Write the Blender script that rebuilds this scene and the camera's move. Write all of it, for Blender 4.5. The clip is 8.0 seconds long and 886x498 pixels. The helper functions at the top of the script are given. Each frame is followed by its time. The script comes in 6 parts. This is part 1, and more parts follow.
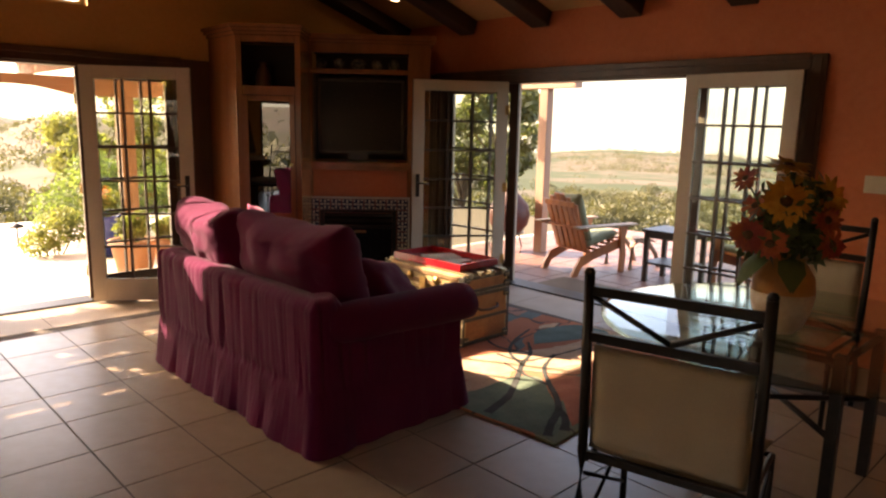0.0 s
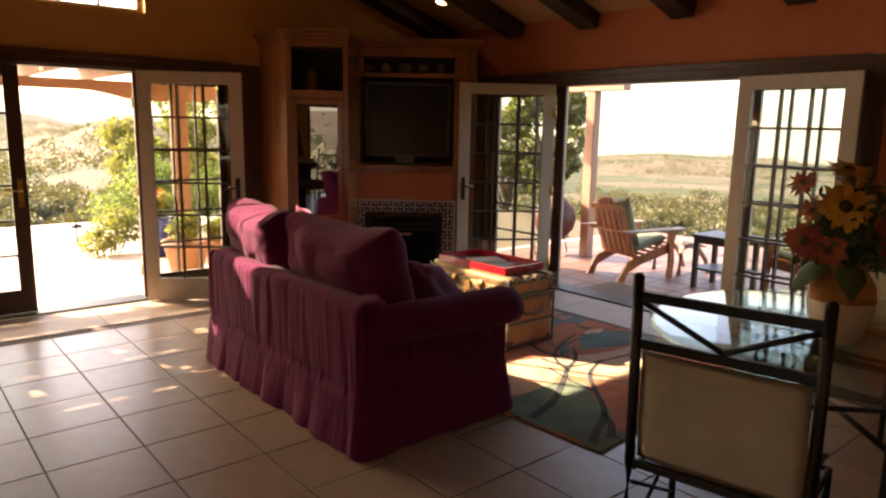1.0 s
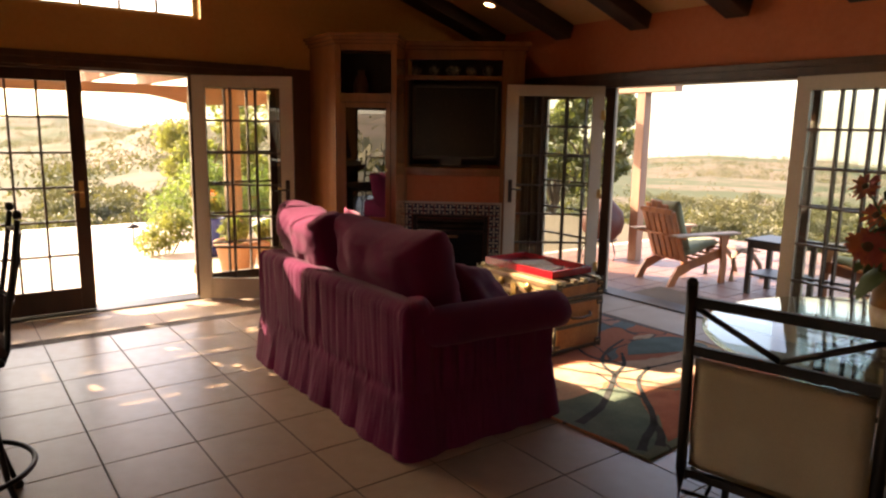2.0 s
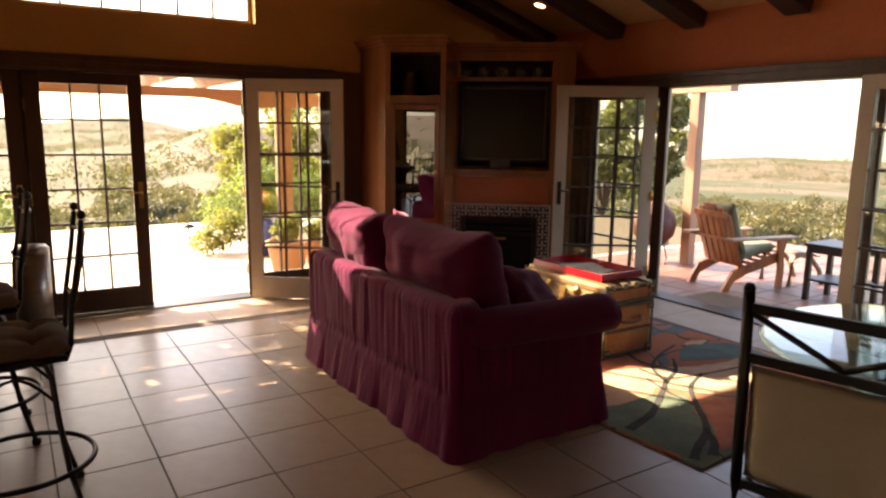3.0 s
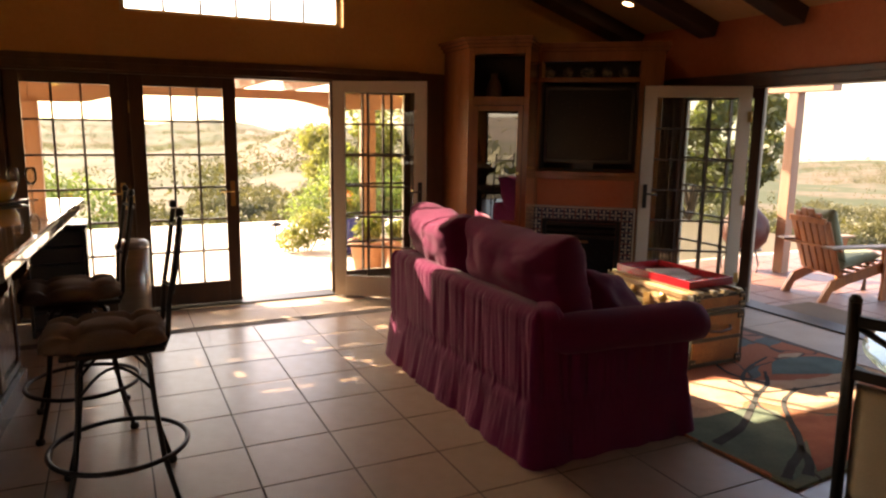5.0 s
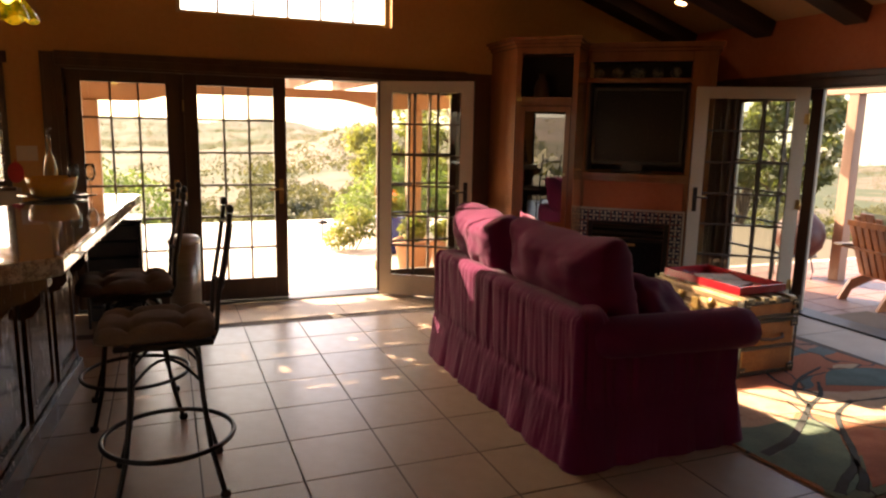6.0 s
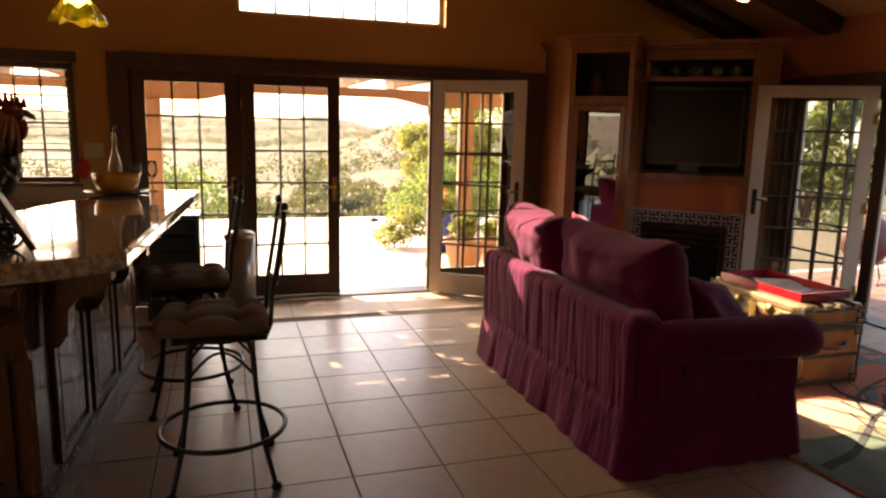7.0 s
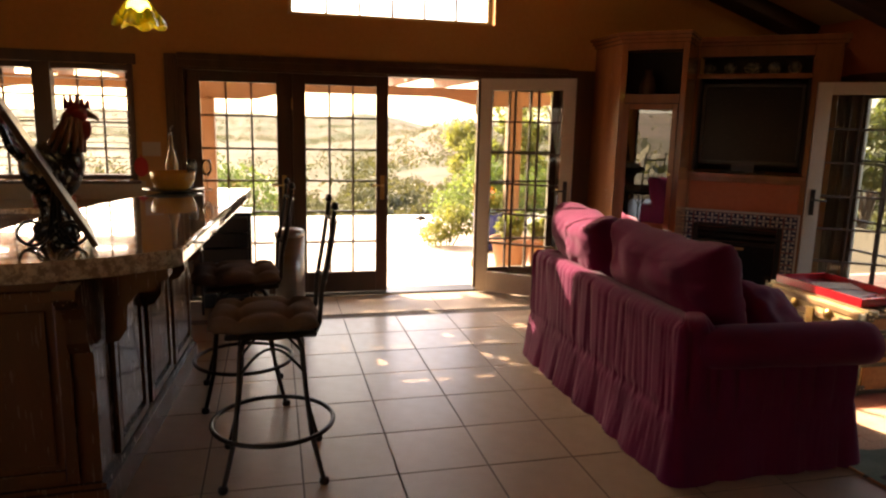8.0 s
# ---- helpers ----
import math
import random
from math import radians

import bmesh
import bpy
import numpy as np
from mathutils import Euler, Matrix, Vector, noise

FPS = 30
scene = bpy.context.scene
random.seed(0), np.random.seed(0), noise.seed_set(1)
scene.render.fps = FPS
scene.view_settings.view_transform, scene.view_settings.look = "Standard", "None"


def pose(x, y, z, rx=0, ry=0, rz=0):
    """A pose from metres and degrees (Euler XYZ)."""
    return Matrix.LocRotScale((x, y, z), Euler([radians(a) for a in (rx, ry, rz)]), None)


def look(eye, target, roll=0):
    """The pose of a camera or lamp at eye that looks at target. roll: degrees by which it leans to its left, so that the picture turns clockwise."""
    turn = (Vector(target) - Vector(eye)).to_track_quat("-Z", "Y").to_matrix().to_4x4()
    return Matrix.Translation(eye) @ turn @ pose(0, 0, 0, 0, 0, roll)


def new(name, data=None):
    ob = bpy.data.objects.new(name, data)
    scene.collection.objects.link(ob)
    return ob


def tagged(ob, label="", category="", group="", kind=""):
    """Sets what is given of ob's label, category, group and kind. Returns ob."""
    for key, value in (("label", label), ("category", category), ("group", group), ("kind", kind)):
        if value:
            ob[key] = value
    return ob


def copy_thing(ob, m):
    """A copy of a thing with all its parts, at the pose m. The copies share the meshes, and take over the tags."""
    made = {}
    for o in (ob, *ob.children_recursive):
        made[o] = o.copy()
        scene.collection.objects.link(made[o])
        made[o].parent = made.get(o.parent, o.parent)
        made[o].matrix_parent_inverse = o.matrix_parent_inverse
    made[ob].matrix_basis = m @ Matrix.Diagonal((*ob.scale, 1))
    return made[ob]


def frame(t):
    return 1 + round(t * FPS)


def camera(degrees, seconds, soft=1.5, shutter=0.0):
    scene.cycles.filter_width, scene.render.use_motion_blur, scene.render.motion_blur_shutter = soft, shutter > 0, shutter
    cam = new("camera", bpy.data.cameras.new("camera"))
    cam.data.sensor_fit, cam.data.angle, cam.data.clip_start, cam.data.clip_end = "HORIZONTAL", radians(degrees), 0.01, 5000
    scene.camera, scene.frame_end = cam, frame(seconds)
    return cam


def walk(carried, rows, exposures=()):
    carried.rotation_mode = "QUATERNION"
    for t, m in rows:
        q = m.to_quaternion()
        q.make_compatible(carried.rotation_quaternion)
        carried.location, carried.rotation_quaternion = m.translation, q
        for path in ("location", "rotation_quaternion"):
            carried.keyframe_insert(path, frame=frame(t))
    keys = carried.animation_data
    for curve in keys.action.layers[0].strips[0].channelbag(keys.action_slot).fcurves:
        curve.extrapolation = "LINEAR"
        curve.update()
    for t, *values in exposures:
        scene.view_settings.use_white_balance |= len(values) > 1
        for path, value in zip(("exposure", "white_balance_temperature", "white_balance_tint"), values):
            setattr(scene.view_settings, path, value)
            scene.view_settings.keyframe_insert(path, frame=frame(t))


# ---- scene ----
cam = camera(65.53, 8.0, soft=2.3)
# seconds, x, y, z, yaw, pitch, roll
PATH = [
    (0.0, -0.962, -3.056, 1.645, -43.81, -10.25, -1.23), (0.5, -0.964, -3.052, 1.644, -41.95, -10.15, -1.22),
    (1.0, -0.968, -3.048, 1.644, -40.10, -10.06, -1.14), (1.5, -0.973, -3.041, 1.644, -38.27, -9.99, -1.07),
    (3.0, -0.979, -3.030, 1.644, -32.32, -9.86, -0.79), (3.5, -0.983, -3.021, 1.643, -30.56, -9.85, -0.75),
    (4.0, -0.986, -3.016, 1.643, -28.94, -9.85, -0.76), (4.5, -0.989, -3.014, 1.644, -27.36, -9.85, -0.73),
    (6.0, -0.991, -3.013, 1.645, -21.98, -9.90, -1.20), (6.5, -0.992, -3.011, 1.647, -19.87, -9.99, -1.32),
    (7.0, -0.995, -3.008, 1.652, -17.80, -10.13, -1.39), (7.5, -1.000, -3.008, 1.657, -15.81, -10.27, -1.42),
    (8.0, -1.005, -3.007, 1.663, -13.95, -10.41, -1.29)]


def carried_pose(x, y, z, yaw, pitch, roll):
    turn = Matrix.Rotation(radians(yaw), 4, "Z") @ Matrix.Rotation(radians(90 + pitch), 4, "X") @ Matrix.Rotation(radians(-roll), 4, "Z")
    return Matrix.Translation((x, y, z)) @ turn


walk(cam, [(r[0], carried_pose(*r[1:])) for r in PATH], [(0.0, 3.07, 7850, 22), (8.0, 3.07, 7850, 22)])

# ---- daylight ----
SUN_FROM = Vector((-0.50, 0.866, 0.0)).normalized()
SUN_UP = 34.0
world = bpy.data.worlds.new("sky")
scene.world = world
world.use_nodes = True
wt = world.node_tree
sky = wt.nodes.new("ShaderNodeTexSky")
sky.sky_type, sky.sun_disc = "NISHITA", False
sky.sun_elevation, sky.sun_rotation = radians(SUN_UP), math.atan2(SUN_FROM.x, SUN_FROM.y)
sky.air_density, sky.dust_density = 1.0, 3.0
# the pale haze at the horizon carries on below it, where the land falls away
way, cut, low, join = (wt.nodes.new(k) for k in ("ShaderNodeTexCoord", "ShaderNodeSeparateXYZ", "ShaderNodeMath", "ShaderNodeCombineXYZ"))
low.operation = "MAXIMUM"
low.inputs[1].default_value = 0.03
wt.links.new(way.outputs["Generated"], cut.inputs[0])
wt.links.new(cut.outputs[2], low.inputs[0])
wt.links.new(cut.outputs[0], join.inputs[0])
wt.links.new(cut.outputs[1], join.inputs[1])
wt.links.new(low.outputs[0], join.inputs[2])
wt.links.new(join.outputs[0], sky.inputs[0])
wt.links.new(sky.outputs[0], wt.nodes["Background"].inputs[0])
wt.nodes["Background"].inputs[1].default_value = 0.15
sun = new("sun", bpy.data.lights.new("sun", "SUN"))
sun.data.energy, sun.data.angle, sun.data.color = 3.2, radians(0.5), (1.0, 0.9, 0.74)
sun_at = SUN_FROM * math.cos(radians(SUN_UP)) + Vector((0, 0, math.sin(radians(SUN_UP))))
sun.matrix_world = look(sun_at * 50, (0, 0, 0))

# ---- materials ----


def surface(name, base, other=None, rough=0.6, metal=0.0, scale=3.0, fine=40.0, mix=0.5, bump=0.15, stretch=(1, 1, 1), spec=0.5, sheen=0.0, piece=0.0, coat=0.0):
    """A mottled surface: two tones at a coarse scale, grain and relief at a fine one."""
    m = bpy.data.materials.new(name)
    m.use_nodes = True
    nt, b = m.node_tree, m.node_tree.nodes["Principled BSDF"]
    other = other or tuple(c * 0.7 for c in base)
    co = nt.nodes.new("ShaderNodeTexCoord")
    mp = nt.nodes.new("ShaderNodeMapping")
    mp.inputs["Scale"].default_value = stretch
    nt.links.new(co.outputs["Object"], mp.inputs[0])
    n1, n2 = nt.nodes.new("ShaderNodeTexNoise"), nt.nodes.new("ShaderNodeTexNoise")
    n1.inputs["Scale"].default_value, n1.inputs["Detail"].default_value = scale, 4
    n2.inputs["Scale"].default_value, n2.inputs["Detail"].default_value = fine, 3
    for n in (n1, n2):
        nt.links.new(mp.outputs[0], n.inputs[0])
    add = nt.nodes.new("ShaderNodeMath")
    add.operation = "MULTIPLY_ADD"
    nt.links.new(n2.outputs[0], add.inputs[0])
    add.inputs[1].default_value = 0.45
    nt.links.new(n1.outputs[0], add.inputs[2])
    last = add.outputs[0]
    if piece:
        info = nt.nodes.new("ShaderNodeObjectInfo")
        pm = nt.nodes.new("ShaderNodeMath")
        pm.operation = "MULTIPLY_ADD"
        nt.links.new(info.outputs["Random"], pm.inputs[0])
        pm.inputs[1].default_value = piece
        nt.links.new(last, pm.inputs[2])
        last = pm.outputs[0]
    ramp = nt.nodes.new("ShaderNodeMapRange")
    ramp.inputs[1].default_value, ramp.inputs[2].default_value = 0.72 - 0.35 * (1.1 - mix), 0.72 + 0.35 * (1.1 - mix) + piece
    nt.links.new(last, ramp.inputs[0])
    cm = nt.nodes.new("ShaderNodeMix")
    cm.data_type = "RGBA"
    cm.inputs[6].default_value, cm.inputs[7].default_value = (*base, 1), (*other, 1)
    nt.links.new(ramp.outputs[0], cm.inputs[0])
    nt.links.new(cm.outputs[2], b.inputs["Base Color"])
    rr = nt.nodes.new("ShaderNodeMapRange")
    rr.inputs[3].default_value, rr.inputs[4].default_value = max(0.03, rough - 0.08), min(1, rough + 0.08)
    nt.links.new(n2.outputs[0], rr.inputs[0])
    nt.links.new(rr.outputs[0], b.inputs["Roughness"])
    b.inputs["Metallic"].default_value = metal
    b.inputs["Specular IOR Level"].default_value = spec
    b.inputs["Sheen Weight"].default_value = sheen
    b.inputs["Coat Weight"].default_value = coat
    if bump:
        bp = nt.nodes.new("ShaderNodeBump")
        bp.inputs["Strength"].default_value, bp.inputs["Distance"].default_value = bump, 0.01
        nt.links.new(add.outputs[0], bp.inputs["Height"])
        nt.links.new(bp.outputs[0], b.inputs["Normal"])
    return m


def pane_glass(name, tint=(0.95, 0.97, 0.95), ior=None):
    """Thin window glass: clear, with a faint mirror image that grows at a slant."""
    m = bpy.data.materials.new(name)
    m.use_nodes = True
    nt = m.node_tree
    nt.nodes.remove(nt.nodes["Principled BSDF"])
    out = nt.nodes["Material Output"]
    tr, gl, mx, fr = (nt.nodes.new(k) for k in ("ShaderNodeBsdfTransparent", "ShaderNodeBsdfGlossy", "ShaderNodeMixShader", "ShaderNodeFresnel"))
    tr.inputs[0].default_value = (*tint, 1)
    gl.inputs["Roughness"].default_value = 0.0
    if ior:
        fr.inputs[0].default_value = ior
        nt.links.new(fr.outputs[0], mx.inputs[0])
    else:
        nt.nodes.remove(fr)
        lw, pw, ad = (nt.nodes.new(k) for k in ("ShaderNodeLayerWeight", "ShaderNodeMath", "ShaderNodeMath"))
        lw.inputs[0].default_value = 0.5
        pw.operation, ad.operation = "POWER", "MULTIPLY_ADD"
        pw.inputs[1].default_value, ad.inputs[1].default_value, ad.inputs[2].default_value = 5.0, 0.9, 0.035
        nt.links.new(lw.outputs["Facing"], pw.inputs[0])
        nt.links.new(pw.outputs[0], ad.inputs[0])
        nt.links.new(ad.outputs[0], mx.inputs[0])
    nt.links.new(tr.outputs[0], mx.inputs[1])
    nt.links.new(gl.outputs[0], mx.inputs[2])
    nt.links.new(mx.outputs[0], out.inputs[0])
    return m


def glowing(name, colour, strength):
    m = bpy.data.materials.new(name)
    m.use_nodes = True
    b = m.node_tree.nodes["Principled BSDF"]
    b.inputs["Base Color"].default_value = (*colour, 1)
    b.inputs["Emission Color"].default_value, b.inputs["Emission Strength"].default_value = (*colour, 1), strength
    return m


OCHRE = surface("ochre_plaster", (0.54, 0.30, 0.095), (0.46, 0.24, 0.07), 0.8, scale=1.2, fine=25, bump=0.25)
TERRACOTTA = surface("terracotta_plaster", (0.52, 0.16, 0.068), (0.44, 0.125, 0.05), 0.8, scale=1.2, fine=25, bump=0.25)
CEILING = surface("ceiling_plaster", (0.62, 0.38, 0.17), (0.54, 0.32, 0.13), 0.85, scale=1.5, fine=25, bump=0.2)
BEAM = surface("dark_beam_wood", (0.055, 0.028, 0.014), (0.03, 0.015, 0.008), 0.65, scale=2, fine=30, stretch=(0.3, 3, 3), bump=0.4)
TRIM = surface("dark_stained_wood", (0.10, 0.045, 0.02), (0.055, 0.024, 0.011), 0.4, scale=3, fine=40, stretch=(3, 3, 0.4), bump=0.1)
DOORWOOD = surface("stained_door_wood", (0.075, 0.032, 0.015), (0.045, 0.02, 0.01), 0.38, scale=3, fine=40, stretch=(3, 3, 0.3), bump=0.1)
CREAM = surface("cream_door_paint", (0.50, 0.43, 0.33), (0.44, 0.37, 0.28), 0.45, scale=2, fine=60, bump=0.04)
CHERRY = surface("cherry_cabinet_wood", (0.25, 0.088, 0.031), (0.17, 0.057, 0.019), 0.24, scale=2.5, fine=35, stretch=(3, 3, 0.25), bump=0.05, coat=0.2)
WALNUT = surface("island_wood", (0.0780, 0.0312, 0.0126), (0.060, 0.0232, 0.0092), 0.25, scale=2.5, fine=28, stretch=(3, 3, 0.25), bump=0.003, coat=0.2)
PANE = pane_glass("window_glass")
BLACK_IRON = surface("black_iron", (0.018, 0.015, 0.013), (0.03, 0.024, 0.02), 0.45, 0.6, scale=8, fine=80, bump=0.15)
BRASS = surface("brass", (0.62, 0.42, 0.16), (0.5, 0.32, 0.11), 0.3, 1.0, scale=10, fine=80, bump=0.02)
STEEL = surface("brushed_steel", (0.34, 0.31, 0.28), (0.26, 0.24, 0.22), 0.36, 1.0, scale=4, fine=90, stretch=(1, 1, 8), bump=0.03)
TILE = surface("floor_tile", (0.33, 0.235, 0.155), (0.255, 0.175, 0.112), 0.33, scale=1.6, fine=14, bump=0.09, piece=0.25, spec=0.32)
GROUT = surface("grout", (0.10, 0.075, 0.055), (0.07, 0.05, 0.035), 0.9, scale=8, fine=80, bump=0.3)
CONCRETE = surface("patio_concrete", (0.52, 0.46, 0.38), (0.44, 0.38, 0.31), 0.85, scale=0.8, fine=20, bump=0.2)
PAVER = surface("terracotta_paver", (0.20, 0.095, 0.062), (0.14, 0.062, 0.04), 0.5, scale=1.5, fine=20, bump=0.15, piece=0.3)
BURGUNDY = surface("burgundy_cotton", (0.115, 0.008, 0.040), (0.086, 0.006, 0.030), 0.9, scale=3, fine=220, bump=0.12, sheen=0.04, spec=0.12)
CREAM_CLOTH = surface("cream_upholstery", (0.38, 0.32, 0.22), (0.32, 0.265, 0.18), 0.95, scale=4, fine=180, bump=0.3, spec=0.1)
POST = surface("stained_post_wood", (0.29, 0.165, 0.10), (0.22, 0.12, 0.07), 0.6, scale=2, fine=25, stretch=(3, 3, 0.3), bump=0.2)
PERGOLA = surface("pergola_timber", (0.32, 0.185, 0.115), (0.25, 0.14, 0.085), 0.7, scale=2, fine=25, stretch=(0.4, 3, 3), bump=0.2)
CEDAR = surface("cedar_slats", (0.40, 0.125, 0.026), (0.2, 0.058, 0.014), 0.4, scale=3, fine=30, stretch=(3, 3, 0.4), bump=0.15)


def foliage(name, base, other, scale, fine, thin=0.45, tint=(1.5, 1.6, 0.8, 1)):
    """Leaf surface that also lets light through."""
    m = surface(name, base, other, 0.6, scale=scale, fine=fine, bump=0, mix=0.8)
    nt = m.node_tree
    b, out = nt.nodes["Principled BSDF"], nt.nodes["Material Output"]
    tr, mx, gain = nt.nodes.new("ShaderNodeBsdfTranslucent"), nt.nodes.new("ShaderNodeMixShader"), nt.nodes.new("ShaderNodeMix")
    gain.data_type, gain.blend_type = "RGBA", "MULTIPLY"
    gain.inputs[0].default_value, gain.inputs[7].default_value = 1.0, tint
    nt.links.new(b.inputs["Base Color"].links[0].from_socket, gain.inputs[6])
    nt.links.new(gain.outputs[2], tr.inputs[0])
    mx.inputs[0].default_value = thin
    nt.links.new(b.outputs[0], mx.inputs[1])
    nt.links.new(tr.outputs[0], mx.inputs[2])
    nt.links.new(mx.outputs[0], out.inputs[0])
    return m


LEAF_DARK = foliage("oak_leaves", (0.098, 0.09, 0.03), (0.05, 0.05, 0.018), 0.12, 3, 0.32, (1.35, 1.3, 0.7, 1))
LEAF_OAK = foliage("near_oak_leaves", (0.105, 0.11, 0.038), (0.055, 0.06, 0.02), 0.5, 5, 0.35)
LEAF_LIGHT = foliage("bright_leaves", (0.19, 0.185, 0.06), (0.11, 0.12, 0.042), 1.5, 9)
LEAF_SHRUB = foliage("shrub_leaves", (0.12, 0.155, 0.05), (0.07, 0.10, 0.03), 1.5, 9)
BARK = surface("bark", (0.11, 0.075, 0.05), (0.06, 0.04, 0.028), 0.9, scale=4, fine=30, stretch=(3, 3, 0.6), bump=0.6)

# ---- mesh helpers ----


def box(bm, x0, x1, y0, y1, z0, z1, bevel=0.0, m=None, slot=0):
    geo = bmesh.ops.create_cube(bm, size=1.0)["verts"]
    for v in geo:
        v.co = Vector((x0 if v.co.x < 0 else x1, y0 if v.co.y < 0 else y1, z0 if v.co.z < 0 else z1))
    faces = {f for v in geo for f in v.link_faces}
    for f in faces:
        f.material_index = slot
    if bevel:
        edges = list({e for v in geo for e in v.link_edges})
        done = bmesh.ops.bevel(bm, geom=edges, offset=bevel, segments=2, affect="EDGES", profile=0.6)
        geo = list({v for f in done["faces"] for v in f.verts} | {v for v in geo if v.is_valid})
        for f in done["faces"]:
            f.material_index = slot
    if m is not None:
        for v in geo:
            v.co = m @ v.co
    return geo


def tube(bm, pts, r, n=8, taper=None, closed=False, cap=True):
    """A round bar along points."""
    pts = [Vector(p) for p in pts]
    rings, k = [], len(pts)
    up = Vector((0.013, 0.021, 1.0))
    for i, p in enumerate(pts):
        a = pts[(i - 1) % k] if closed or i else p
        b = pts[(i + 1) % k] if closed or i < k - 1 else p
        d = (b - a).normalized()
        u = d.cross(up)
        u = (u if u.length > 0.05 else d.cross(Vector((1, 0, 0)))).normalized()
        w = d.cross(u).normalized()
        rad = r if taper is None else r + (taper - r) * i / max(1, k - 1)
        rings.append([bm.verts.new(p + (u * math.cos(t) + w * math.sin(t)) * rad) for t in (2 * math.pi * j / n for j in range(n))])
    for i in range(k if closed else k - 1):
        a, b = rings[i], rings[(i + 1) % k]
        for j in range(n):
            f = bm.faces.new((a[j], a[(j + 1) % n], b[(j + 1) % n], b[j]))
            f.smooth = True
    if cap and not closed:
        bm.faces.new(rings[0][::-1])
        bm.faces.new(rings[-1])


def lathe(bm, prof, n=24, at=(0, 0, 0)):
    """A turned form from (radius, height) pairs."""
    at = Vector(at)
    rings = [[bm.verts.new(at + Vector((r * math.cos(2 * math.pi * j / n), r * math.sin(2 * math.pi * j / n), z))) for j in range(n)] for r, z in prof]
    for a, b in zip(rings, rings[1:]):
        for j in range(n):
            f = bm.faces.new((a[j], a[(j + 1) % n], b[(j + 1) % n], b[j]))
            f.smooth = True
    if prof[0][0] > 1e-4:
        bm.faces.new(rings[0][::-1])
    if prof[-1][0] > 1e-4:
        bm.faces.new(rings[-1])


def pillow(bm, w, d, h, m=None, n=12, crown=0.6, lump=0.02, seed=0):
    """A stuffed cushion with pinched edges."""
    grid = {}
    for side in (1, -1):
        for i in range(n + 1):
            for j in range(n + 1):
                u, v = 2 * i / n - 1, 2 * j / n - 1
                if side < 0 and (i in (0, n) or j in (0, n)):
                    grid[side, i, j] = grid[1, i, j]
                    continue
                puff = ((1 - u ** 4) * (1 - v ** 4)) ** crown
                pin = 0.07 if crown > 0.2 else 0.0
                pinch = 1 - pin * (1 - abs(u)) * abs(v) ** 3
                pinch2 = 1 - pin * (1 - abs(v)) * abs(u) ** 3
                z = side * h / 2 * (0.12 + 0.88 * puff) if puff > 0 else 0
                p = Vector((u * w / 2 * pinch2, v * d / 2 * pinch, z))
                p += Vector((0, 0, 1)) * lump * noise.noise(Vector((u * 2.3 + seed, v * 2.3, side * 3)))
                if lump > 0.03:
                    rim = max(abs(u), abs(v)) ** 3
                    fold = max(0.0, 1 - 4.5 * abs(noise.noise(Vector((u * 2.2 - v * 1.4 + seed, v * 2.0 + u * 0.8, side * 5)))))
                    p.z -= side * (0.003 + 0.013 * rim) * fold * puff ** 0.5
                    p.z += side * 0.006 * rim * noise.noise(Vector((u * 7 + seed, v * 7, side * 2)))
                    p.x += lump * 0.8 * (abs(u * v) ** 3) * (1 if u > 0 else -1)
                grid[side, i, j] = bm.verts.new(m @ p if m is not None else p)
    for side in (1, -1):
        for i in range(n):
            for j in range(n):
                q = [grid[side, i, j], grid[side, i + 1, j], grid[side, i + 1, j + 1], grid[side, i, j + 1]]
                try:
                    f = bm.faces.new(q if side > 0 else q[::-1])
                    f.smooth = True
                except ValueError:
                    pass


def mesh_of(name, bm, *materials):
    me = bpy.data.meshes.new(name)
    bmesh.ops.recalc_face_normals(bm, faces=bm.faces[:])
    bm.to_mesh(me)
    bm.free()
    for m in materials:
        me.materials.append(m)
    return me


def part(name, bm, material, parent, label=""):
    ob = new(name, mesh_of(name, bm, *(material if isinstance(material, tuple) else (material,))))
    ob.parent = parent
    return tagged(ob, label)


def thing(name, at, label, category, group="", kind="", turn=0.0):
    ob = new(name)
    ob.matrix_basis = pose(*at, 0, 0, turn)
    ob.empty_display_size = 0.1
    return tagged(ob, label, category, group, kind)


def solid(name, bm, material, label, category, at=(0, 0, 0), turn=0.0, group="", kind=""):
    ob = new(name, mesh_of(name, bm, *(material if isinstance(material, tuple) else (material,))))
    ob.matrix_basis = pose(*at, 0, 0, turn)
    return tagged(ob, label, category, group, kind)


def boxes(*rows, bevel=0.0):
    bm = bmesh.new()
    for r in rows:
        box(bm, *r, bevel=bevel)
    return bm


# ---- the room: wall A runs along x at YA, wall B along y at XB ----
YA, XB, XW, YS, THICK = 3.48, 4.46, -6.0, -6.5, 0.2
SLOPE, EAVE, RIDGE_X = 0.33, 2.72, -0.8


def ceil_z(x):
    return EAVE + SLOPE * (XB - x) if x > RIDGE_X else EAVE + SLOPE * (XB - RIDGE_X) - SLOPE * (RIDGE_X - x)


DOOR_A, DOOR_B, HEAD = (-1.80, 1.84), (-1.20, 2.74), 2.10
CLER = (-0.85, 1.06, 2.575, 3.25)
WIN = (-4.10, -2.19, 1.11, 2.09)

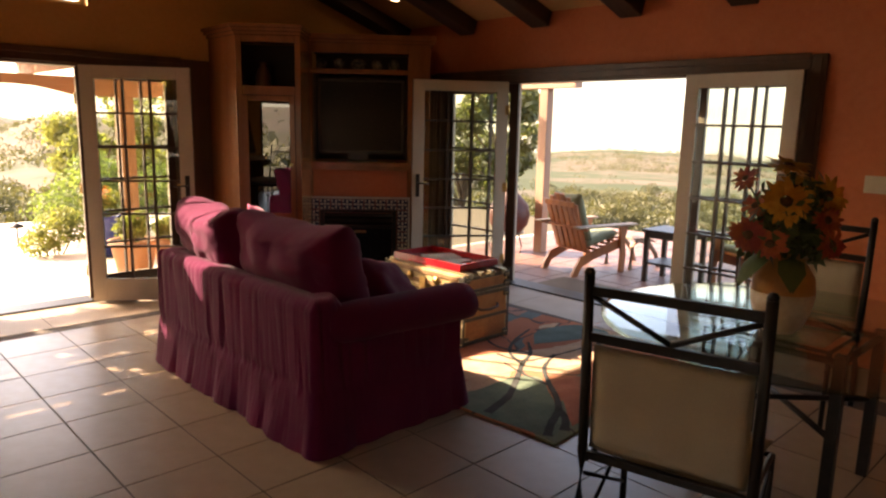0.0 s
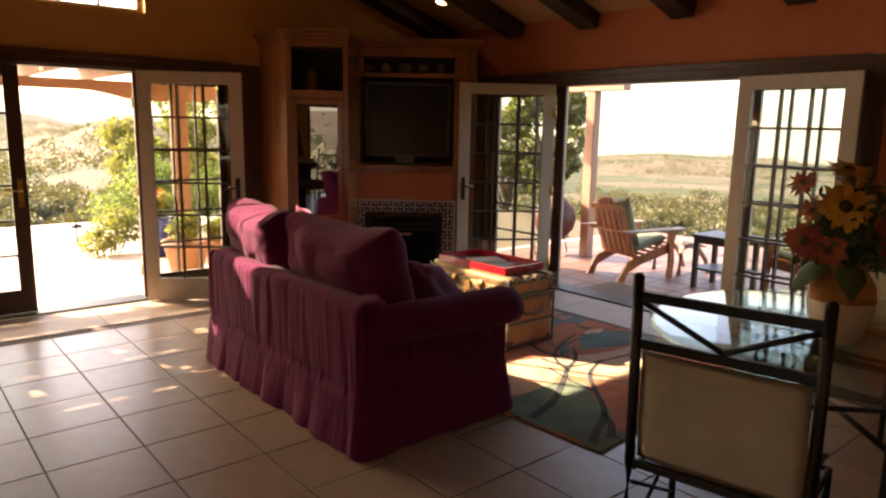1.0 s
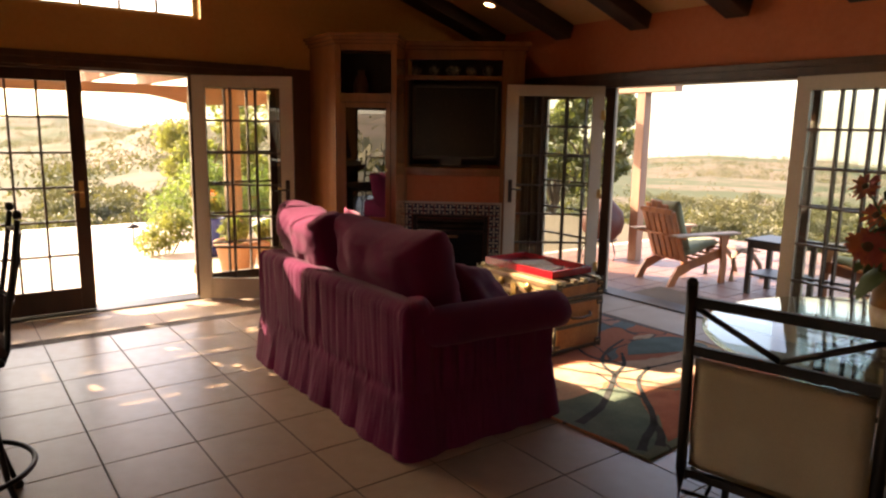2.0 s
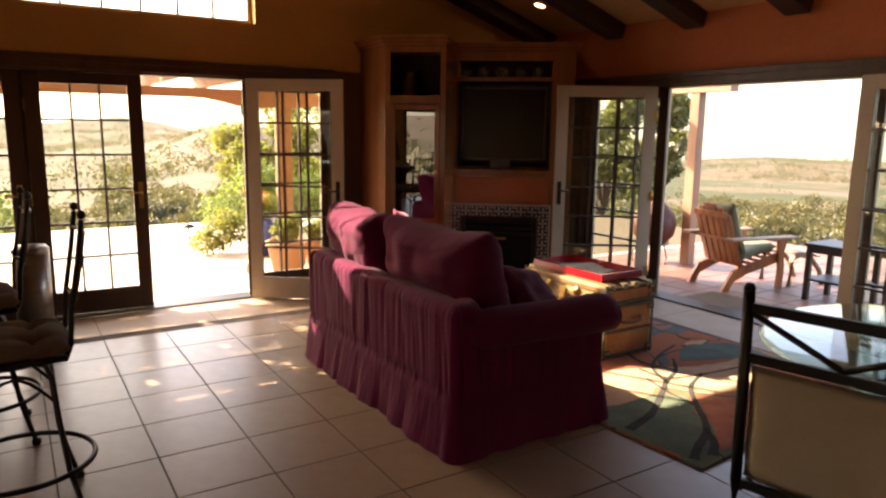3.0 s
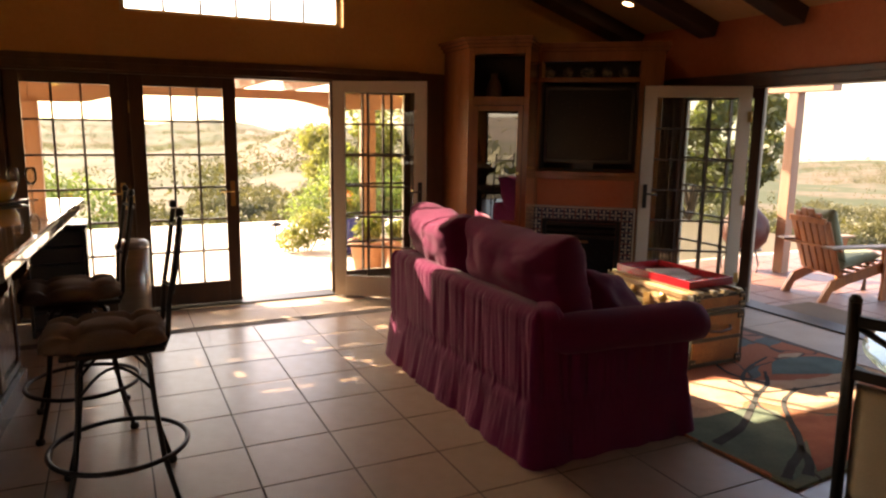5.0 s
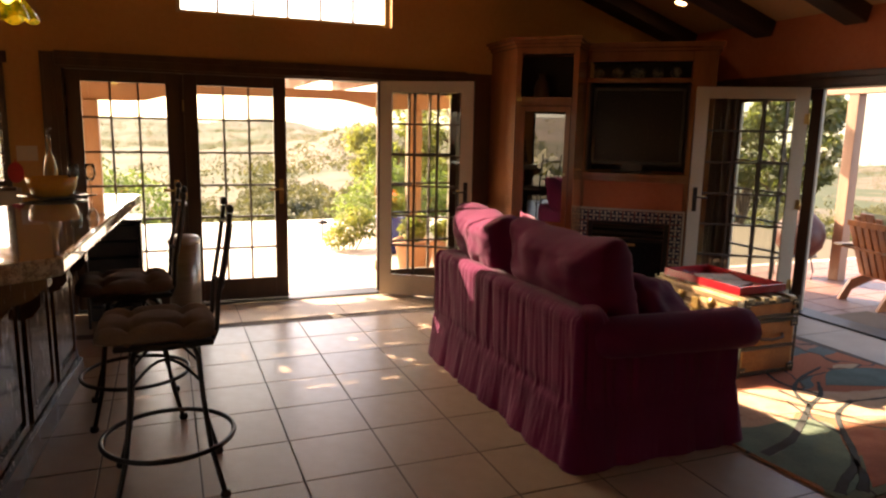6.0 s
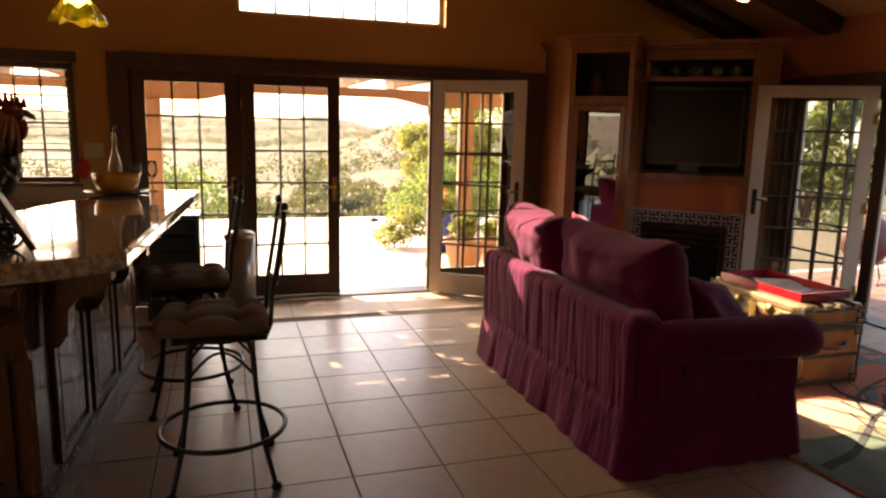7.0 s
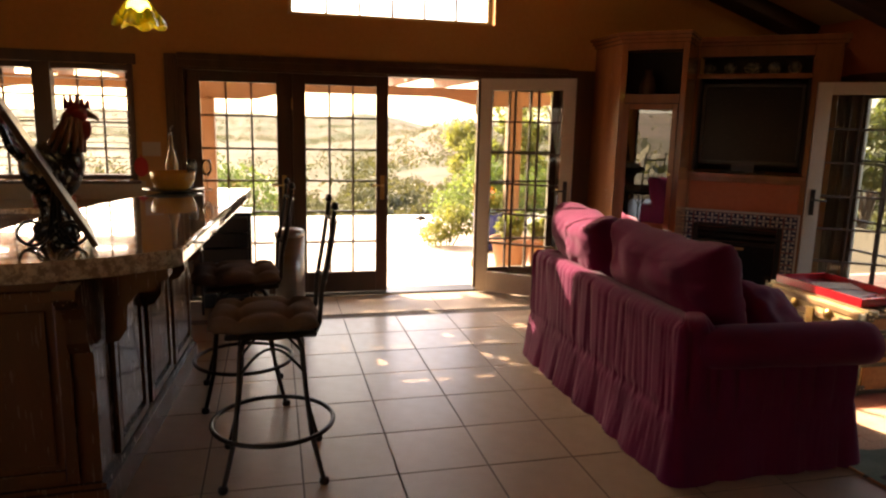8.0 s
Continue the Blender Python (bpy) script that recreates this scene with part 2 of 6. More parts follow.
A0, A1 = YA, YA + THICK
bm = boxes((XW, WIN[0], A0, A1, 0, 5), (WIN[0], WIN[1], A0, A1, 0, WIN[2]), (WIN[0], WIN[1], A0, A1, WIN[3], 5), (WIN[1], DOOR_A[0], A0, A1, 0, 5),
           (DOOR_A[0], DOOR_A[1], A0, A1, HEAD, CLER[2]), (DOOR_A[0], CLER[0], A0, A1, CLER[2], CLER[3]), (CLER[1], DOOR_A[1], A0, A1, CLER[2], CLER[3]),
           (DOOR_A[0], DOOR_A[1], A0, A1, CLER[3], 5), (DOOR_A[1], XB + THICK, A0, A1, 0, 5))
solid("wall_north", bm, OCHRE, "ochre plastered gable wall with French doors", "wall", kind="structure")
B0, B1 = XB, XB + THICK
bm = boxes((B0, B1, YS, DOOR_B[0], 0, 3.2), (B0, B1, DOOR_B[0], DOOR_B[1], HEAD, 3.2), (B0, B1, DOOR_B[1], YA, 0, 3.2))
solid("wall_east", bm, TERRACOTTA, "terracotta plastered wall with a wide door opening", "wall", kind="structure")
solid("wall_south", boxes((XW, XB + THICK, YS - THICK, YS, 0, 5)), OCHRE, "ochre plastered end wall", "wall", kind="structure")
WEST = (-6.2, -3.25)
solid("wall_west", boxes((XW - THICK, XW, YS - THICK, WEST[0], 0, 5), (XW - THICK, XW, WEST[0], WEST[1], HEAD, 5), (XW - THICK, XW, WEST[1], YA + THICK, 0, 5)), OCHRE, "ochre plastered side wall", "wall", kind="structure")

# sloping ceiling with roof thickness
bm = bmesh.new()
for xa, xb in ((XW - 0.8, RIDGE_X), (RIDGE_X, XB + 0.95)):
    za, zb = ceil_z(xa), ceil_z(xb)
    ring = [(xa, za), (xb, zb), (xb, zb + 0.25), (xa, za + 0.25)]
    lo = [bm.verts.new((x, YS - 0.6, z)) for x, z in ring]
    hi = [bm.verts.new((x, YA + 0.75, z)) for x, z in ring]
    bm.faces.new(lo[::-1])
    bm.faces.new(hi)
    for i in range(4):
        bm.faces.new((lo[i], lo[(i + 1) % 4], hi[(i + 1) % 4], hi[i]))
solid("ceiling", bm, CEILING, "sloping ochre plaster ceiling", "ceiling", kind="structure")

# exposed rafters on the slope over wall B
for y in (3.33, 2.24, 1.27, 0.29, -0.68, -1.65, -2.62, -3.6, -4.6):
    bm = bmesh.new()
    length = (XB - RIDGE_X) / math.cos(math.atan(SLOPE))
    box(bm, -length, 0, -0.105 if y < 3 else -0.14, 0.105 if y < 3 else 0.14, -0.15, -0.002, bevel=0.012)
    ob = solid("ceiling_beam", bm, BEAM, "dark rough-sawn exposed ceiling beam", "beam", group="ceiling beams", kind="structure")
    ob.matrix_basis = Matrix.Translation((XB - 0.003, y, EAVE - 0.003)) @ Matrix.Rotation(math.atan(SLOPE), 4, "Y")

# recessed ceiling lamp
bm = bmesh.new()
tube(bm, [(0.066 * math.cos(2 * math.pi * k / 24), 0.066 * math.sin(2 * math.pi * k / 24), 0.004) for k in range(24)], 0.009, closed=True)
lamp = thing("ceiling_light", (0, 0, 0), "small round recessed ceiling light, switched on", "ceiling light")
lamp.matrix_basis = Matrix.Translation((3.82, 2.75, ceil_z(3.82) - 0.014)) @ Matrix.Rotation(math.atan(SLOPE), 4, "Y")
part("trim_ring", bm, CREAM, lamp)
bm = bmesh.new()
lathe(bm, [(0.054, 0.006), (0.035, 0.001), (0.0, -0.001)], 16)
part("bulb", bm, glowing("warm_bulb", (1.0, 0.72, 0.4), 2.0), lamp)

# ---- French doors ----


def door_leaf(w, h, at, turn, label, handle=True, e=1):
    """A glazed leaf, origin at its hinge foot, running along local x; the outside is cream, on local +y for e=1 and -y for e=-1."""
    leaf = thing("french_door", at, label, "door", group="French doors", turn=turn)
    st, top, bot, t = 0.115, 0.105, 0.20, 0.022

    def two_faced(x0, x1, z0, z1):
        b = bmesh.new()
        box(b, x0, x1, -t, 0, z0, z1, bevel=0.004, slot=0 if e > 0 else 1)
        box(b, x0, x1, 0.0005, t, z0, z1, bevel=0.004, slot=1 if e > 0 else 0)
        return b

    for x0, x1 in ((0, st), (w - st, w)):
        part("stile", two_faced(x0, x1, 0, h), (DOORWOOD, CREAM), leaf)
    part("top_rail", two_faced(st, w - st, h - top, h), (DOORWOOD, CREAM), leaf)
    part("bottom_rail", two_faced(st, w - st, 0, bot), (DOORWOOD, CREAM), leaf)
    gx0, gx1, gz0, gz1 = st, w - st, bot, h - top
    pane = part("pane", boxes((gx0, gx1, -0.003, 0.003, gz0, gz1)), PANE, leaf)
    pane.visible_shadow = False
    for i in (1, 2):
        x = gx0 + (gx1 - gx0) * i / 3
        part("muntin", two_sided(x - 0.009, x + 0.009, gz0, gz1), (DOORWOOD, BEAM), leaf)
    for k in range(1, 6):
        z = gz0 + (gz1 - gz0) * k / 6
        for i in range(3):
            xa = gx0 + (gx1 - gx0) * i / 3 + (0.0095 if i else 0)
            xb = gx0 + (gx1 - gx0) * (i + 1) / 3 - (0.0095 if i < 2 else 0)
            part("muntin", two_sided(xa, xb, z - 0.009, z + 0.009), (DOORWOOD, BEAM), leaf)
    if handle:
        hx = w - 0.055
        for s in (-1, 1):
            b = bmesh.new()
            box(b, hx - 0.02, hx + 0.02, *sorted((s * (t + 0.0005), s * (t + 0.008))), 0.90, 1.13, bevel=0.003)
            plate = part("handle_plate", b, BRASS if s * e < 0 else BLACK_IRON, leaf, "tall narrow handle plate")
            b = bmesh.new()
            tube(b, [(hx, s * (t + 0.006), 1.04), (hx, s * (t + 0.05), 1.04), (hx - 0.03, s * (t + 0.055), 1.04), (hx - 0.11, s * (t + 0.05), 1.035)], 0.008)
            part("lever", b, BRASS if s * e < 0 else BLACK_IRON, plate)
    for z in (0.25, 1.0, 1.78):
        b = bmesh.new()
        tube(b, [(-0.004, t + 0.006, z - 0.05), (-0.004, t + 0.006, z + 0.05)], 0.008)
        box(b, 0.0, 0.03, t + 0.0005, t + 0.004, z - 0.045, z + 0.045)
        part("hinge", b, BRASS, leaf, "brass butt hinge")
    return leaf


def two_sided(x0, x1, z0, z1):
    b = bmesh.new()
    box(b, x0, x1, -0.018, -0.0035, z0, z1, slot=0)
    box(b, x0, x1, 0.0035, 0.018, z0, z1, slot=1)
    return b


LEAF_A, LEAF_B, HIGH = 0.885, 0.925, 2.06
YD = YA + 0.10
door_leaf(LEAF_A, HIGH, (-1.735, YD, 0.02), 0, "closed dark-stained French door with divided panes")
door_leaf(LEAF_A, HIGH, (-0.82, YD, 0.02), 0, "closed dark-stained French door beside the open doorway")
door_leaf(LEAF_A, HIGH, (0.945, YD, 0.02), 0, "fixed glazed side panel behind the open door", handle=False)
door_leaf(0.905, HIGH, (0.945, YA - 0.03, 0.02), -35, "French door swung inward, cream outer face showing", e=-1)
XD = XB + 0.10
door_leaf(1.07, HIGH, (XD, 2.68, 0.02), -90, "fixed glazed side panel of the patio doorway", handle=False)
door_leaf(0.97, HIGH, (XB - 0.03, 1.66, 0.02), 146, "French door swung inward beside the fireplace, cream face showing")
door_leaf(LEAF_B, HIGH, (XB - 0.05, -0.27, 0.02), -95, "French door folded back against the side panel, cream face showing", e=-1)
door_leaf(LEAF_B, HIGH, (XD, -0.27, 0.02), -90, "fixed glazed side panel of the patio doorway", handle=False)


def casing(name, x0, x1, head, label, across):
    """Stained frame in an opening and its stepped casing on the room side, made along x and turned for wall B."""
    c = thing(name, (0, 0, 0), label, "door frame", kind="structure")
    j = 0.055
    for a, b in ((x0, x0 + j), (x1 - j, x1)):
        part("jamb", boxes((a, b, 0.002, THICK - 0.002, 0, head)), TRIM, c)
    part("head_jamb", boxes((x0 + j, x1 - j, 0.002, THICK - 0.002, head - 0.03, head)), TRIM, c)
    for a, b in ((x0 - 0.095, x0 + 0.01), (x1 - 0.01, x1 + 0.095)):
        bmm = boxes((a, b, -0.022, -0.002, 0, head + 0.095), bevel=0.004)
        box(bmm, a + 0.025, b - 0.03, -0.034, -0.0225, 0, head + 0.07, bevel=0.005)
        part("side_casing", bmm, TRIM, c)
    bmm = boxes((x0 + 0.011, x1 - 0.011, -0.022, -0.002, head - 0.01, head + 0.095), bevel=0.004)
    box(bmm, x0 + 0.011, x1 - 0.011, -0.04, -0.0225, head + 0.05, head + 0.105, bevel=0.008)
    part("head_casing", bmm, TRIM, c)
    bmm = boxes((x0 + j, x1 - j, -0.01, THICK + 0.03, 0.002, 0.016), bevel=0.003)
    part("threshold", bmm, BLACK_IRON, c, "dark metal threshold")
    if across:
        c.matrix_basis = Matrix.Translation((XB, 0, 0)) @ Matrix.Rotation(radians(-90), 4, "Z")
    else:
        c.matrix_basis = Matrix.Translation((0, YA, 0))
    return c


c = casing("door_1", *DOOR_A, HEAD, "dark-stained frame of a four-panel French doorway", False)
part("pilaster", boxes((1.9365, 2.115, -0.018, -0.002, 0, HEAD + 0.094), bevel=0.004), TRIM, c, "dark board between the frame and the cabinet")
casing("door_2", -DOOR_B[1], -DOOR_B[0], HEAD, "dark-stained frame of the patio doorway", True)
for x, w in ((-0.835, 0.016), (-1.737, 0.012)):
    solid("door_mullion", boxes((x - w, x + w, YD + 0.0225, YD + 0.05, 0.02, HEAD - 0.031)), DOORWOOD, "dark stop strip beside the closed doors", "door frame", kind="structure")


def window(name, x0, x1, z0, z1, cols, rows, label, frame_mat, depth=0.10, bar=0.008, bar_mat=None):
    w = thing(name, (0, YA, 0), label, "window", kind="structure")
    f = 0.04
    for a, b in ((x0, x0 + f), (x1 - f, x1)):
        part("window_frame", boxes((a, b, depth, THICK - 0.01, z0, z1)), frame_mat, w)
    for a, b in ((z0, z0 + f), (z1 - f, z1)):
        part("window_frame", boxes((x0 + f, x1 - f, depth, THICK - 0.01, a, b)), frame_mat, w)
    p = part("pane", boxes((x0 + f, x1 - f, 0.145, 0.150, z0 + f, z1 - f)), PANE, w)
    p.visible_shadow = False
    for i in range(1, cols):
        x = x0 + f + (x1 - x0 - 2 * f) * i / cols
        part("muntin", boxes((x - bar, x + bar, 0.12, 0.144, z0 + f, z1 - f)), bar_mat or frame_mat, w)
    for i in range(1, rows):
        z = z0 + f + (z1 - z0 - 2 * f) * i / rows
        part("muntin", boxes((x0 + f, x1 - f, 0.134, 0.1445, z - 0.008, z + 0.008)), frame_mat, w)
    return w


window("window_1", *CLER, 6, 1, "high clerestory window with slim divisions", surface("pale_window_frame", (0.45, 0.36, 0.2), (0.4, 0.3, 0.16), 0.5), bar=0.011, bar_mat=DOORWOOD)
window("window_2", WIN[0], -2.86, WIN[2], WIN[3], 4, 4, "kitchen window with divided panes", DOORWOOD)
window("window_3", -2.85, WIN[1], WIN[2], WIN[3], 3, 4, "kitchen window with divided panes", DOORWOOD)

# lining of the open garden doorway behind the viewpoint, which the cabinet glass mirrors
garden = thing("door_3", (0, 0, 0), "dark-stained lining of a wide garden doorway", "door frame", kind="structure")
for y in (WEST[0] + 0.002, WEST[1] - 0.052):
    part("jamb", boxes((XW - THICK - 0.01, XW + 0.02, y, y + 0.05, 0, HEAD - 0.002), bevel=0.004), TRIM, garden)
part("head_jamb", boxes((XW - THICK - 0.01, XW + 0.02, WEST[0] + 0.053, WEST[1] - 0.053, HEAD - 0.05, HEAD - 0.002), bevel=0.004), TRIM, garden)

# floor of separate tiles on a grout bed
solid("floor", boxes((XW, XB + 0.0, YS, YA, -0.12, -0.004)), GROUT, "grout bed under the floor tiles", "floor", kind="structure")

# ---- corner unit: tall display cabinet, media wall and fireplace ----


def prism(bm, pts, z0, z1):
    lo, hi = [bm.verts.new((x, y, z0)) for x, y in pts], [bm.verts.new((x, y, z1)) for x, y in pts]
    bm.faces.new(lo[::-1])
    bm.faces.new(hi)
    for i in range(len(pts)):
        k = (i + 1) % len(pts)
        bm.faces.new((lo[i], lo[k], hi[k], hi[i]))


CORNER, UNIT_TURN = Vector((2.09, 2.87)), -40.0
# near-black lining: the shade inside the recesses is put into its colour
SHADE_LINING = surface("shaded_interior", (0.03, 0.017, 0.01), (0.02, 0.012, 0.008), 0.7)
CAB_TURN = -41.5
TO_UNIT = pose(CORNER.x, CORNER.y, 0, 0, 0, CAB_TURN)


def in_unit(x, y):
    p = TO_UNIT.inverted() @ Vector((x, y, 0))
    return (p.x, p.y)


cab = thing("display_cabinet", (CORNER.x, CORNER.y, 0), "tall cherry-wood display cabinet with a glazed door and open niche", "cabinet", turn=CAB_TURN)
WALL_L, WALL_M = in_unit(2.12, YA - 0.004), in_unit(2.75, YA - 0.004)
# side panel from the corner back to the wall, with a crown
bm = bmesh.new()
prism(bm, [(0, 0.02), (0.03, 0.03), in_unit(2.145, YA - 0.004), WALL_L], 0, 2.40)
part("side_panel", bm, CHERRY, cab)
bm = boxes((0.545, 0.57, 0.02, 0.62, 0, 2.40))
part("side_panel", bm, CHERRY, cab)
for z0, z1 in ((0.0, 0.10), (0.70, 0.73), (1.885, 1.915), (2.37, 2.40)):
    bm = bmesh.new()
    prism(bm, [(0.032, 0.034), (0.544, 0.034), (0.544, 0.6), in_unit(2.6, YA - 0.01), in_unit(2.15, YA - 0.01)], z0, z1)
    part("shelf", bm, CHERRY, cab)
# cabinet back, coloured as dark as the niche's shade
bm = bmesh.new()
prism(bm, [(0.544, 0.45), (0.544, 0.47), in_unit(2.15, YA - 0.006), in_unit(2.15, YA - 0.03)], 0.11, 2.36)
part("back_panel", bm, SHADE_LINING, cab)
for x0, x1 in ((-0.004, 0.05), (0.525, 0.574)):
    part("face_stile", boxes((x0, x1, -0.003, 0.0185, 0.0, 2.40), bevel=0.003), CHERRY, cab)
for z0, z1 in ((0.0, 0.12), (0.69, 0.745), (1.875, 1.955), (2.34, 2.40)):
    part("face_rail", boxes((0.051, 0.524, -0.003, 0.0185, z0, z1), bevel=0.003), CHERRY, cab)
bm = bmesh.new()
for k, (o, z0, z1) in enumerate(((0.02, 2.401, 2.43), (0.045, 2.431, 2.46), (0.07, 2.461, 2.49))):
    prism(bm, [(-o * 0.6, -o), (0.574 + o * 0.4, -o), (0.574 + o * 0.4, 0.5), in_unit(2.12 - o, YA - 0.004), ], z0, z1)
part("crown_moulding", bm, CHERRY, cab, "stepped crown moulding")
cdoor = part("cabinet_door", boxes((0.052, 0.10, -0.026, -0.004, 0.75, 1.87), (0.476, 0.523, -0.026, -0.004, 0.75, 1.87), (0.101, 0.475, -0.026, -0.004, 0.75, 0.80), (0.101, 0.475, -0.026, -0.004, 1.82, 1.87), bevel=0.004), CHERRY, cab, "glazed cabinet door")
CAB_GLASS = pane_glass("cabinet_glass", (0.5, 0.45, 0.4), 3.0)
g = part("pane", boxes((0.101, 0.475, -0.017, -0.013, 0.80, 1.82)), CAB_GLASS, cdoor)
g.visible_shadow = False
bm = bmesh.new()
lathe(bm, [(0.0, 0), (0.007, 0.002), (0.007, 0.015), (0.014, 0.02), (0.012, 0.03), (0, 0.033)], 12)
bmesh.ops.transform(bm, matrix=Matrix.Translation((0.49, -0.026, 1.25)) @ Matrix.Rotation(radians(90), 4, "X"), verts=bm.verts[:])
part("knob", bm, BRASS, cdoor)
part("cabinet_door", boxes((0.052, 0.523, -0.024, -0.004, 0.13, 0.68), bevel=0.005), CHERRY, cab, "lower panel door")
# dark stoneware jar in the niche
bm = bmesh.new()
lathe(bm, [(0.05, 0), (0.07, 0.03), (0.075, 0.12), (0.05, 0.2), (0.03, 0.22), (0.035, 0.26), (0.0, 0.26)], 18)
solid("stoneware_jar", bm, surface("brown_stoneware", (0.12, 0.06, 0.04), (0.07, 0.035, 0.02), 0.4), "dark brown stoneware jar in the cabinet niche", "jar", at=(*(TO_UNIT @ Vector((0.20, 0.2, 0))).xy, 1.916))

F = 0.62
TO_UNIT = pose(CORNER.x, CORNER.y, 0, 0, 0, UNIT_TURN)
unit = thing("media_wall_unit", (CORNER.x, CORNER.y, 0), "cherry-wood wall unit with a screen recess above a fireplace", "wall unit", turn=UNIT_TURN)
U0, U1 = 0.48, 1.78
bm = boxes((U0, 0.60, F, F + 0.05, 0.0, 2.42), bevel=0.003)
part("face_stile", bm, CHERRY, unit)
part("face_stile", boxes((1.56, U1, F, F + 0.05, 0.0, 2.42), bevel=0.003), CHERRY, unit)
part("top_rail", boxes((0.601, 1.559, F, F + 0.05, 2.325, 2.42), bevel=0.003), CHERRY, unit)
part("shelf", boxes((0.601, 1.559, F - 0.012, F + 0.35, 2.125, 2.17), bevel=0.003), CHERRY, unit)
bm = boxes((0.525, 1.60, F - 0.045, F + 0.05, 1.205, 1.25), bevel=0.008)
box(bm, 0.53, 1.595, F - 0.022, F + 0.05, 1.165, 1.2045, bevel=0.005)
part("mantel", bm, CHERRY, unit)
# lining of the screen recess, its depth of shade painted in
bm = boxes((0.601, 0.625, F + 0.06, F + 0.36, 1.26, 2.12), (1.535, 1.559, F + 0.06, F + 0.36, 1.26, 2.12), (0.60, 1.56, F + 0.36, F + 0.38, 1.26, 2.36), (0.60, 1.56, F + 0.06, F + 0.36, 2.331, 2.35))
part("recess", bm, SHADE_LINING, unit)
bm = boxes((U0 - 0.03, U1 + 0.03, F - 0.03, F + 0.4, 2.421, 2.45), (U0 - 0.05, U1 + 0.05, F - 0.06, F + 0.4, 2.4505, 2.50), bevel=0.004)
part("crown_moulding", bm, CHERRY, unit)
bm = bmesh.new()
prism(bm, [(U1 + 0.001, F + 0.02), in_unit(XB - 0.005, 2.86), in_unit(XB - 0.005, 2.92), (U1 - 0.03, F + 0.06)], 0, 2.5)
part("side_panel", bm, CHERRY, unit)
part("plaster_panel", boxes((0.601, 1.559, F + 0.012, F + 0.06, 0.0, 1.164)), TERRACOTTA, unit, "terracotta plaster above the fireplace")
# screen in its recess
SCREEN = surface("screen_glass", (0.008, 0.009, 0.011), (0.008, 0.009, 0.011), 0.25, bump=0, spec=0.16)
BLACKPL = surface("black_plastic", (0.012, 0.012, 0.012), (0.02, 0.02, 0.02), 0.35, bump=0.02)
tv = thing("television", (CORNER.x, CORNER.y, 0), "black flat television switched off in the wall recess", "television", turn=UNIT_TURN)
part("bezel", boxes((0.64, 1.52, F + 0.12, F + 0.17, 1.33, 1.36), (0.64, 1.52, F + 0.12, F + 0.17, 2.06, 2.085), (0.64, 0.665, F + 0.12, F + 0.17, 1.3605, 2.0595), (1.495, 1.52, F + 0.12, F + 0.17, 1.3605, 2.0595), bevel=0.003), BLACKPL, tv)
part("screen", boxes((0.6655, 1.4945, F + 0.135, F + 0.16, 1.3605, 2.0595)), SCREEN, tv)
part("stand", boxes((0.95, 1.15, F + 0.12, F + 0.17, 1.262, 1.3295), (0.85, 1.25, F + 0.08, F + 0.24, 1.2515, 1.2615)), BLACKPL, tv)
# plates on the narrow shelf
CHINA = surface("patterned_china", (0.30, 0.26, 0.2), (0.06, 0.06, 0.06), 0.25, scale=25, fine=60, bump=0.02, mix=0.8)
for k, (x, r) in enumerate(((0.68, 0.055), (0.86, 0.055), (1.055, 0.075), (1.24, 0.055), (1.41, 0.055))):
    bm = bmesh.new()
    lathe(bm, [(0.0, 0.0), (r * 0.55, 0.0), (r * 0.62, 0.006), (r, 0.02), (r * 1.0, 0.024), (r * 0.6, 0.011), (0.0, 0.006)], 24)
    m = Matrix.Translation((x, F + 0.16, 2.171 + r * (0.94 if r < 0.06 else 0.7))) @ Matrix.Rotation(radians(78), 4, "X") @ Matrix.Diagonal((1.0, 1.0 if r < 0.06 else 0.72, 1, 1))
    bmesh.ops.transform(bm, matrix=m, verts=bm.verts[:])
    solid("china_plate" if k != 2 else "oval_platter", bm, CHINA, "patterned china plate standing on the high shelf" if k != 2 else "oval china platter standing on the high shelf", "plate",
          at=(CORNER.x, CORNER.y, 0), turn=UNIT_TURN, group="plates on the shelf")
# fireplace insert with painted tile border
BLUE_TILE = surface("blue_white_tile", (0.5, 0.46, 0.38), (0.4, 0.36, 0.3), 0.2, scale=6, fine=30, bump=0.02)
NAVY = surface("navy_glaze", (0.03, 0.035, 0.07), (0.02, 0.024, 0.05), 0.2, bump=0.02)
fire = thing("fireplace", (CORNER.x, CORNER.y, 0), "black gas fireplace insert with a painted tile border", "fireplace", turn=UNIT_TURN)
FX0, FX1, FZ = 0.53, 1.59, 0.875
part("surround_edge", boxes((FX0, FX1, F - 0.024, F + 0.0, FZ, FZ + 0.02), (FX0 - 0.0, FX0 + 0.018, F - 0.024, F, 0, FZ - 0.0005), (FX1 - 0.018, FX1, F - 0.024, F, 0, FZ - 0.0005)), BLUE_TILE, fire)
tw = (FX1 - FX0 - 0.036) / 9
motif = bmesh.new()
h = tw / 2 - 0.002
box(motif, -h, h, -0.008, 0, -h, h, bevel=0.002)
for a in (0, 90, 180, 270):
    m = Matrix.Rotation(radians(a), 4, "Y")
    box(motif, -h * 0.9, -h * 0.42, -0.0095, -0.0078, -h * 0.9, -h * 0.62, m=m, slot=1)
    box(motif, -h * 0.18, h * 0.18, -0.0095, -0.0078, h * 0.3, h * 0.85, m=m, slot=1)
box(motif, -h * 0.2, h * 0.2, -0.0095, -0.0078, -h * 0.2, h * 0.2, slot=1)
motif_me = mesh_of("border_tile", motif, NAVY, BLUE_TILE)
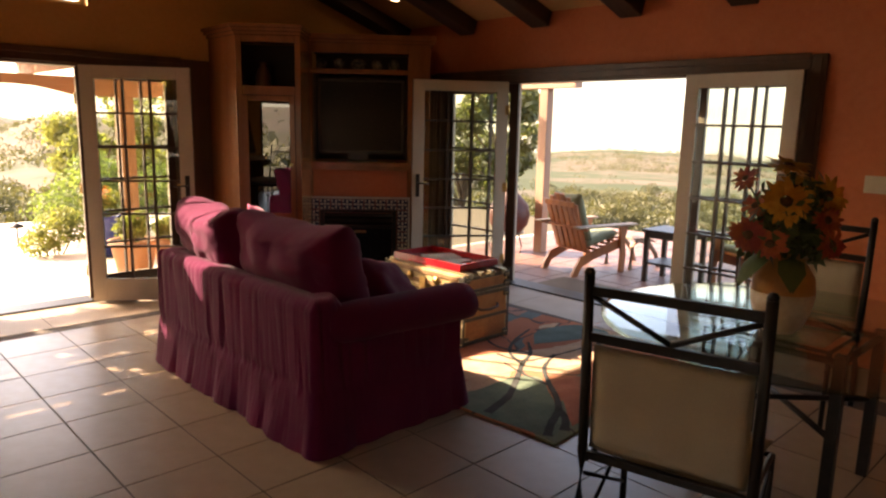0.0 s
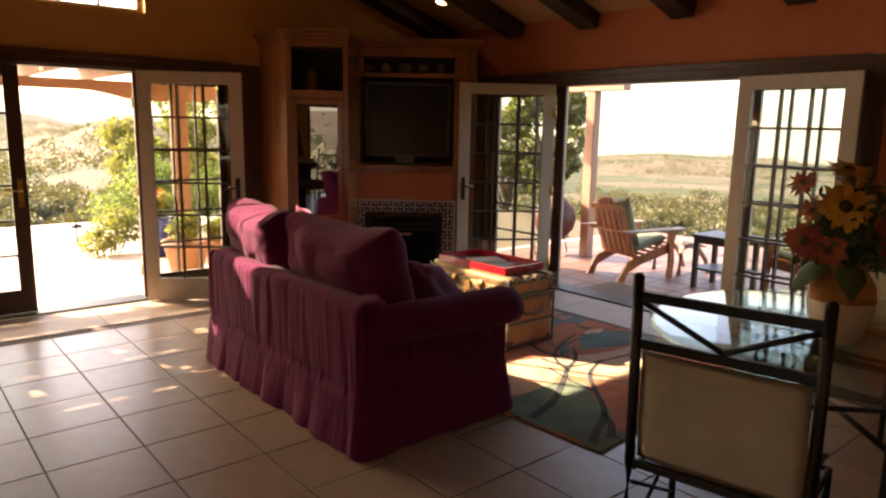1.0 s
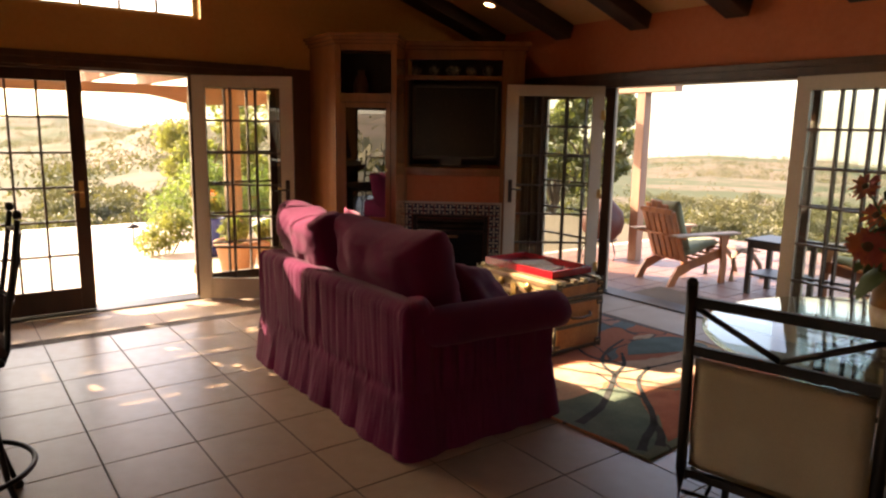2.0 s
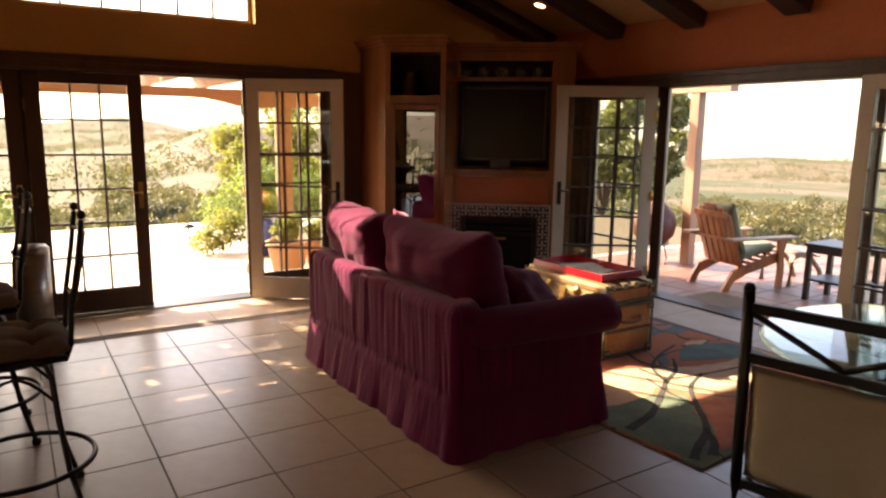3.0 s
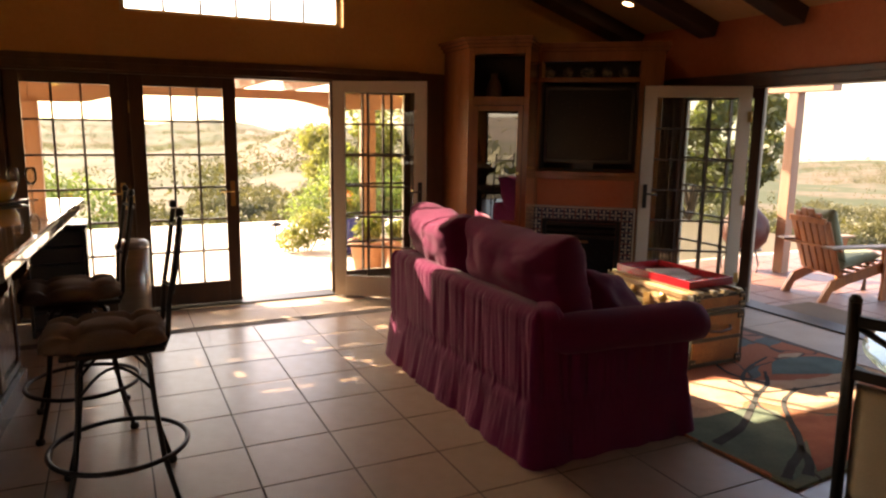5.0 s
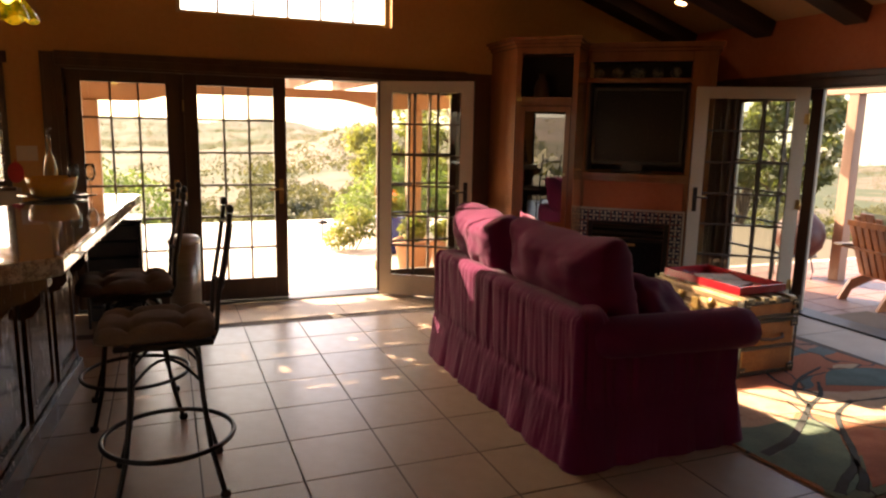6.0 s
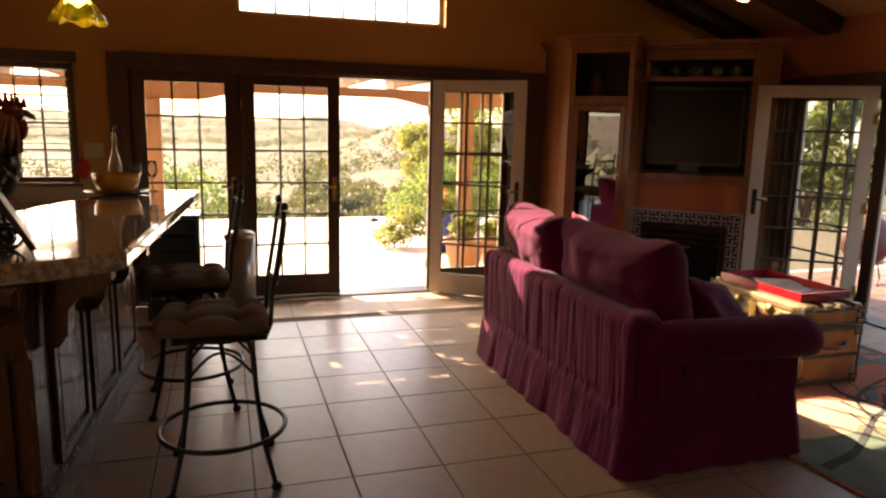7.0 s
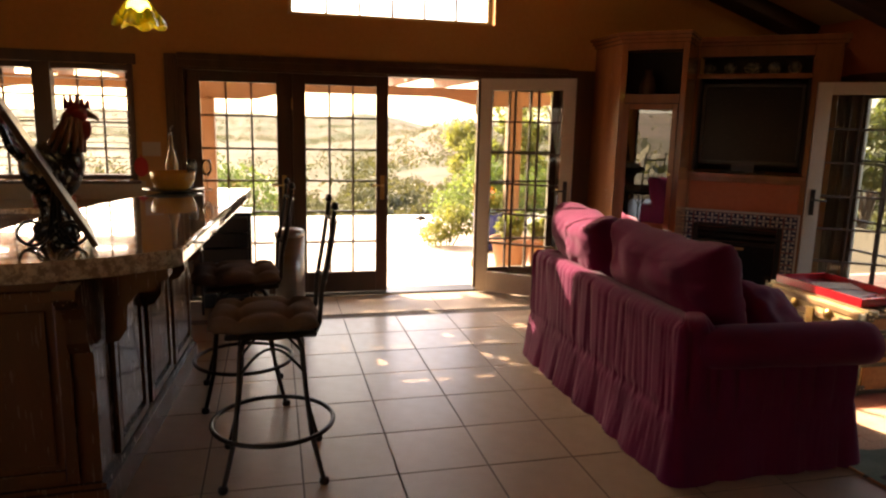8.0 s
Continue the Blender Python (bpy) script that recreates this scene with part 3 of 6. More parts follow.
spots = [(FX0 + 0.018 + tw * (i + 0.5), FZ - tw / 2 - 0.002) for i in range(9)]
spots += [(x, FZ - tw * (k + 1.5) - 0.002) for k in range(6) for x in (FX0 + 0.018 + tw / 2, FX1 - 0.018 - tw / 2)]
for x, z in spots:
    t = new("border_tile", motif_me)
    t.parent, t.location = fire, (x, F - 0.006, z)
IX0, IX1, IZ = FX0 + 0.02 + tw, FX1 - 0.02 - tw, FZ - tw - 0.004
bm = boxes((IX0, IX0 + 0.05, F - 0.02, F + 0.02, 0.02, IZ), (IX1 - 0.05, IX1, F - 0.02, F + 0.02, 0.02, IZ), (IX0 + 0.0505, IX1 - 0.0505, F - 0.02, F + 0.02, IZ - 0.03, IZ), (IX0 + 0.0505, IX1 - 0.0505, F - 0.02, F + 0.02, IZ - 0.19, IZ - 0.16), bevel=0.004)
part("insert_frame", bm, BLACK_IRON, fire)
for k in range(4):
    bm = bmesh.new()
    box(bm, IX0 + 0.051, IX1 - 0.051, -0.02, 0.02, -0.004, 0.004, m=Matrix.Translation((0, F, IZ - 0.05 - 0.03 * k)) @ Matrix.Rotation(radians(35), 4, "X"))
    part("louvre", bm, STEEL if k in (0, 2) else BLACK_IRON, fire)
part("firebox_glass", boxes((IX0 + 0.051, IX1 - 0.051, F + 0.0, F + 0.006, 0.06, IZ - 0.191)), SCREEN, fire)
part("hearth_base", boxes((IX0 + 0.051, IX1 - 0.051, F - 0.02, F + 0.02, 0.0, 0.058)), BLACK_IRON, fire)
part("maker_plate", boxes((1.02, 1.14, F - 0.004, F - 0.001, 0.52, 0.545), bevel=0.001), surface("bronze_plate", (0.5, 0.3, 0.15), (0.4, 0.2, 0.1), 0.3, 0.8), fire, "small bronze maker plate without lettering")

# ---- sofa ----


def sofa_shell(x0, x1, y0, y1, r, top_of, mat_name):
    """The slipcovered base: a loop of cloth round the frame, gathered into a skirt."""
    loop = []
    for cx, cy, a0 in ((x1 - r, y1 - r, 0), (x0 + r, y1 - r, 90), (x0 + r, y0 + r, 180), (x1 - r, y0 + r, 270)):
        for k in range(9):
            a = radians(a0 + 90 * k / 8)
            loop.append((Vector((cx + r * math.cos(a), cy + r * math.sin(a))), Vector((math.cos(a), math.sin(a)))))
    dense, run = [], 0.0
    for i, (p, n) in enumerate(loop):
        q, n2 = loop[(i + 1) % len(loop)]
        steps = max(1, int((q - p).length / 0.008))
        for k in range(steps):
            f = k / steps
            dense.append((p.lerp(q, f), n.lerp(n2, f).normalized(), run + (q - p).length * f))
        run += (q - p).length
    zs = [0.004, 0.05, 0.1, 0.15, 0.2, 0.25, 0.28, 0.30, 0.315, 0.33, 0.345, 0.36, 0.39, 0.42, 0.45, 0.48, 0.51, 0.54, 0.57, 0.6, 0.63, 0.66, 0.69, 0.72, 0.75, 0.77, 0.79]
    rings = []
    bm = bmesh.new()
    for z in zs:
        ring = []
        for p, n, s in dense:
            zz = z / zs[-1] * top_of(p)
            hem = max(0.0, 1 - zz / 0.31)
            fold = noise.noise(Vector((s * 4.2, zz * 0.5, 1.7))) - 1.1 * max(0.0, 1 - 4 * abs(noise.noise(Vector((s * 3.6, zz * 0.3, 4.2))))) + 0.4
            out = hem ** 1.2 * (0.048 + 0.021 * fold) + (0.004 if zz < 0.325 else 0) * noise.noise(Vector((s * 45, zz * 8, 0)))
            upper = min(1, max(0, zz - 0.31) / 0.08)
            groove = max(0.0, 1 - 6 * abs(noise.noise(Vector((s * 7.5 + zz * 0.5, zz * 0.45, 9)))))
            ripple = max(0.0, 1 - 4 * abs(noise.noise(Vector((s * 17 + zz * 0.6, zz * 0.9, 6)))))
            deep = 0.55 + 0.9 * noise.noise(Vector((s * 1.3, zz * 1.5, 21)))
            out += upper * (0.008 * noise.noise(Vector((s * 3 + zz * 1.5, zz * 0.8, 9))) - 0.020 * deep * groove - 0.005 * ripple) - upper * 0.002
            pucker = math.exp(-((zz - 0.325) / 0.03) ** 2)
            out += pucker * (0.012 * noise.noise(Vector((s * 30, 0, 2))) - 0.008)
            if zz > top_of(p) - 0.05:
                out -= 0.03 * ((zz - top_of(p) + 0.05) / 0.05) ** 2
            ring.append(bm.verts.new((p.x + n.x * out, p.y + n.y * out, zz + hem * 0.012 * noise.noise(Vector((s * 7, 0, 5))) * (1 if z > 0.01 else 0))))
        rings.append(ring)
    for a, b in zip(rings, rings[1:]):
        for j in range(len(a)):
            f = bm.faces.new((a[j], a[(j + 1) % len(a)], b[(j + 1) % len(a)], b[j]))
            f.smooth = True
    # inner lip, sloping in to the seat deck
    deck = [bm.verts.new((v.co.x * 0.80 + 0.20 * (x0 + x1) / 2 + 0.0, v.co.y * 0.84 + 0.16 * (y0 + y1) / 2, v.co.z + 0.005)) for v in rings[-1]]
    well = [bm.verts.new((v.co.x, v.co.y, 0.40)) for v in deck]
    for a, b in ((rings[-1], deck), (deck, well)):
        for j in range(len(a)):
            f = bm.faces.new((a[j], a[(j + 1) % len(a)], b[(j + 1) % len(a)], b[j]))
            f.smooth = True
    bm.faces.new(well)
    return bm


SX0, SX1, SY0, SY1 = 0.79, 1.84, -0.34, 1.60
sofa = thing("sofa", (0, 0, 0), "burgundy slipcovered two-seat sofa with loose back cushions", "sofa")


def sofa_top(p):
    back = min(1, max(0, (1.10 - p.x) / 0.16))
    front = min(1, max(0, (p.x - 1.70) / 0.1))
    mid = front * (1 if SY0 + 0.2 < p.y < SY1 - 0.2 else 0)
    return 0.62 + 0.16 * back * back * (3 - 2 * back) - 0.2 * mid


part("slipcover", sofa_shell(SX0, SX1, SY0, SY1, 0.045, sofa_top, "x"), BURGUNDY, sofa, "gathered burgundy slipcover with a pleated skirt")
for y, lean in ((SY0 + 0.06, -1), (SY1 - 0.06, 1)):
    bm = bmesh.new()
    n, rings = 20, []
    xs = [SX0 + 0.10, SX0 + 0.13, SX0 + 0.2, SX0 + 0.32, SX0 + 0.5, SX0 + 0.7, SX0 + 0.88, SX1 - 0.04, SX1 + 0.03, SX1 + 0.05]
    for i, x in enumerate(xs):
        rad = (0.5, 0.8, 0.95, 1, 1.02, 1.04, 1.06, 1.08, 1.0, 0.75)[i] * 0.105
        zc = 0.655 - 0.035 * (i / 9)
        ring = []
        for j in range(n):
            a = 2 * math.pi * j / n
            w = 1 + 0.07 * noise.noise(Vector((x * 5, math.cos(a) * 1.5, math.sin(a) * 1.5 + lean)))
            ring.append(bm.verts.new((x + 0.01 * noise.noise(Vector((a * 2, x, 3))), y + lean * 0.015 + rad * 1.1 * w * math.cos(a), zc + rad * w * math.sin(a))))
        rings.append(ring)
    for a, b in zip(rings, rings[1:]):
        for j in range(n):
            f = bm.faces.new((a[j], a[(j + 1) % n], b[(j + 1) % n], b[j]))
            f.smooth = True
    bm.faces.new(rings[0][::-1])
    bm.faces.new(rings[-1])
    part("arm", bm, BURGUNDY, sofa, "rolled sofa arm")
for k, y in enumerate((0.15, 1.11)):
    bm = bmesh.new()
    pillow(bm, 0.86, 0.80, 0.20, Matrix.Translation((1.44, y, 0.50)), 16, 0.35, 0.01, seed=k * 7)
    part("seat_cushion", bm, BURGUNDY, sofa)
for k, (y, tilt, yaw, z) in enumerate(((0.23, 14, 3, 0.80), (1.18, 22, -8, 0.80))):
    bm = bmesh.new()
    m = Matrix.Translation((1.10, y, z)) @ Matrix.Rotation(radians(yaw), 4, "Z") @ Matrix.Rotation(radians(90 - tilt), 4, "Y")
    pillow(bm, 0.62, 0.95, 0.35, m, 56, 0.42, 0.036, seed=k * 11 + 2)
    part("back_cushion", bm, BURGUNDY, sofa, "plump loose back cushion")
bm = bmesh.new()
pillow(bm, 0.42, 0.42, 0.17, Matrix.Translation((1.52, -0.02, 0.69)) @ Matrix.Rotation(radians(38), 4, "X") @ Matrix.Rotation(radians(20), 4, "Y"), 16, 0.5, 0.02, seed=5)
solid("throw_pillow", bm, BURGUNDY, "burgundy throw pillow slumped against the sofa arm", "pillow")
# magenta throw pillow and a pale one on the seat
bm = bmesh.new()
pillow(bm, 0.45, 0.45, 0.16, Matrix.Translation((1.36, 1.02, 0.83)) @ Matrix.Rotation(radians(25), 4, "X") @ Matrix.Rotation(radians(62), 4, "Y"), 12)
solid("throw_pillow", bm, surface("rose_cloth", (0.42, 0.06, 0.14), (0.34, 0.045, 0.11), 0.9, fine=200, sheen=0.2), "rose-coloured throw pillow propped on the sofa", "pillow")
bm = bmesh.new()
pillow(bm, 0.45, 0.45, 0.15, Matrix.Translation((1.56, 0.98, 0.80)) @ Matrix.Rotation(radians(64), 4, "Y"), 12, seed=4)
solid("throw_pillow", bm, surface("ivory_cloth", (0.7, 0.64, 0.52), (0.62, 0.56, 0.45), 0.9, fine=200), "ivory throw pillow on the sofa seat", "pillow")

# ---- rug ----


def rug_material():
    m = bpy.data.materials.new("patterned_rug")
    m.use_nodes = True
    nt, b = m.node_tree, m.node_tree.nodes["Principled BSDF"]
    co = nt.nodes.new("ShaderNodeTexCoord")
    warp = nt.nodes.new("ShaderNodeTexNoise")
    warp.inputs["Scale"].default_value, warp.inputs["Detail"].default_value = 1.7, 3
    wm = nt.nodes.new("ShaderNodeMix")
    wm.data_type, wm.blend_type = "RGBA", "LINEAR_LIGHT"
    wm.inputs[0].default_value = 0.38
    nt.links.new(co.outputs["Object"], warp.inputs[0])
    nt.links.new(co.outputs["Object"], wm.inputs[6])
    nt.links.new(warp.outputs[1], wm.inputs[7])
    cells, lines = nt.nodes.new("ShaderNodeTexVoronoi"), nt.nodes.new("ShaderNodeTexVoronoi")
    cells.inputs["Scale"].default_value = lines.inputs["Scale"].default_value = 1.45
    lines.feature = "DISTANCE_TO_EDGE"
    for n in (cells, lines):
        nt.links.new(wm.outputs[2], n.inputs[0])
    ramp = nt.nodes.new("ShaderNodeValToRGB")
    ramp.color_ramp.interpolation = "CONSTANT"
    cols = [(0.0, (0.22, 0.25, 0.165)), (0.15, (0.50, 0.21, 0.11)), (0.24, (0.60, 0.40, 0.25)), (0.31, (0.47, 0.165, 0.09)), (0.41, (0.15, 0.175, 0.165)), (0.47, (0.40, 0.20, 0.14)), (0.54, (0.25, 0.27, 0.2)),
            (0.60, (0.13, 0.15, 0.15)), (0.67, (0.38, 0.17, 0.12)), (0.74, (0.20, 0.13, 0.12)), (0.82, (0.15, 0.17, 0.17)), (0.91, (0.36, 0.19, 0.14))]
    ramp.color_ramp.elements[0].color, ramp.color_ramp.elements[1].position = (*cols[0][1], 1), 0.999
    for p, c in cols[1:]:
        ramp.color_ramp.elements.new(p).color = (*c, 1)
    slope = nt.nodes.new("ShaderNodeVectorMath")
    slope.operation = "DOT_PRODUCT"
    slope.inputs[1].default_value = (-0.02, 0.27, 0.0)
    nt.links.new(wm.outputs[2], slope.inputs[0])
    sep = nt.nodes.new("ShaderNodeSeparateColor")
    nt.links.new(cells.outputs["Color"], sep.inputs[0])
    jump = nt.nodes.new("ShaderNodeMath")
    jump.operation = "MULTIPLY_ADD"
    nt.links.new(sep.outputs[0], jump.inputs[0])
    jump.inputs[1].default_value = 0.13
    nt.links.new(slope.outputs["Value"], jump.inputs[2])
    nt.links.new(jump.outputs[0], ramp.inputs[0])
    edge = nt.nodes.new("ShaderNodeMapRange")
    edge.inputs[1].default_value, edge.inputs[2].default_value = 0.008, 0.022
    nt.links.new(lines.outputs[0], edge.inputs[0])
    mx = nt.nodes.new("ShaderNodeMix")
    mx.data_type = "RGBA"
    mx.inputs[6].default_value = (0.11, 0.09, 0.075, 1)
    nt.links.new(edge.outputs[0], mx.inputs[0])
    nt.links.new(ramp.outputs[0], mx.inputs[7])
    pile = nt.nodes.new("ShaderNodeTexNoise")
    pile.inputs["Scale"].default_value, pile.inputs["Detail"].default_value = 90, 4
    nt.links.new(co.outputs["Object"], pile.inputs[0])
    dirt = nt.nodes.new("ShaderNodeMix")
    dirt.data_type, dirt.blend_type = "RGBA", "MULTIPLY"
    dirt.inputs[0].default_value = 0.6
    nt.links.new(mx.outputs[2], dirt.inputs[6])
    gr = nt.nodes.new("ShaderNodeMapRange")
    gr.inputs[1].default_value, gr.inputs[2].default_value, gr.inputs[3].default_value = 0.3, 0.7, 0.55
    nt.links.new(pile.outputs[0], gr.inputs[0])
    nt.links.new(gr.outputs[0], dirt.inputs[7])
    nt.links.new(dirt.outputs[2], b.inputs["Base Color"])
    b.inputs["Roughness"].default_value, b.inputs["Specular IOR Level"].default_value = 1.0, 0.1
    bp = nt.nodes.new("ShaderNodeBump")
    bp.inputs["Strength"].default_value, bp.inputs["Distance"].default_value = 0.5, 0.01
    nt.links.new(pile.outputs[0], bp.inputs["Height"])
    nt.links.new(bp.outputs[0], b.inputs["Normal"])
    return m


bm = bmesh.new()
box(bm, 0, 2.05, 0, 2.9, 0.001, 0.014, bevel=0.005)
rug = thing("area_rug", (1.81, -1.05, 0), "thick patterned rug in rust, sage and slate with dark branching stems", "rug", turn=4)
part("rug_body", bm, rug_material(), rug)


def pile_colour(name, base, other):
    return surface(name, base, other, 1.0, scale=6, fine=95, bump=0.5, spec=0.1, mix=0.6)


def curve_through(pts, n=8):
    """A smooth line through corner points."""
    ps = [Vector((*p, 0)) for p in pts]
    ps = [ps[0] * 2 - ps[1], *ps, ps[-1] * 2 - ps[-2]]
    out = []
    for p0, p1, p2, p3 in zip(ps, ps[1:], ps[2:], ps[3:]):
        for k in range(n):
            t = k / n
            out.append(0.5 * (2 * p1 + (p2 - p0) * t + (2 * p0 - 5 * p1 + 4 * p2 - p3) * t * t + (3 * p1 - p0 - 3 * p2 + p3) * t ** 3))
    return out + [ps[-2]]


def carved_field(outline, z, material, label):
    """A colour field carved slightly proud of the pile."""
    b = bmesh.new()
    ring = [p + Vector((noise.noise(p * 9), noise.noise(p * 9 + Vector((3, 1, 0))), 0)) * 0.012 for p in curve_through(outline + outline[:1], 6)[:-1]]
    lo, hi = [b.verts.new((p.x, p.y, 0.012)) for p in ring], [b.verts.new((p.x, p.y, z)) for p in ring]
    b.faces.new(hi)
    for k in range(len(ring)):
        q = (k + 1) % len(ring)
        b.faces.new((lo[k], lo[q], hi[q], hi[k]))
    part("colour_field", b, material, rug, label)


def stem_line(pts, w0, w1):
    b = bmesh.new()
    line = curve_through(pts)
    rows_ = []
    for k, p in enumerate(line):
        d = (line[min(k + 1, len(line) - 1)] - line[max(k - 1, 0)]).normalized()
        sd, w = Vector((-d.y, d.x, 0)), w0 + (w1 - w0) * k / (len(line) - 1) + 0.006 * noise.noise(p * 14)
        rows_.append([b.verts.new((*(p + sd * w * q).xy, z)) for q, z in ((-1.1, 0.0125), (-0.9, 0.0178), (0.9, 0.0178), (1.1, 0.0125))])
    for r1, r2 in zip(rows_, rows_[1:]):
        for k in range(3):
            b.faces.new((r1[k], r1[k + 1], r2[k + 1], r2[k]))
    part("stem_motif", b, STEM_PILE, rug, "dark slate branching line")


STEM_PILE = pile_colour("slate_pile", (0.085, 0.085, 0.075), (0.06, 0.058, 0.05))
carved_field([(0.02, 0.06), (0.03, 0.76), (0.32, 0.76), (0.62, 0.74), (0.74, 0.62), (0.6, 0.46), (0.42, 0.27), (0.2, 0.09)], 0.0155, pile_colour("sage_pile", (0.19, 0.235, 0.16), (0.13, 0.17, 0.12)), "sage green field")
carved_field([(0.24, 0.06), (0.5, 0.27), (0.74, 0.5), (1.0, 0.42), (1.5, 0.3), (1.9, 0.28), (1.95, 0.05), (1.2, 0.04)], 0.0155, pile_colour("rust_pile", (0.44, 0.17, 0.10), (0.33, 0.12, 0.07)), "rust red field")
carved_field([(0.36, 0.84), (0.82, 0.78), (1.0, 0.62), (1.45, 0.5), (1.6, 0.72), (1.15, 0.98), (0.7, 1.2), (0.4, 1.1)], 0.0155, pile_colour("peach_pile", (0.62, 0.42, 0.27), (0.5, 0.31, 0.19)), "pale peach field")
carved_field([(1.3, 1.05), (1.7, 0.85), (1.98, 0.8), (1.98, 1.1), (1.6, 1.22)], 0.0155, pile_colour("teal_pile", (0.14, 0.19, 0.165), (0.10, 0.14, 0.12)), "grey teal field")
for pts in ([(0.04, 0.08), (0.18, 0.15), (0.38, 0.23), (0.54, 0.35), (0.67, 0.48), (0.91, 0.69), (1.2, 0.8)], [(0.16, 0.05), (0.31, 0.14), (0.44, 0.28)]):
    stem_line(pts, 0.026, 0.014)
stem_line([(0.05, 0.50), (0.2, 0.53), (0.35, 0.57), (0.57, 0.68), (0.86, 0.84), (1.1, 0.94), (1.3, 1.1)], 0.03, 0.01)
for pts in ([(0.67, 0.48), (0.69, 0.61), (0.72, 0.74), (0.8, 0.95)], [(0.91, 1.1), (0.92, 0.89), (1.06, 0.82), (1.33, 0.76), (1.7, 0.7)], [(0.86, 0.84), (1.0, 1.05), (1.25, 1.2), (1.6, 1.3)], [(1.1, 0.94), (1.05, 1.2), (1.2, 1.5)]):
    stem_line(pts, 0.014, 0.008)

# ---- steamer trunk ----
CANVAS = surface("aged_trunk_canvas", (0.56, 0.42, 0.20), (0.40, 0.26, 0.10), 0.5, scale=7, fine=60, bump=0.2, mix=0.7)
PANEL = surface("amber_trunk_panel", (0.36, 0.165, 0.05), (0.24, 0.10, 0.03), 0.45, scale=6, fine=50, bump=0.2, mix=0.7)
SLAT = surface("trunk_slat_wood", (0.30, 0.17, 0.07), (0.19, 0.10, 0.04), 0.5, scale=4, fine=40, bump=0.15)
TIN = surface("aged_tin", (0.075, 0.07, 0.055), (0.14, 0.12, 0.09), 0.45, 0.7, scale=9, fine=60, bump=0.25)
CAPS = surface("worn_brass_caps", (0.50, 0.42, 0.27), (0.3, 0.24, 0.14), 0.35, 0.85, scale=20, fine=80, bump=0.2)
trunk = thing("steamer_trunk", (2.55, 0.37, 0), "antique flat-top steamer trunk with wooden slats and metal fittings", "trunk")
TW, TL, TH = 0.49, 0.90, 0.555
part("body", boxes((0.008, TW - 0.008, 0.008, TL - 0.008, 0.02, 0.41), bevel=0.004), CANVAS, trunk)
lid = part("lid", boxes((0.006, TW - 0.006, 0.006, TL - 0.006, 0.414, TH - 0.008), bevel=0.006), CANVAS, trunk)
for y0, y1 in ((0.0, 0.0077), (TL - 0.0077, TL)):
    for z0, z1 in ((0.05, 0.20), (0.23, 0.385), (0.445, 0.515)):
        part("end_panel", boxes((0.03, TW - 0.03, y0, y1, z0, z1), bevel=0.002), PANEL, trunk, "amber-stained end panel")
    for z in (0.035, 0.215, 0.398, 0.43, 0.53):
        part("metal_band", boxes((0.012, TW - 0.012, y0 - 0.003, y1 + 0.003, z - 0.012, z + 0.012), bevel=0.002), TIN, trunk)
for z in (0.05, 0.22, 0.375, 0.445, 0.52):
    part("slat", boxes((-0.004, 0.0075, 0.03, TL - 0.03, z - 0.016, z + 0.016), bevel=0.003), SLAT, trunk)
    part("slat", boxes((TW - 0.0075, TW + 0.004, 0.03, TL - 0.03, z - 0.016, z + 0.016), bevel=0.003), SLAT, trunk)
for x in (0.06, 0.19, 0.30, 0.43):
    part("slat", boxes((x - 0.022, x + 0.022, 0.03, TL - 0.03, TH - 0.0075, TH + 0.006), bevel=0.003), SLAT, lid)
    for y in (0.0, TL):
        sy = 1 if y == 0 else -1
        bm = boxes((x - 0.026, x + 0.026, *sorted((y - sy * 0.006, y + sy * 0.05)), TH - 0.03, TH + 0.010), bevel=0.006)
        part("slat_cap", bm, CAPS, lid, "worn brass slat cap")
bm = bmesh.new()
lathe(bm, [(0.007, 0.0), (0.005, 0.004), (0.0, 0.005)], 8)
rivet_me = mesh_of("rivet", bm, CAPS)
for x in (0.0, TW):
    for y in (0.0, TL):
        sx, sy = (1 if x == 0 else -1), (1 if y == 0 else -1)
        bm = boxes((x - 0.006, x + 0.006, y - 0.006, y + 0.006, 0.015, 0.41), (x - 0.008, x + 0.008, y - 0.008, y + 0.008, 0.415, TH + 0.005), bevel=0.003)
        for z in (0.06, 0.37, 0.45, 0.52):
            box(bm, *sorted((x - sx * 0.008, x + sx * 0.055)), *sorted((y - sy * 0.009, y + sy * 0.055)), z - 0.022, z + 0.022, bevel=0.005)
        part("corner_bumper", bm, TIN, trunk)
        for z in (0.06, 0.37, 0.45, 0.52):
            for q in (0.018, 0.042):
                o = new("rivet", rivet_me)
                o.parent, o.matrix_basis = trunk, Matrix.Translation((x + sx * q, y - sy * 0.009, z)) @ Matrix.Rotation(radians(90 * sy), 4, "X")
for y in (0.17, 0.45, 0.73):
    bm = boxes((-0.012, -0.0045, y - 0.035, y + 0.035, 0.35, 0.48), bevel=0.004)
    tube(bm, [(-0.02, y - 0.015, 0.40), (-0.028, y, 0.39), (-0.02, y + 0.015, 0.40)], 0.005)
    part("latch", bm, TIN if y != 0.45 else BRASS, trunk, "metal trunk latch")
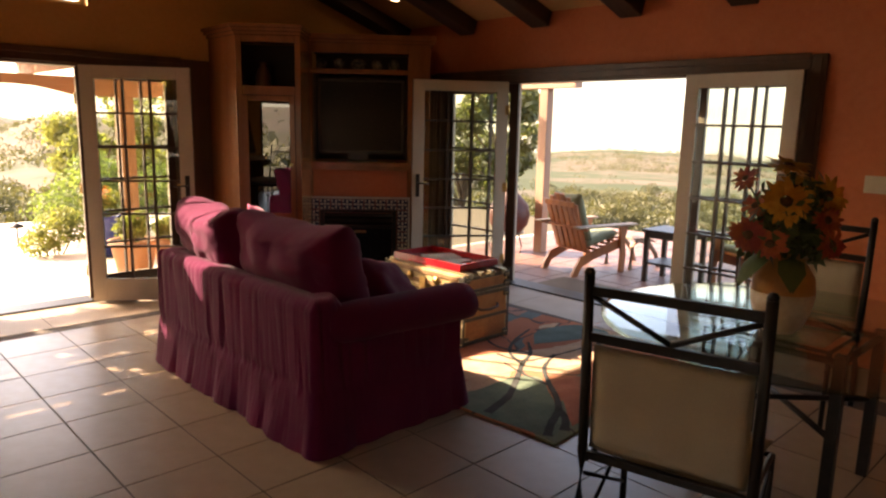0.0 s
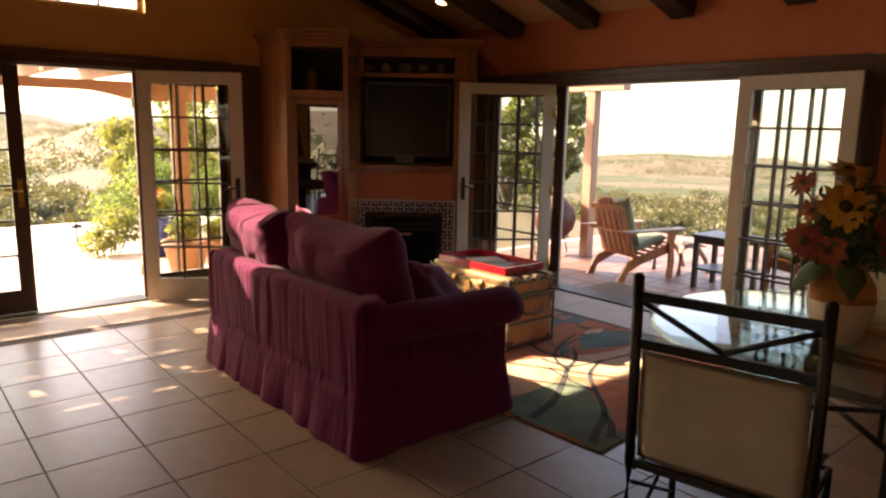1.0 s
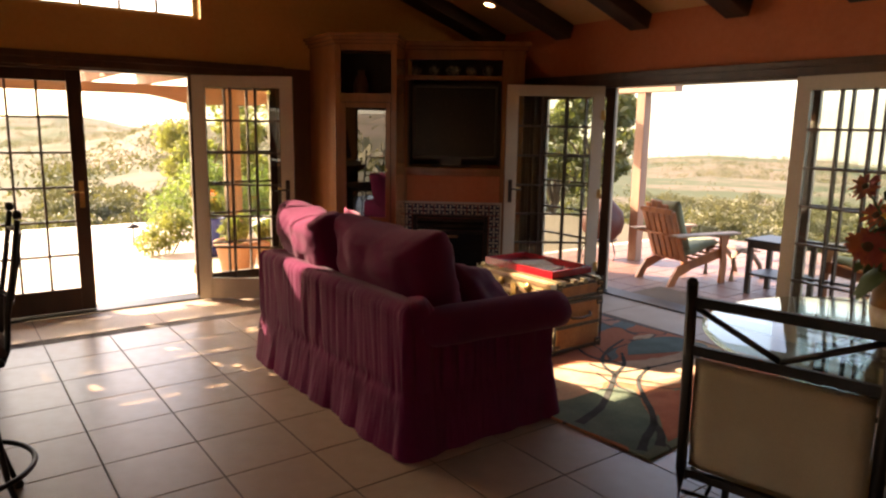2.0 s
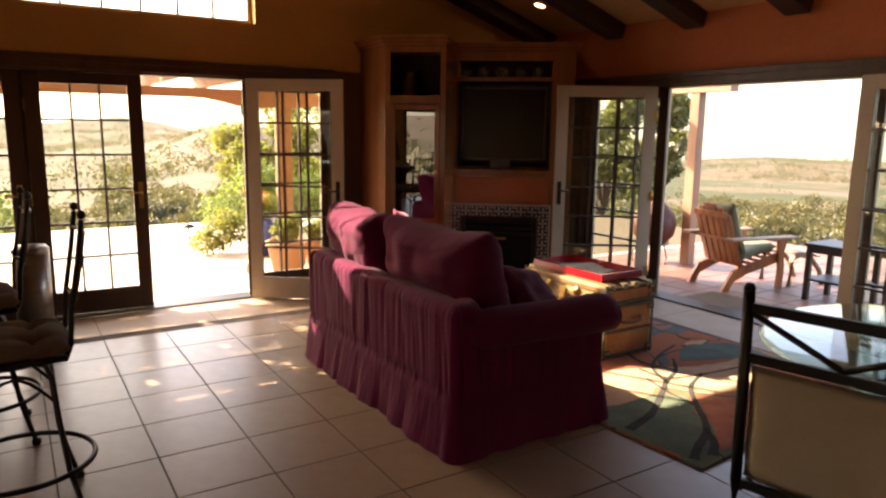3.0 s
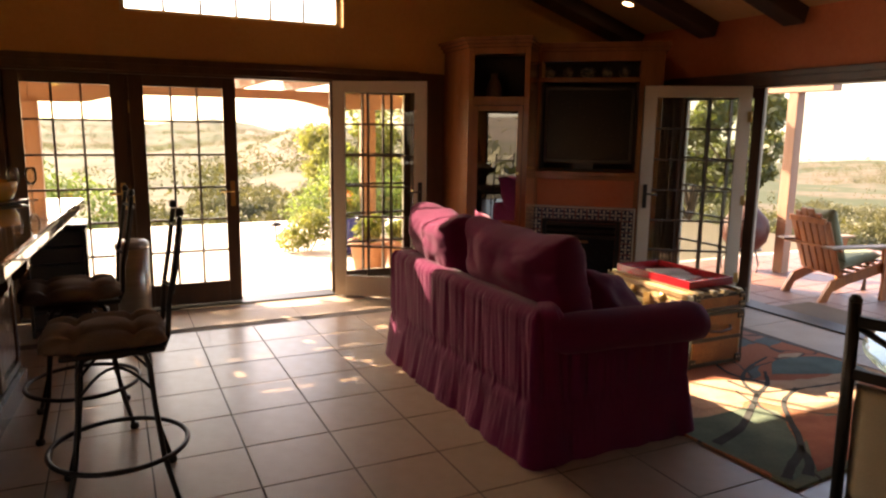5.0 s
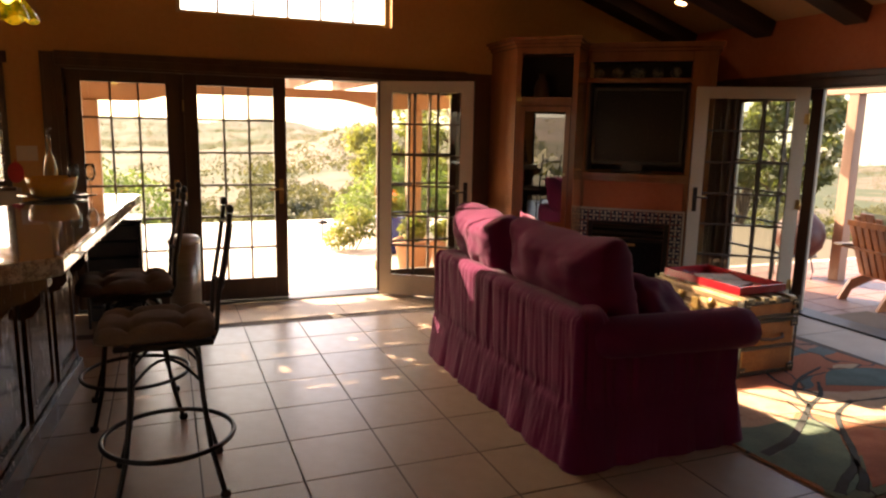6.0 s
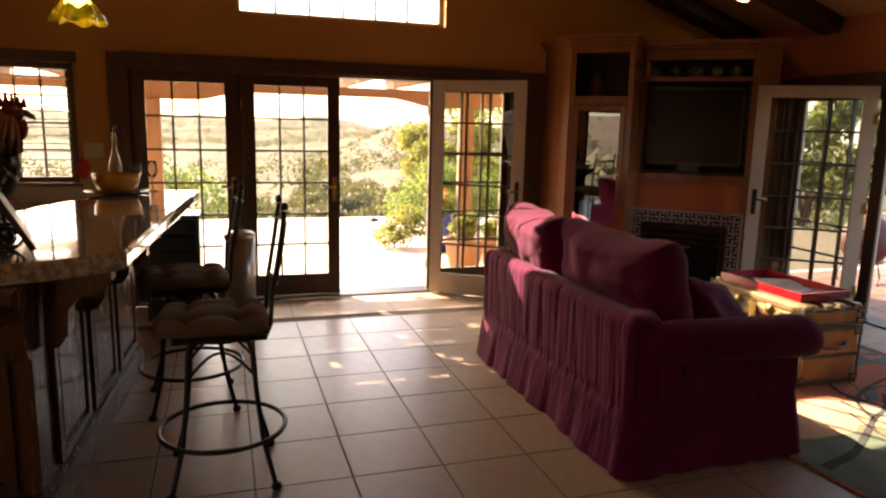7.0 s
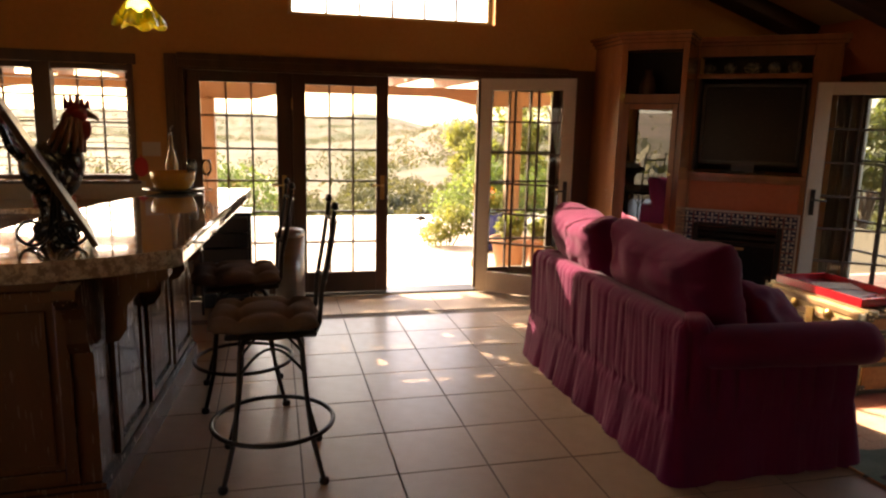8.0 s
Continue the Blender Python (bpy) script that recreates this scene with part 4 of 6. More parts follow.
for y in (0.30, 0.60):
    bm = bmesh.new()
    lathe(bm, [(0.035, 0.0), (0.035, 0.006), (0.022, 0.009), (0.012, 0.016), (0.0, 0.017)], 18)
    bmesh.ops.transform(bm, matrix=Matrix.Translation((-0.0045, y, 0.47)) @ Matrix.Rotation(radians(-90), 4, "Y"), verts=bm.verts[:])
    part("lock_plate", bm, BRASS, lid, "round brass lock plate")
bm = bmesh.new()
tube(bm, [(0.13, -0.006, 0.30), (0.15, -0.03, 0.285), (0.245, -0.035, 0.275), (0.34, -0.03, 0.285), (0.36, -0.006, 0.30)], 0.011)
part("handle", bm, surface("old_leather", (0.08, 0.045, 0.025), (0.05, 0.028, 0.016), 0.6), trunk, "worn leather end handle")
RED = surface("red_lacquer", (0.40, 0.015, 0.02), (0.33, 0.01, 0.015), 0.22, bump=0.02, coat=0.4)
tray = thing("serving_tray", (2.60, 0.47, TH + 0.0105), "red lacquered serving tray lying on the trunk", "tray", turn=2)
part("base", boxes((0.01, 0.43, 0.01, 0.73, 0.0, 0.01)), RED, tray)
for r in ((0, 0.44, 0, 0.0095), (0, 0.44, 0.7305, 0.74), (0, 0.0095, 0.01, 0.73), (0.4305, 0.44, 0.01, 0.73)):
    part("rim", boxes((*r, 0, 0.055), bevel=0.002), RED, tray)
PAPER = surface("magazine_paper", (0.6, 0.52, 0.42), (0.42, 0.36, 0.3), 0.5, scale=9, fine=40, bump=0.02)
for k, (x, y, a) in enumerate(((0.20, 0.30, 12), (0.24, 0.46, -20))):
    m = Matrix.Translation((2.60 + x, 0.47 + y, TH + 0.0215 + 0.009 * k)) @ Matrix.Rotation(radians(a), 4, "Z")
    bm = bmesh.new()
    box(bm, -0.14, 0.14, -0.1, 0.1, 0, 0.008, bevel=0.002)
    ob = solid("magazine", bm, PAPER, "folded magazine lying in the red tray", "magazine")
    ob.matrix_basis = m


# ---- kitchen island and bar ----


def granite_material():
    m = surface("granite", (0.46, 0.39, 0.29), (0.20, 0.15, 0.10), 0.07, scale=38, fine=160, mix=0.75, bump=0.0, coat=1.0)
    return m


GRANITE = granite_material()
island = thing("kitchen_island", (-1.72, 0.04, 0), "dark wood kitchen island with raised panels and corbels", "island", turn=-4.4)
bm = bmesh.new()
prism(bm, [(0, -0.12), (0, 1.78), (-0.36, 1.78), (-0.54, 0.9), (-0.56, -0.197)], 0.10, 1.04)
part("body", bm, WALNUT, island)
bm = bmesh.new()
prism(bm, [(0.035, -0.16), (0.035, 1.81), (0.0005, 1.81), (0.0005, -0.12), (-0.56, -0.1975), (-0.56, -0.237)], 0.0, 0.13)
prism(bm, [(0.02, -0.14), (0.02, 1.80), (0.0005, 1.80), (0.0005, -0.12), (-0.56, -0.1975), (-0.56, -0.217)], 0.1305, 0.15)
part("plinth", bm, WALNUT, island)


def raised_panel(width, z0, z1):
    f = 0.05
    p = part("panel", boxes((0.0008, 0.014, f + 0.03, width - f - 0.03, z0 + f + 0.03, z1 - f - 0.03), bevel=0.006), WALNUT, island, "raised wood panel")
    for nm, r in (("stile", (0, f, z0, z1)), ("stile", (width - f, width, z0, z1)), ("rail", (f + 0.0005, width - f - 0.0005, z0, z0 + f)), ("rail", (f + 0.0005, width - f - 0.0005, z1 - f, z1))):
        part(nm, boxes((0.0008, 0.02, *r), bevel=0.004), WALNUT, p)
    return p


for y in (1.24, 0.66, 0.08):
    p = raised_panel(0.50, 0.17, 0.98)
    p.location = (0, y, 0)
end_dir = Vector((-1.6, -0.22, 0)).normalized()
for s in (0.08,):
    p = raised_panel(0.45, 0.17, 0.98)
    base = Vector((0, -0.12, 0)) + end_dir * (s + 0.45)
    p.matrix_basis = Matrix.Translation(base) @ Matrix.Rotation(math.atan2(end_dir.y, end_dir.x) + radians(90), 4, "Z")


def corbel():
    b = bmesh.new()
    prof = [(0.0, 1.035), (0.26, 1.035), (0.26, 1.0), (0.235, 0.985), (0.20, 0.95), (0.13, 0.93), (0.09, 0.88), (0.085, 0.78), (0.05, 0.73), (0.0, 0.715)]
    lo, hi = [b.verts.new((x, -0.04, z)) for x, z in prof], [b.verts.new((x, 0.04, z)) for x, z in prof]
    b.faces.new(lo)
    b.faces.new(hi[::-1])
    for i in range(len(prof)):
        k = (i + 1) % len(prof)
        b.faces.new((lo[i], hi[i], hi[k], lo[k]))
    return b


corbel_me = mesh_of("corbel", corbel(), WALNUT)
for y in (1.79 - 0.05, 1.2, 0.62, 0.02):
    c = new("corbel", corbel_me)
    c.parent, c.location = island, (0.021, y, 0)
for s in (0.04, 0.52):
    c = new("corbel", corbel_me)
    c.parent = island
    c.matrix_basis = Matrix.Translation(Vector((0, -0.12, 0)) + end_dir * s) @ Matrix.Rotation(math.atan2(end_dir.y, end_dir.x) + radians(90), 4, "Z")
bm = bmesh.new()
ring = [(0.30, -0.06), (0.34, 0.0), (0.34, 2.60), (-0.04, 2.62), (-0.22, 2.40), (-0.46, 1.5), (-0.56, 0.9), (-0.60, 0.2), (-0.62, -0.36), (-0.42, -0.36), (-0.12, -0.28), (0.12, -0.17)]
prism(bm, ring, 1.041, 1.12)
bmesh.ops.bevel(bm, geom=[e for e in bm.edges if abs(e.verts[0].co.z - e.verts[1].co.z) < 0.001], offset=0.018, segments=3, affect="EDGES", profile=0.5)
top = solid("granite_countertop", bm, GRANITE, "polished speckled granite bar top with a rounded edge", "countertop", at=(-1.72, 0.04, 0), turn=-4.4)
BAR = top.matrix_basis.copy()
BZ = 1.121

# shallow bowl of yellow ceramic on a plate, bottle and wine glasses
YELLOW = surface("yellow_glaze", (0.62, 0.30, 0.045), (0.5, 0.22, 0.03), 0.25, scale=6, fine=40, bump=0.03)
bm = bmesh.new()
lathe(bm, [(0.0, 0.004), (0.13, 0.004), (0.21, 0.018), (0.215, 0.024), (0.13, 0.012), (0.0, 0.012)], 32)
solid("serving_plate", bm, surface("dark_glaze", (0.10, 0.09, 0.06), (0.16, 0.13, 0.08), 0.2), "dark glazed serving plate on the bar", "plate", at=(-1.72, 2.38, BZ))
bm = bmesh.new()
lathe(bm, [(0.0, 0.0), (0.09, 0.0), (0.125, 0.02), (0.15, 0.07), (0.155, 0.13), (0.148, 0.131), (0.14, 0.075), (0.115, 0.03), (0.0, 0.02)], 32)
solid("ceramic_bowl", bm, YELLOW, "mustard-yellow ceramic bowl standing on a plate", "bowl", at=(-1.72, 2.38, BZ + 0.0135))
bottle = thing("oil_bottle", (-1.75, 2.57, BZ), "slender clear glass oil bottle with a pourer", "bottle")
bm = bmesh.new()
lathe(bm, [(0.0, 0.0), (0.042, 0.0), (0.045, 0.01), (0.045, 0.18), (0.03, 0.25), (0.015, 0.30), (0.013, 0.38), (0.016, 0.385), (0.016, 0.40), (0.0, 0.40)], 20)
part("glass_body", bm, surface("amber_oil_glass", (0.45, 0.30, 0.13), (0.4, 0.25, 0.1), 0.08, bump=0), bottle)
bm = bmesh.new()
tube(bm, [(0, 0, 0.40), (0, 0, 0.45), (0.02, 0, 0.475)], 0.006)
tube(bm, [(0, 0, 0.399), (0, 0, 0.425)], 0.012)
part("pourer", bm, STEEL, bottle)
WINE = pane_glass("wine_glass", (0.93, 0.95, 0.94), 1.5)
for x, y in ((-1.60, 2.50), (-1.50, 2.55)):
    bm = bmesh.new()
    lathe(bm, [(0.036, 0.0), (0.034, 0.004), (0.005, 0.01), (0.004, 0.09), (0.02, 0.105), (0.038, 0.14), (0.038, 0.18), (0.031, 0.225), (0.0295, 0.225), (0.036, 0.18), (0.036, 0.142), (0.018, 0.108), (0.0, 0.104)], 20)
    solid("wine_glass", bm, WINE, "empty stemmed wine glass on the bar", "glass", at=(x, y, BZ), group="wine glasses")
# rooster figure: one plain mesh
bm = bmesh.new()


def blob(c, r, slot, turn=0.0):
    """An ellipsoid of the figure."""
    m = Matrix.Translation(c) @ Matrix.Rotation(radians(turn), 4, "Y") @ Matrix.Diagonal((*r, 1))
    for v in bmesh.ops.create_uvsphere(bm, u_segments=18, v_segments=12, radius=1.0, matrix=m)["verts"]:
        for f in v.link_faces:
            f.material_index, f.smooth = slot, True


def plume(pts, r0, r1, slot):
    before = len(bm.faces)
    tube(bm, pts, r0, taper=r1, n=8)
    bm.faces.ensure_lookup_table()
    for f in bm.faces[before:]:
        f.material_index = slot


lathe(bm, [(0.0, 0.0), (0.095, 0.0), (0.10, 0.02), (0.075, 0.05), (0.06, 0.09), (0.07, 0.13), (0.085, 0.17)], 20)
blob((0.0, 0, 0.26), (0.135, 0.10, 0.125), 0, 25)
blob((0.06, 0, 0.31), (0.085, 0.08, 0.11), 0, -15)
for y in (-0.085, 0.085):
    blob((-0.03, y, 0.27), (0.10, 0.03, 0.075), 0, 30)
for k in range(12):
    a = 2 * math.pi * k / 12
    plume([(0.105 + 0.028 * math.cos(a), 0.028 * math.sin(a), 0.485), (0.085 + 0.062 * math.cos(a), 0.06 * math.sin(a), 0.41), (0.06 + 0.085 * math.cos(a), 0.085 * math.sin(a), 0.34)], 0.014, 0.01, 2)
blob((0.10, 0, 0.43), (0.05, 0.048, 0.09), 2, -10)
blob((0.125, 0, 0.505), (0.05, 0.036, 0.038), 1)
for k in range(5):
    plume([(0.085 + 0.021 * k, 0, 0.525), (0.075 + 0.025 * k, 0, 0.585 - 0.007 * abs(k - 1))], 0.017, 0.005, 1)
plume([(0.165, 0, 0.505), (0.205, 0, 0.49), (0.215, 0, 0.475)], 0.017, 0.003, 2)
for y in (-0.016, 0.016):
    blob((0.158, y, 0.435), (0.024, 0.012, 0.044), 1, 10)
for k in range(9):
    w, lift = 0.022 * (k - 4), 0.03 * (k % 3)
    plume([(-0.07, w * 0.6, 0.27), (-0.15 - 0.012 * (k % 3), w, 0.37 + lift), (-0.17, w * 1.4, 0.45 + lift), (-0.205 + 0.02 * (k % 2), w * 1.7, 0.475 + lift * 0.6)], 0.026, 0.007, 1 if k % 3 == 1 else 0)
SPECKLED = surface("speckled_black_glaze", (0.011, 0.010, 0.010), (0.34, 0.31, 0.27), 0.25, scale=34, fine=70, mix=0.92, bump=0.2)
SPECKLED.node_tree.nodes["Map Range"].inputs[1].default_value, SPECKLED.node_tree.nodes["Map Range"].inputs[2].default_value = 0.84, 0.92
solid("rooster_figurine", bm, (SPECKLED, surface("red_glaze", (0.26, 0.02, 0.018), (0.13, 0.012, 0.012), 0.3, scale=9, bump=0.1), surface("rust_glaze_feathers", (0.22, 0.075, 0.025), (0.1, 0.03, 0.012), 0.35, scale=12, fine=60, bump=0.2)),
      "dark speckled ceramic rooster with a red comb on the bar", "figurine", at=(-2.00, 0.52, BZ), turn=10).scale = (0.98, 0.98, 1.08)
# iron easel holding a dark board
easel = thing("display_easel", (-1.90, 0.16, BZ), "wrought-iron easel holding a dark framed board", "easel", turn=0)
bm = bmesh.new()
for s in (-1, 1):
    pts = [(0.075 * s + 0.055 * math.cos(a) * s, -0.05, 0.055 + 0.05 * math.sin(a)) for a in (radians(d) for d in range(-200, 160, 24))]
    tube(bm, pts, 0.007)
    pts = [(0.05 * s + 0.035 * math.cos(a) * s, 0.03, 0.045 + 0.035 * math.sin(a)) for a in (radians(d) for d in range(-90, 250, 24))]
    tube(bm, pts, 0.006)
    tube(bm, [(0.10 * s, -0.05, 0.006), (0.02 * s, 0.0, 0.07), (0.0, 0.05, 0.30)], 0.008)
    tube(bm, [(0.05 * s, 0.10, 0.006), (0.0, 0.05, 0.30)], 0.007)
part("scroll_stand", bm, BLACK_IRON, easel)
bm = bmesh.new()
box(bm, -0.24, 0.24, -0.012, 0.012, 0, 0.78, bevel=0.004)
board = part("framed_board", bm, surface("dark_frame_wood", (0.06, 0.032, 0.02), (0.035, 0.02, 0.012), 0.35), easel, "thin dark framed board seen edge on")
board.matrix_basis = Matrix.Translation((0.135, 0.03, 0.02)) @ Matrix.Rotation(radians(15.5), 4, "Z") @ Matrix.Rotation(radians(-28), 4, "Y") @ Matrix.Rotation(radians(90), 4, "Z")

# pendant lamp over the bar, petal-edged amber glass
pend = thing("pendant_lamp", (-1.55, 0.30, 2.04), "pendant lamp with a frilled yellow glass shade", "pendant lamp")
bm = bmesh.new()
n, rings = 32, []
for z, r, fr in ((0.0, 0.095, 0.018), (0.02, 0.092, 0.014), (0.05, 0.078, 0.008), (0.09, 0.055, 0.003), (0.13, 0.03, 0.0), (0.15, 0.018, 0.0)):
    rings.append([bm.verts.new(((r + fr * math.sin(6 * a)) * math.cos(a), (r + fr * math.sin(6 * a)) * math.sin(a), z + fr * 0.6 * math.cos(6 * a))) for a in (2 * math.pi * j / n for j in range(n))])
for a, b in zip(rings, rings[1:]):
    for j in range(n):
        f = bm.faces.new((a[j], a[(j + 1) % n], b[(j + 1) % n], b[j]))
        f.smooth = True
AMBER = surface("amber_glass", (0.66, 0.46, 0.03), (0.20, 0.26, 0.02), 0.15, scale=22, fine=60, mix=0.85, bump=0.05)
AMBER.node_tree.nodes["Principled BSDF"].inputs["Transmission Weight"].default_value = 0.5
AMBER.node_tree.nodes["Principled BSDF"].inputs["Roughness"].default_value = 0.3
part("shade", bm, AMBER, pend)
bm = bmesh.new()
tube(bm, [(0, 0, 0.145), (0, 0, 0.19)], 0.02)
tube(bm, [(0, 0, 0.19), (0, 0, ceil_z(-1.55) - 2.04 - 0.02)], 0.005)
lathe(bm, [(0.0, ceil_z(-1.55) - 2.04 - 0.035), (0.05, ceil_z(-1.55) - 2.04 - 0.03), (0.055, ceil_z(-1.55) - 2.04 + 0.02), (0, ceil_z(-1.55) - 2.04 + 0.02)], 16)
part("stem", bm, BLACK_IRON, pend)
bm = bmesh.new()
bmesh.ops.create_uvsphere(bm, u_segments=12, v_segments=8, radius=0.028, matrix=Matrix.Translation((0, 0, 0.075)))
part("bulb", bm, glowing("lit_bulb", (1.0, 0.8, 0.45), 4), pend)

# ---- bar stools ----
CUSHION = surface("taupe_corduroy", (0.15, 0.10, 0.072), (0.10, 0.066, 0.046), 0.95, scale=5, fine=120, bump=0.3, spec=0.1)


def bar_stool(at, turn):
    s = thing("bar_stool", at, "black iron swivel bar stool with a tufted taupe cushion", "bar stool", group="bar stools", turn=turn)
    for k in range(4):
        a = radians(45 + 90 * k)
        c, d = math.cos(a), math.sin(a)
        b = bmesh.new()
        tube(b, [(0.10 * c, 0.10 * d, 0.68), (0.17 * c, 0.17 * d, 0.675), (0.195 * c, 0.195 * d, 0.63), (0.21 * c, 0.21 * d, 0.45), (0.245 * c, 0.245 * d, 0.22), (0.30 * c, 0.30 * d, 0.06), (0.315 * c, 0.315 * d, 0.02)], 0.0115)
        lg = part("leg", b, BLACK_IRON, s)
        b = bmesh.new()
        lathe(b, [(0, 0), (0.02, 0), (0.024, 0.012), (0.02, 0.03), (0, 0.034)], 12, (0.318 * c, 0.318 * d, 0.0))
        part("foot", b, BLACK_IRON, lg)
    b = bmesh.new()
    tube(b, [(0.285 * math.cos(2 * math.pi * k / 40), 0.285 * math.sin(2 * math.pi * k / 40), 0.235) for k in range(40)], 0.0115, closed=True)
    part("foot_ring", b, BLACK_IRON, s)
    b = bmesh.new()
    for k in range(4):
        a, a2 = radians(45 + 90 * k), radians(135 + 90 * k)
        p, q = Vector((math.cos(a), math.sin(a), 0)) * 0.205, Vector((math.cos(a2), math.sin(a2), 0)) * 0.205
        tube(b, [(*(p.lerp(q, t)).xy, 0.52 + 0.12 * math.sin(math.pi * t)) for t in (i / 10 for i in range(11))], 0.007)
    part("arched_brace", b, BLACK_IRON, s)
    b = bmesh.new()
    lathe(b, [(0, 0.67), (0.12, 0.67), (0.12, 0.70), (0, 0.70)], 20)
    part("swivel", b, BLACK_IRON, s)
    b = bmesh.new()
    box(b, -0.2, 0.2, -0.2, 0.2, 0.701, 0.725, bevel=0.01)
    part("seat", b, BLACK_IRON, s)
    b = bmesh.new()
    n = 18
    rows = []
    for side in (0, 1):
        g = []
        for i in range(n + 1):
            for j in range(n + 1):
                u, v = 2 * i / n - 1, 2 * j / n - 1
                edge = ((1 - u ** 6) * (1 - v ** 6)) ** 0.5
                tuft = 0.055 * sum(math.exp(-((u - a) ** 2 + (v - c) ** 2) / 0.03) for a in (-0.45, 0.45) for c in (-0.45, 0.45))
                crease = 0.02 * (math.exp(-(abs(u) - 0.45) ** 2 / 0.006) + math.exp(-(abs(v) - 0.45) ** 2 / 0.006))
                z = 0.755 + (1 if side else -0.45) * (0.055 * edge) - (tuft + crease if side else 0)
                sq = 1 - 0.06 * (u * v) ** 2
                g.append(b.verts.new((0.25 * u * sq - 0.03, 0.24 * v * sq, z)))
        rows.append(g)
    for side, g in enumerate(rows):
        for i in range(n):
            for j in range(n):
                q = [g[i * (n + 1) + j], g[(i + 1) * (n + 1) + j], g[(i + 1) * (n + 1) + j + 1], g[i * (n + 1) + j + 1]]
                b.faces.new(q if side else q[::-1]).smooth = True
    bmesh.ops.remove_doubles(b, verts=b.verts[:], dist=0.0015)
    part("cushion", b, CUSHION, s, "tufted taupe seat cushion")
    back = part("backrest", bmesh.new(), BLACK_IRON, s)
    b = bmesh.new()
    for y in (-0.16, 0.16):
        tube(b, [(0.19, y, 0.70), (0.215, y, 0.76), (0.225, y * 1.02, 0.9), (0.26, y * 1.04, 1.10), (0.285, y * 1.05, 1.27)], 0.011)
        lathe(b, [(0, 1.27), (0.015, 1.275), (0.018, 1.29), (0.012, 1.305), (0, 1.31)], 10, (0.286, y * 1.05, 0))
    for z, x in ((0.93, 0.228), (1.20, 0.275)):
        tube(b, [(x, -0.165, z), (x + 0.02, -0.08, z), (x + 0.028, 0, z), (x + 0.02, 0.08, z), (x, 0.165, z)], 0.009)
    for y in (-0.08, 0.0, 0.08):
        tube(b, [(0.25, y, 0.93), (0.275, y, 1.06), (0.297, y, 1.20)], 0.006)
    bpy.data.meshes.remove(back.data)
    part("backrest", b, BLACK_IRON, s)
    return s


first = bar_stool((-1.03, 0.21, 0), 0)
copy_thing(first, pose(-1.20, 1.14, 0, 0, 0, 4))

# ---- kitchen run under the window ----
kit = thing("base_cabinets", (0, 0, 0), "dark wood kitchen base cabinets under the window", "cabinet")
part("body", boxes((XW + 0.01, -2.12, 2.88, YA - 0.005, 0.1, 0.90)), WALNUT, kit)
part("plinth", boxes((XW + 0.01, -2.14, 2.95, YA - 0.005, 0.0, 0.099)), WALNUT, kit)
for k in range(6):
    part("cabinet_door", boxes((-2.14 - 0.62 * (k + 1), -2.16 - 0.62 * k, 2.86, 2.879, 0.13, 0.86), bevel=0.005), WALNUT, kit)
solid("kitchen_counter", boxes((XW + 0.01, -2.09, 2.84, YA - 0.004, 0.901, 0.945), bevel=0.008), GRANITE, "granite counter along the window wall", "countertop")
solid("backsplash", boxes((XW + 0.01, -2.09, YA - 0.016, YA - 0.003, 0.9455, 1.10)), surface("beige_backsplash", (0.5, 0.4, 0.27), (0.42, 0.33, 0.21), 0.4), "beige stone backsplash strip", "backsplash", kind="structure")
for k, x in enumerate((-2.60, -2.72, -2.84)):
    bm = bmesh.new()
    lathe(bm, [(0, 0), (0.03, 0), (0.04, 0.02), (0.042, 0.08), (0.038, 0.08), (0.035, 0.02), (0, 0.012)], 16)
    tube(bm, [(0.04, 0, 0.065), (0.065, 0, 0.055), (0.065, 0, 0.03), (0.038, 0, 0.02)], 0.005, n=6)
    solid("coffee_cup", bm, surface("rust_glaze", (0.35, 0.10, 0.05), (0.28, 0.08, 0.04), 0.3), "small rust-red cup on the kitchen counter", "cup", at=(x, 3.1, 0.946), group="cups on the counter")
bm = bmesh.new()
bmesh.ops.create_uvsphere(bm, u_segments=20, v_segments=14, radius=1.0, matrix=Matrix.Translation((-2.118, YA - 0.022, 1.225)) @ Matrix.Diagonal((0.058, 0.018, 0.085, 1)))
tube(bm, [(-2.118, YA - 0.012, 1.30), (-2.112, YA - 0.008, 1.325), (-2.118, YA - 0.004, 1.33), (-2.124, YA - 0.008, 1.325), (-2.118, YA - 0.012, 1.30)], 0.003, n=5)
solid("oven_mitt", bm, surface("red_cloth", (0.55, 0.05, 0.04), (0.45, 0.03, 0.03), 0.8), "red quilted mitt hanging on the wall", "oven mitt")
# blinds and switch plates
slats = thing("window_blind", (0, YA, 0), "open horizontal slat blind in the kitchen window", "blind")
bm = bmesh.new()
box(bm, 0, 1.88, -0.02, 0.02, -0.0016, 0.0016, m=Matrix.Translation((0, 0.065, 0)) @ Matrix.Rotation(radians(-9), 4, "X"))
slat_me = mesh_of("slat", bm, surface("blind_slat_wood", (0.26, 0.17, 0.09), (0.2, 0.125, 0.065), 0.5, scale=3, fine=40, stretch=(0.3, 3, 3)))
for k in range(14):
    o = new("slat", slat_me)
    o.parent, o.location = slats, (WIN[0] + 0.02, 0, WIN[2] + 0.05 + 0.067 * k)
part("head_rail", boxes((WIN[0] + 0.01, WIN[1] - 0.01, 0.04, 0.09, WIN[3] - 0.05, WIN[3] - 0.002)), DOORWOOD, slats)
wf = thing("window_trim", (0, YA, 0), "dark-stained casing round the kitchen window", "window trim", kind="structure")
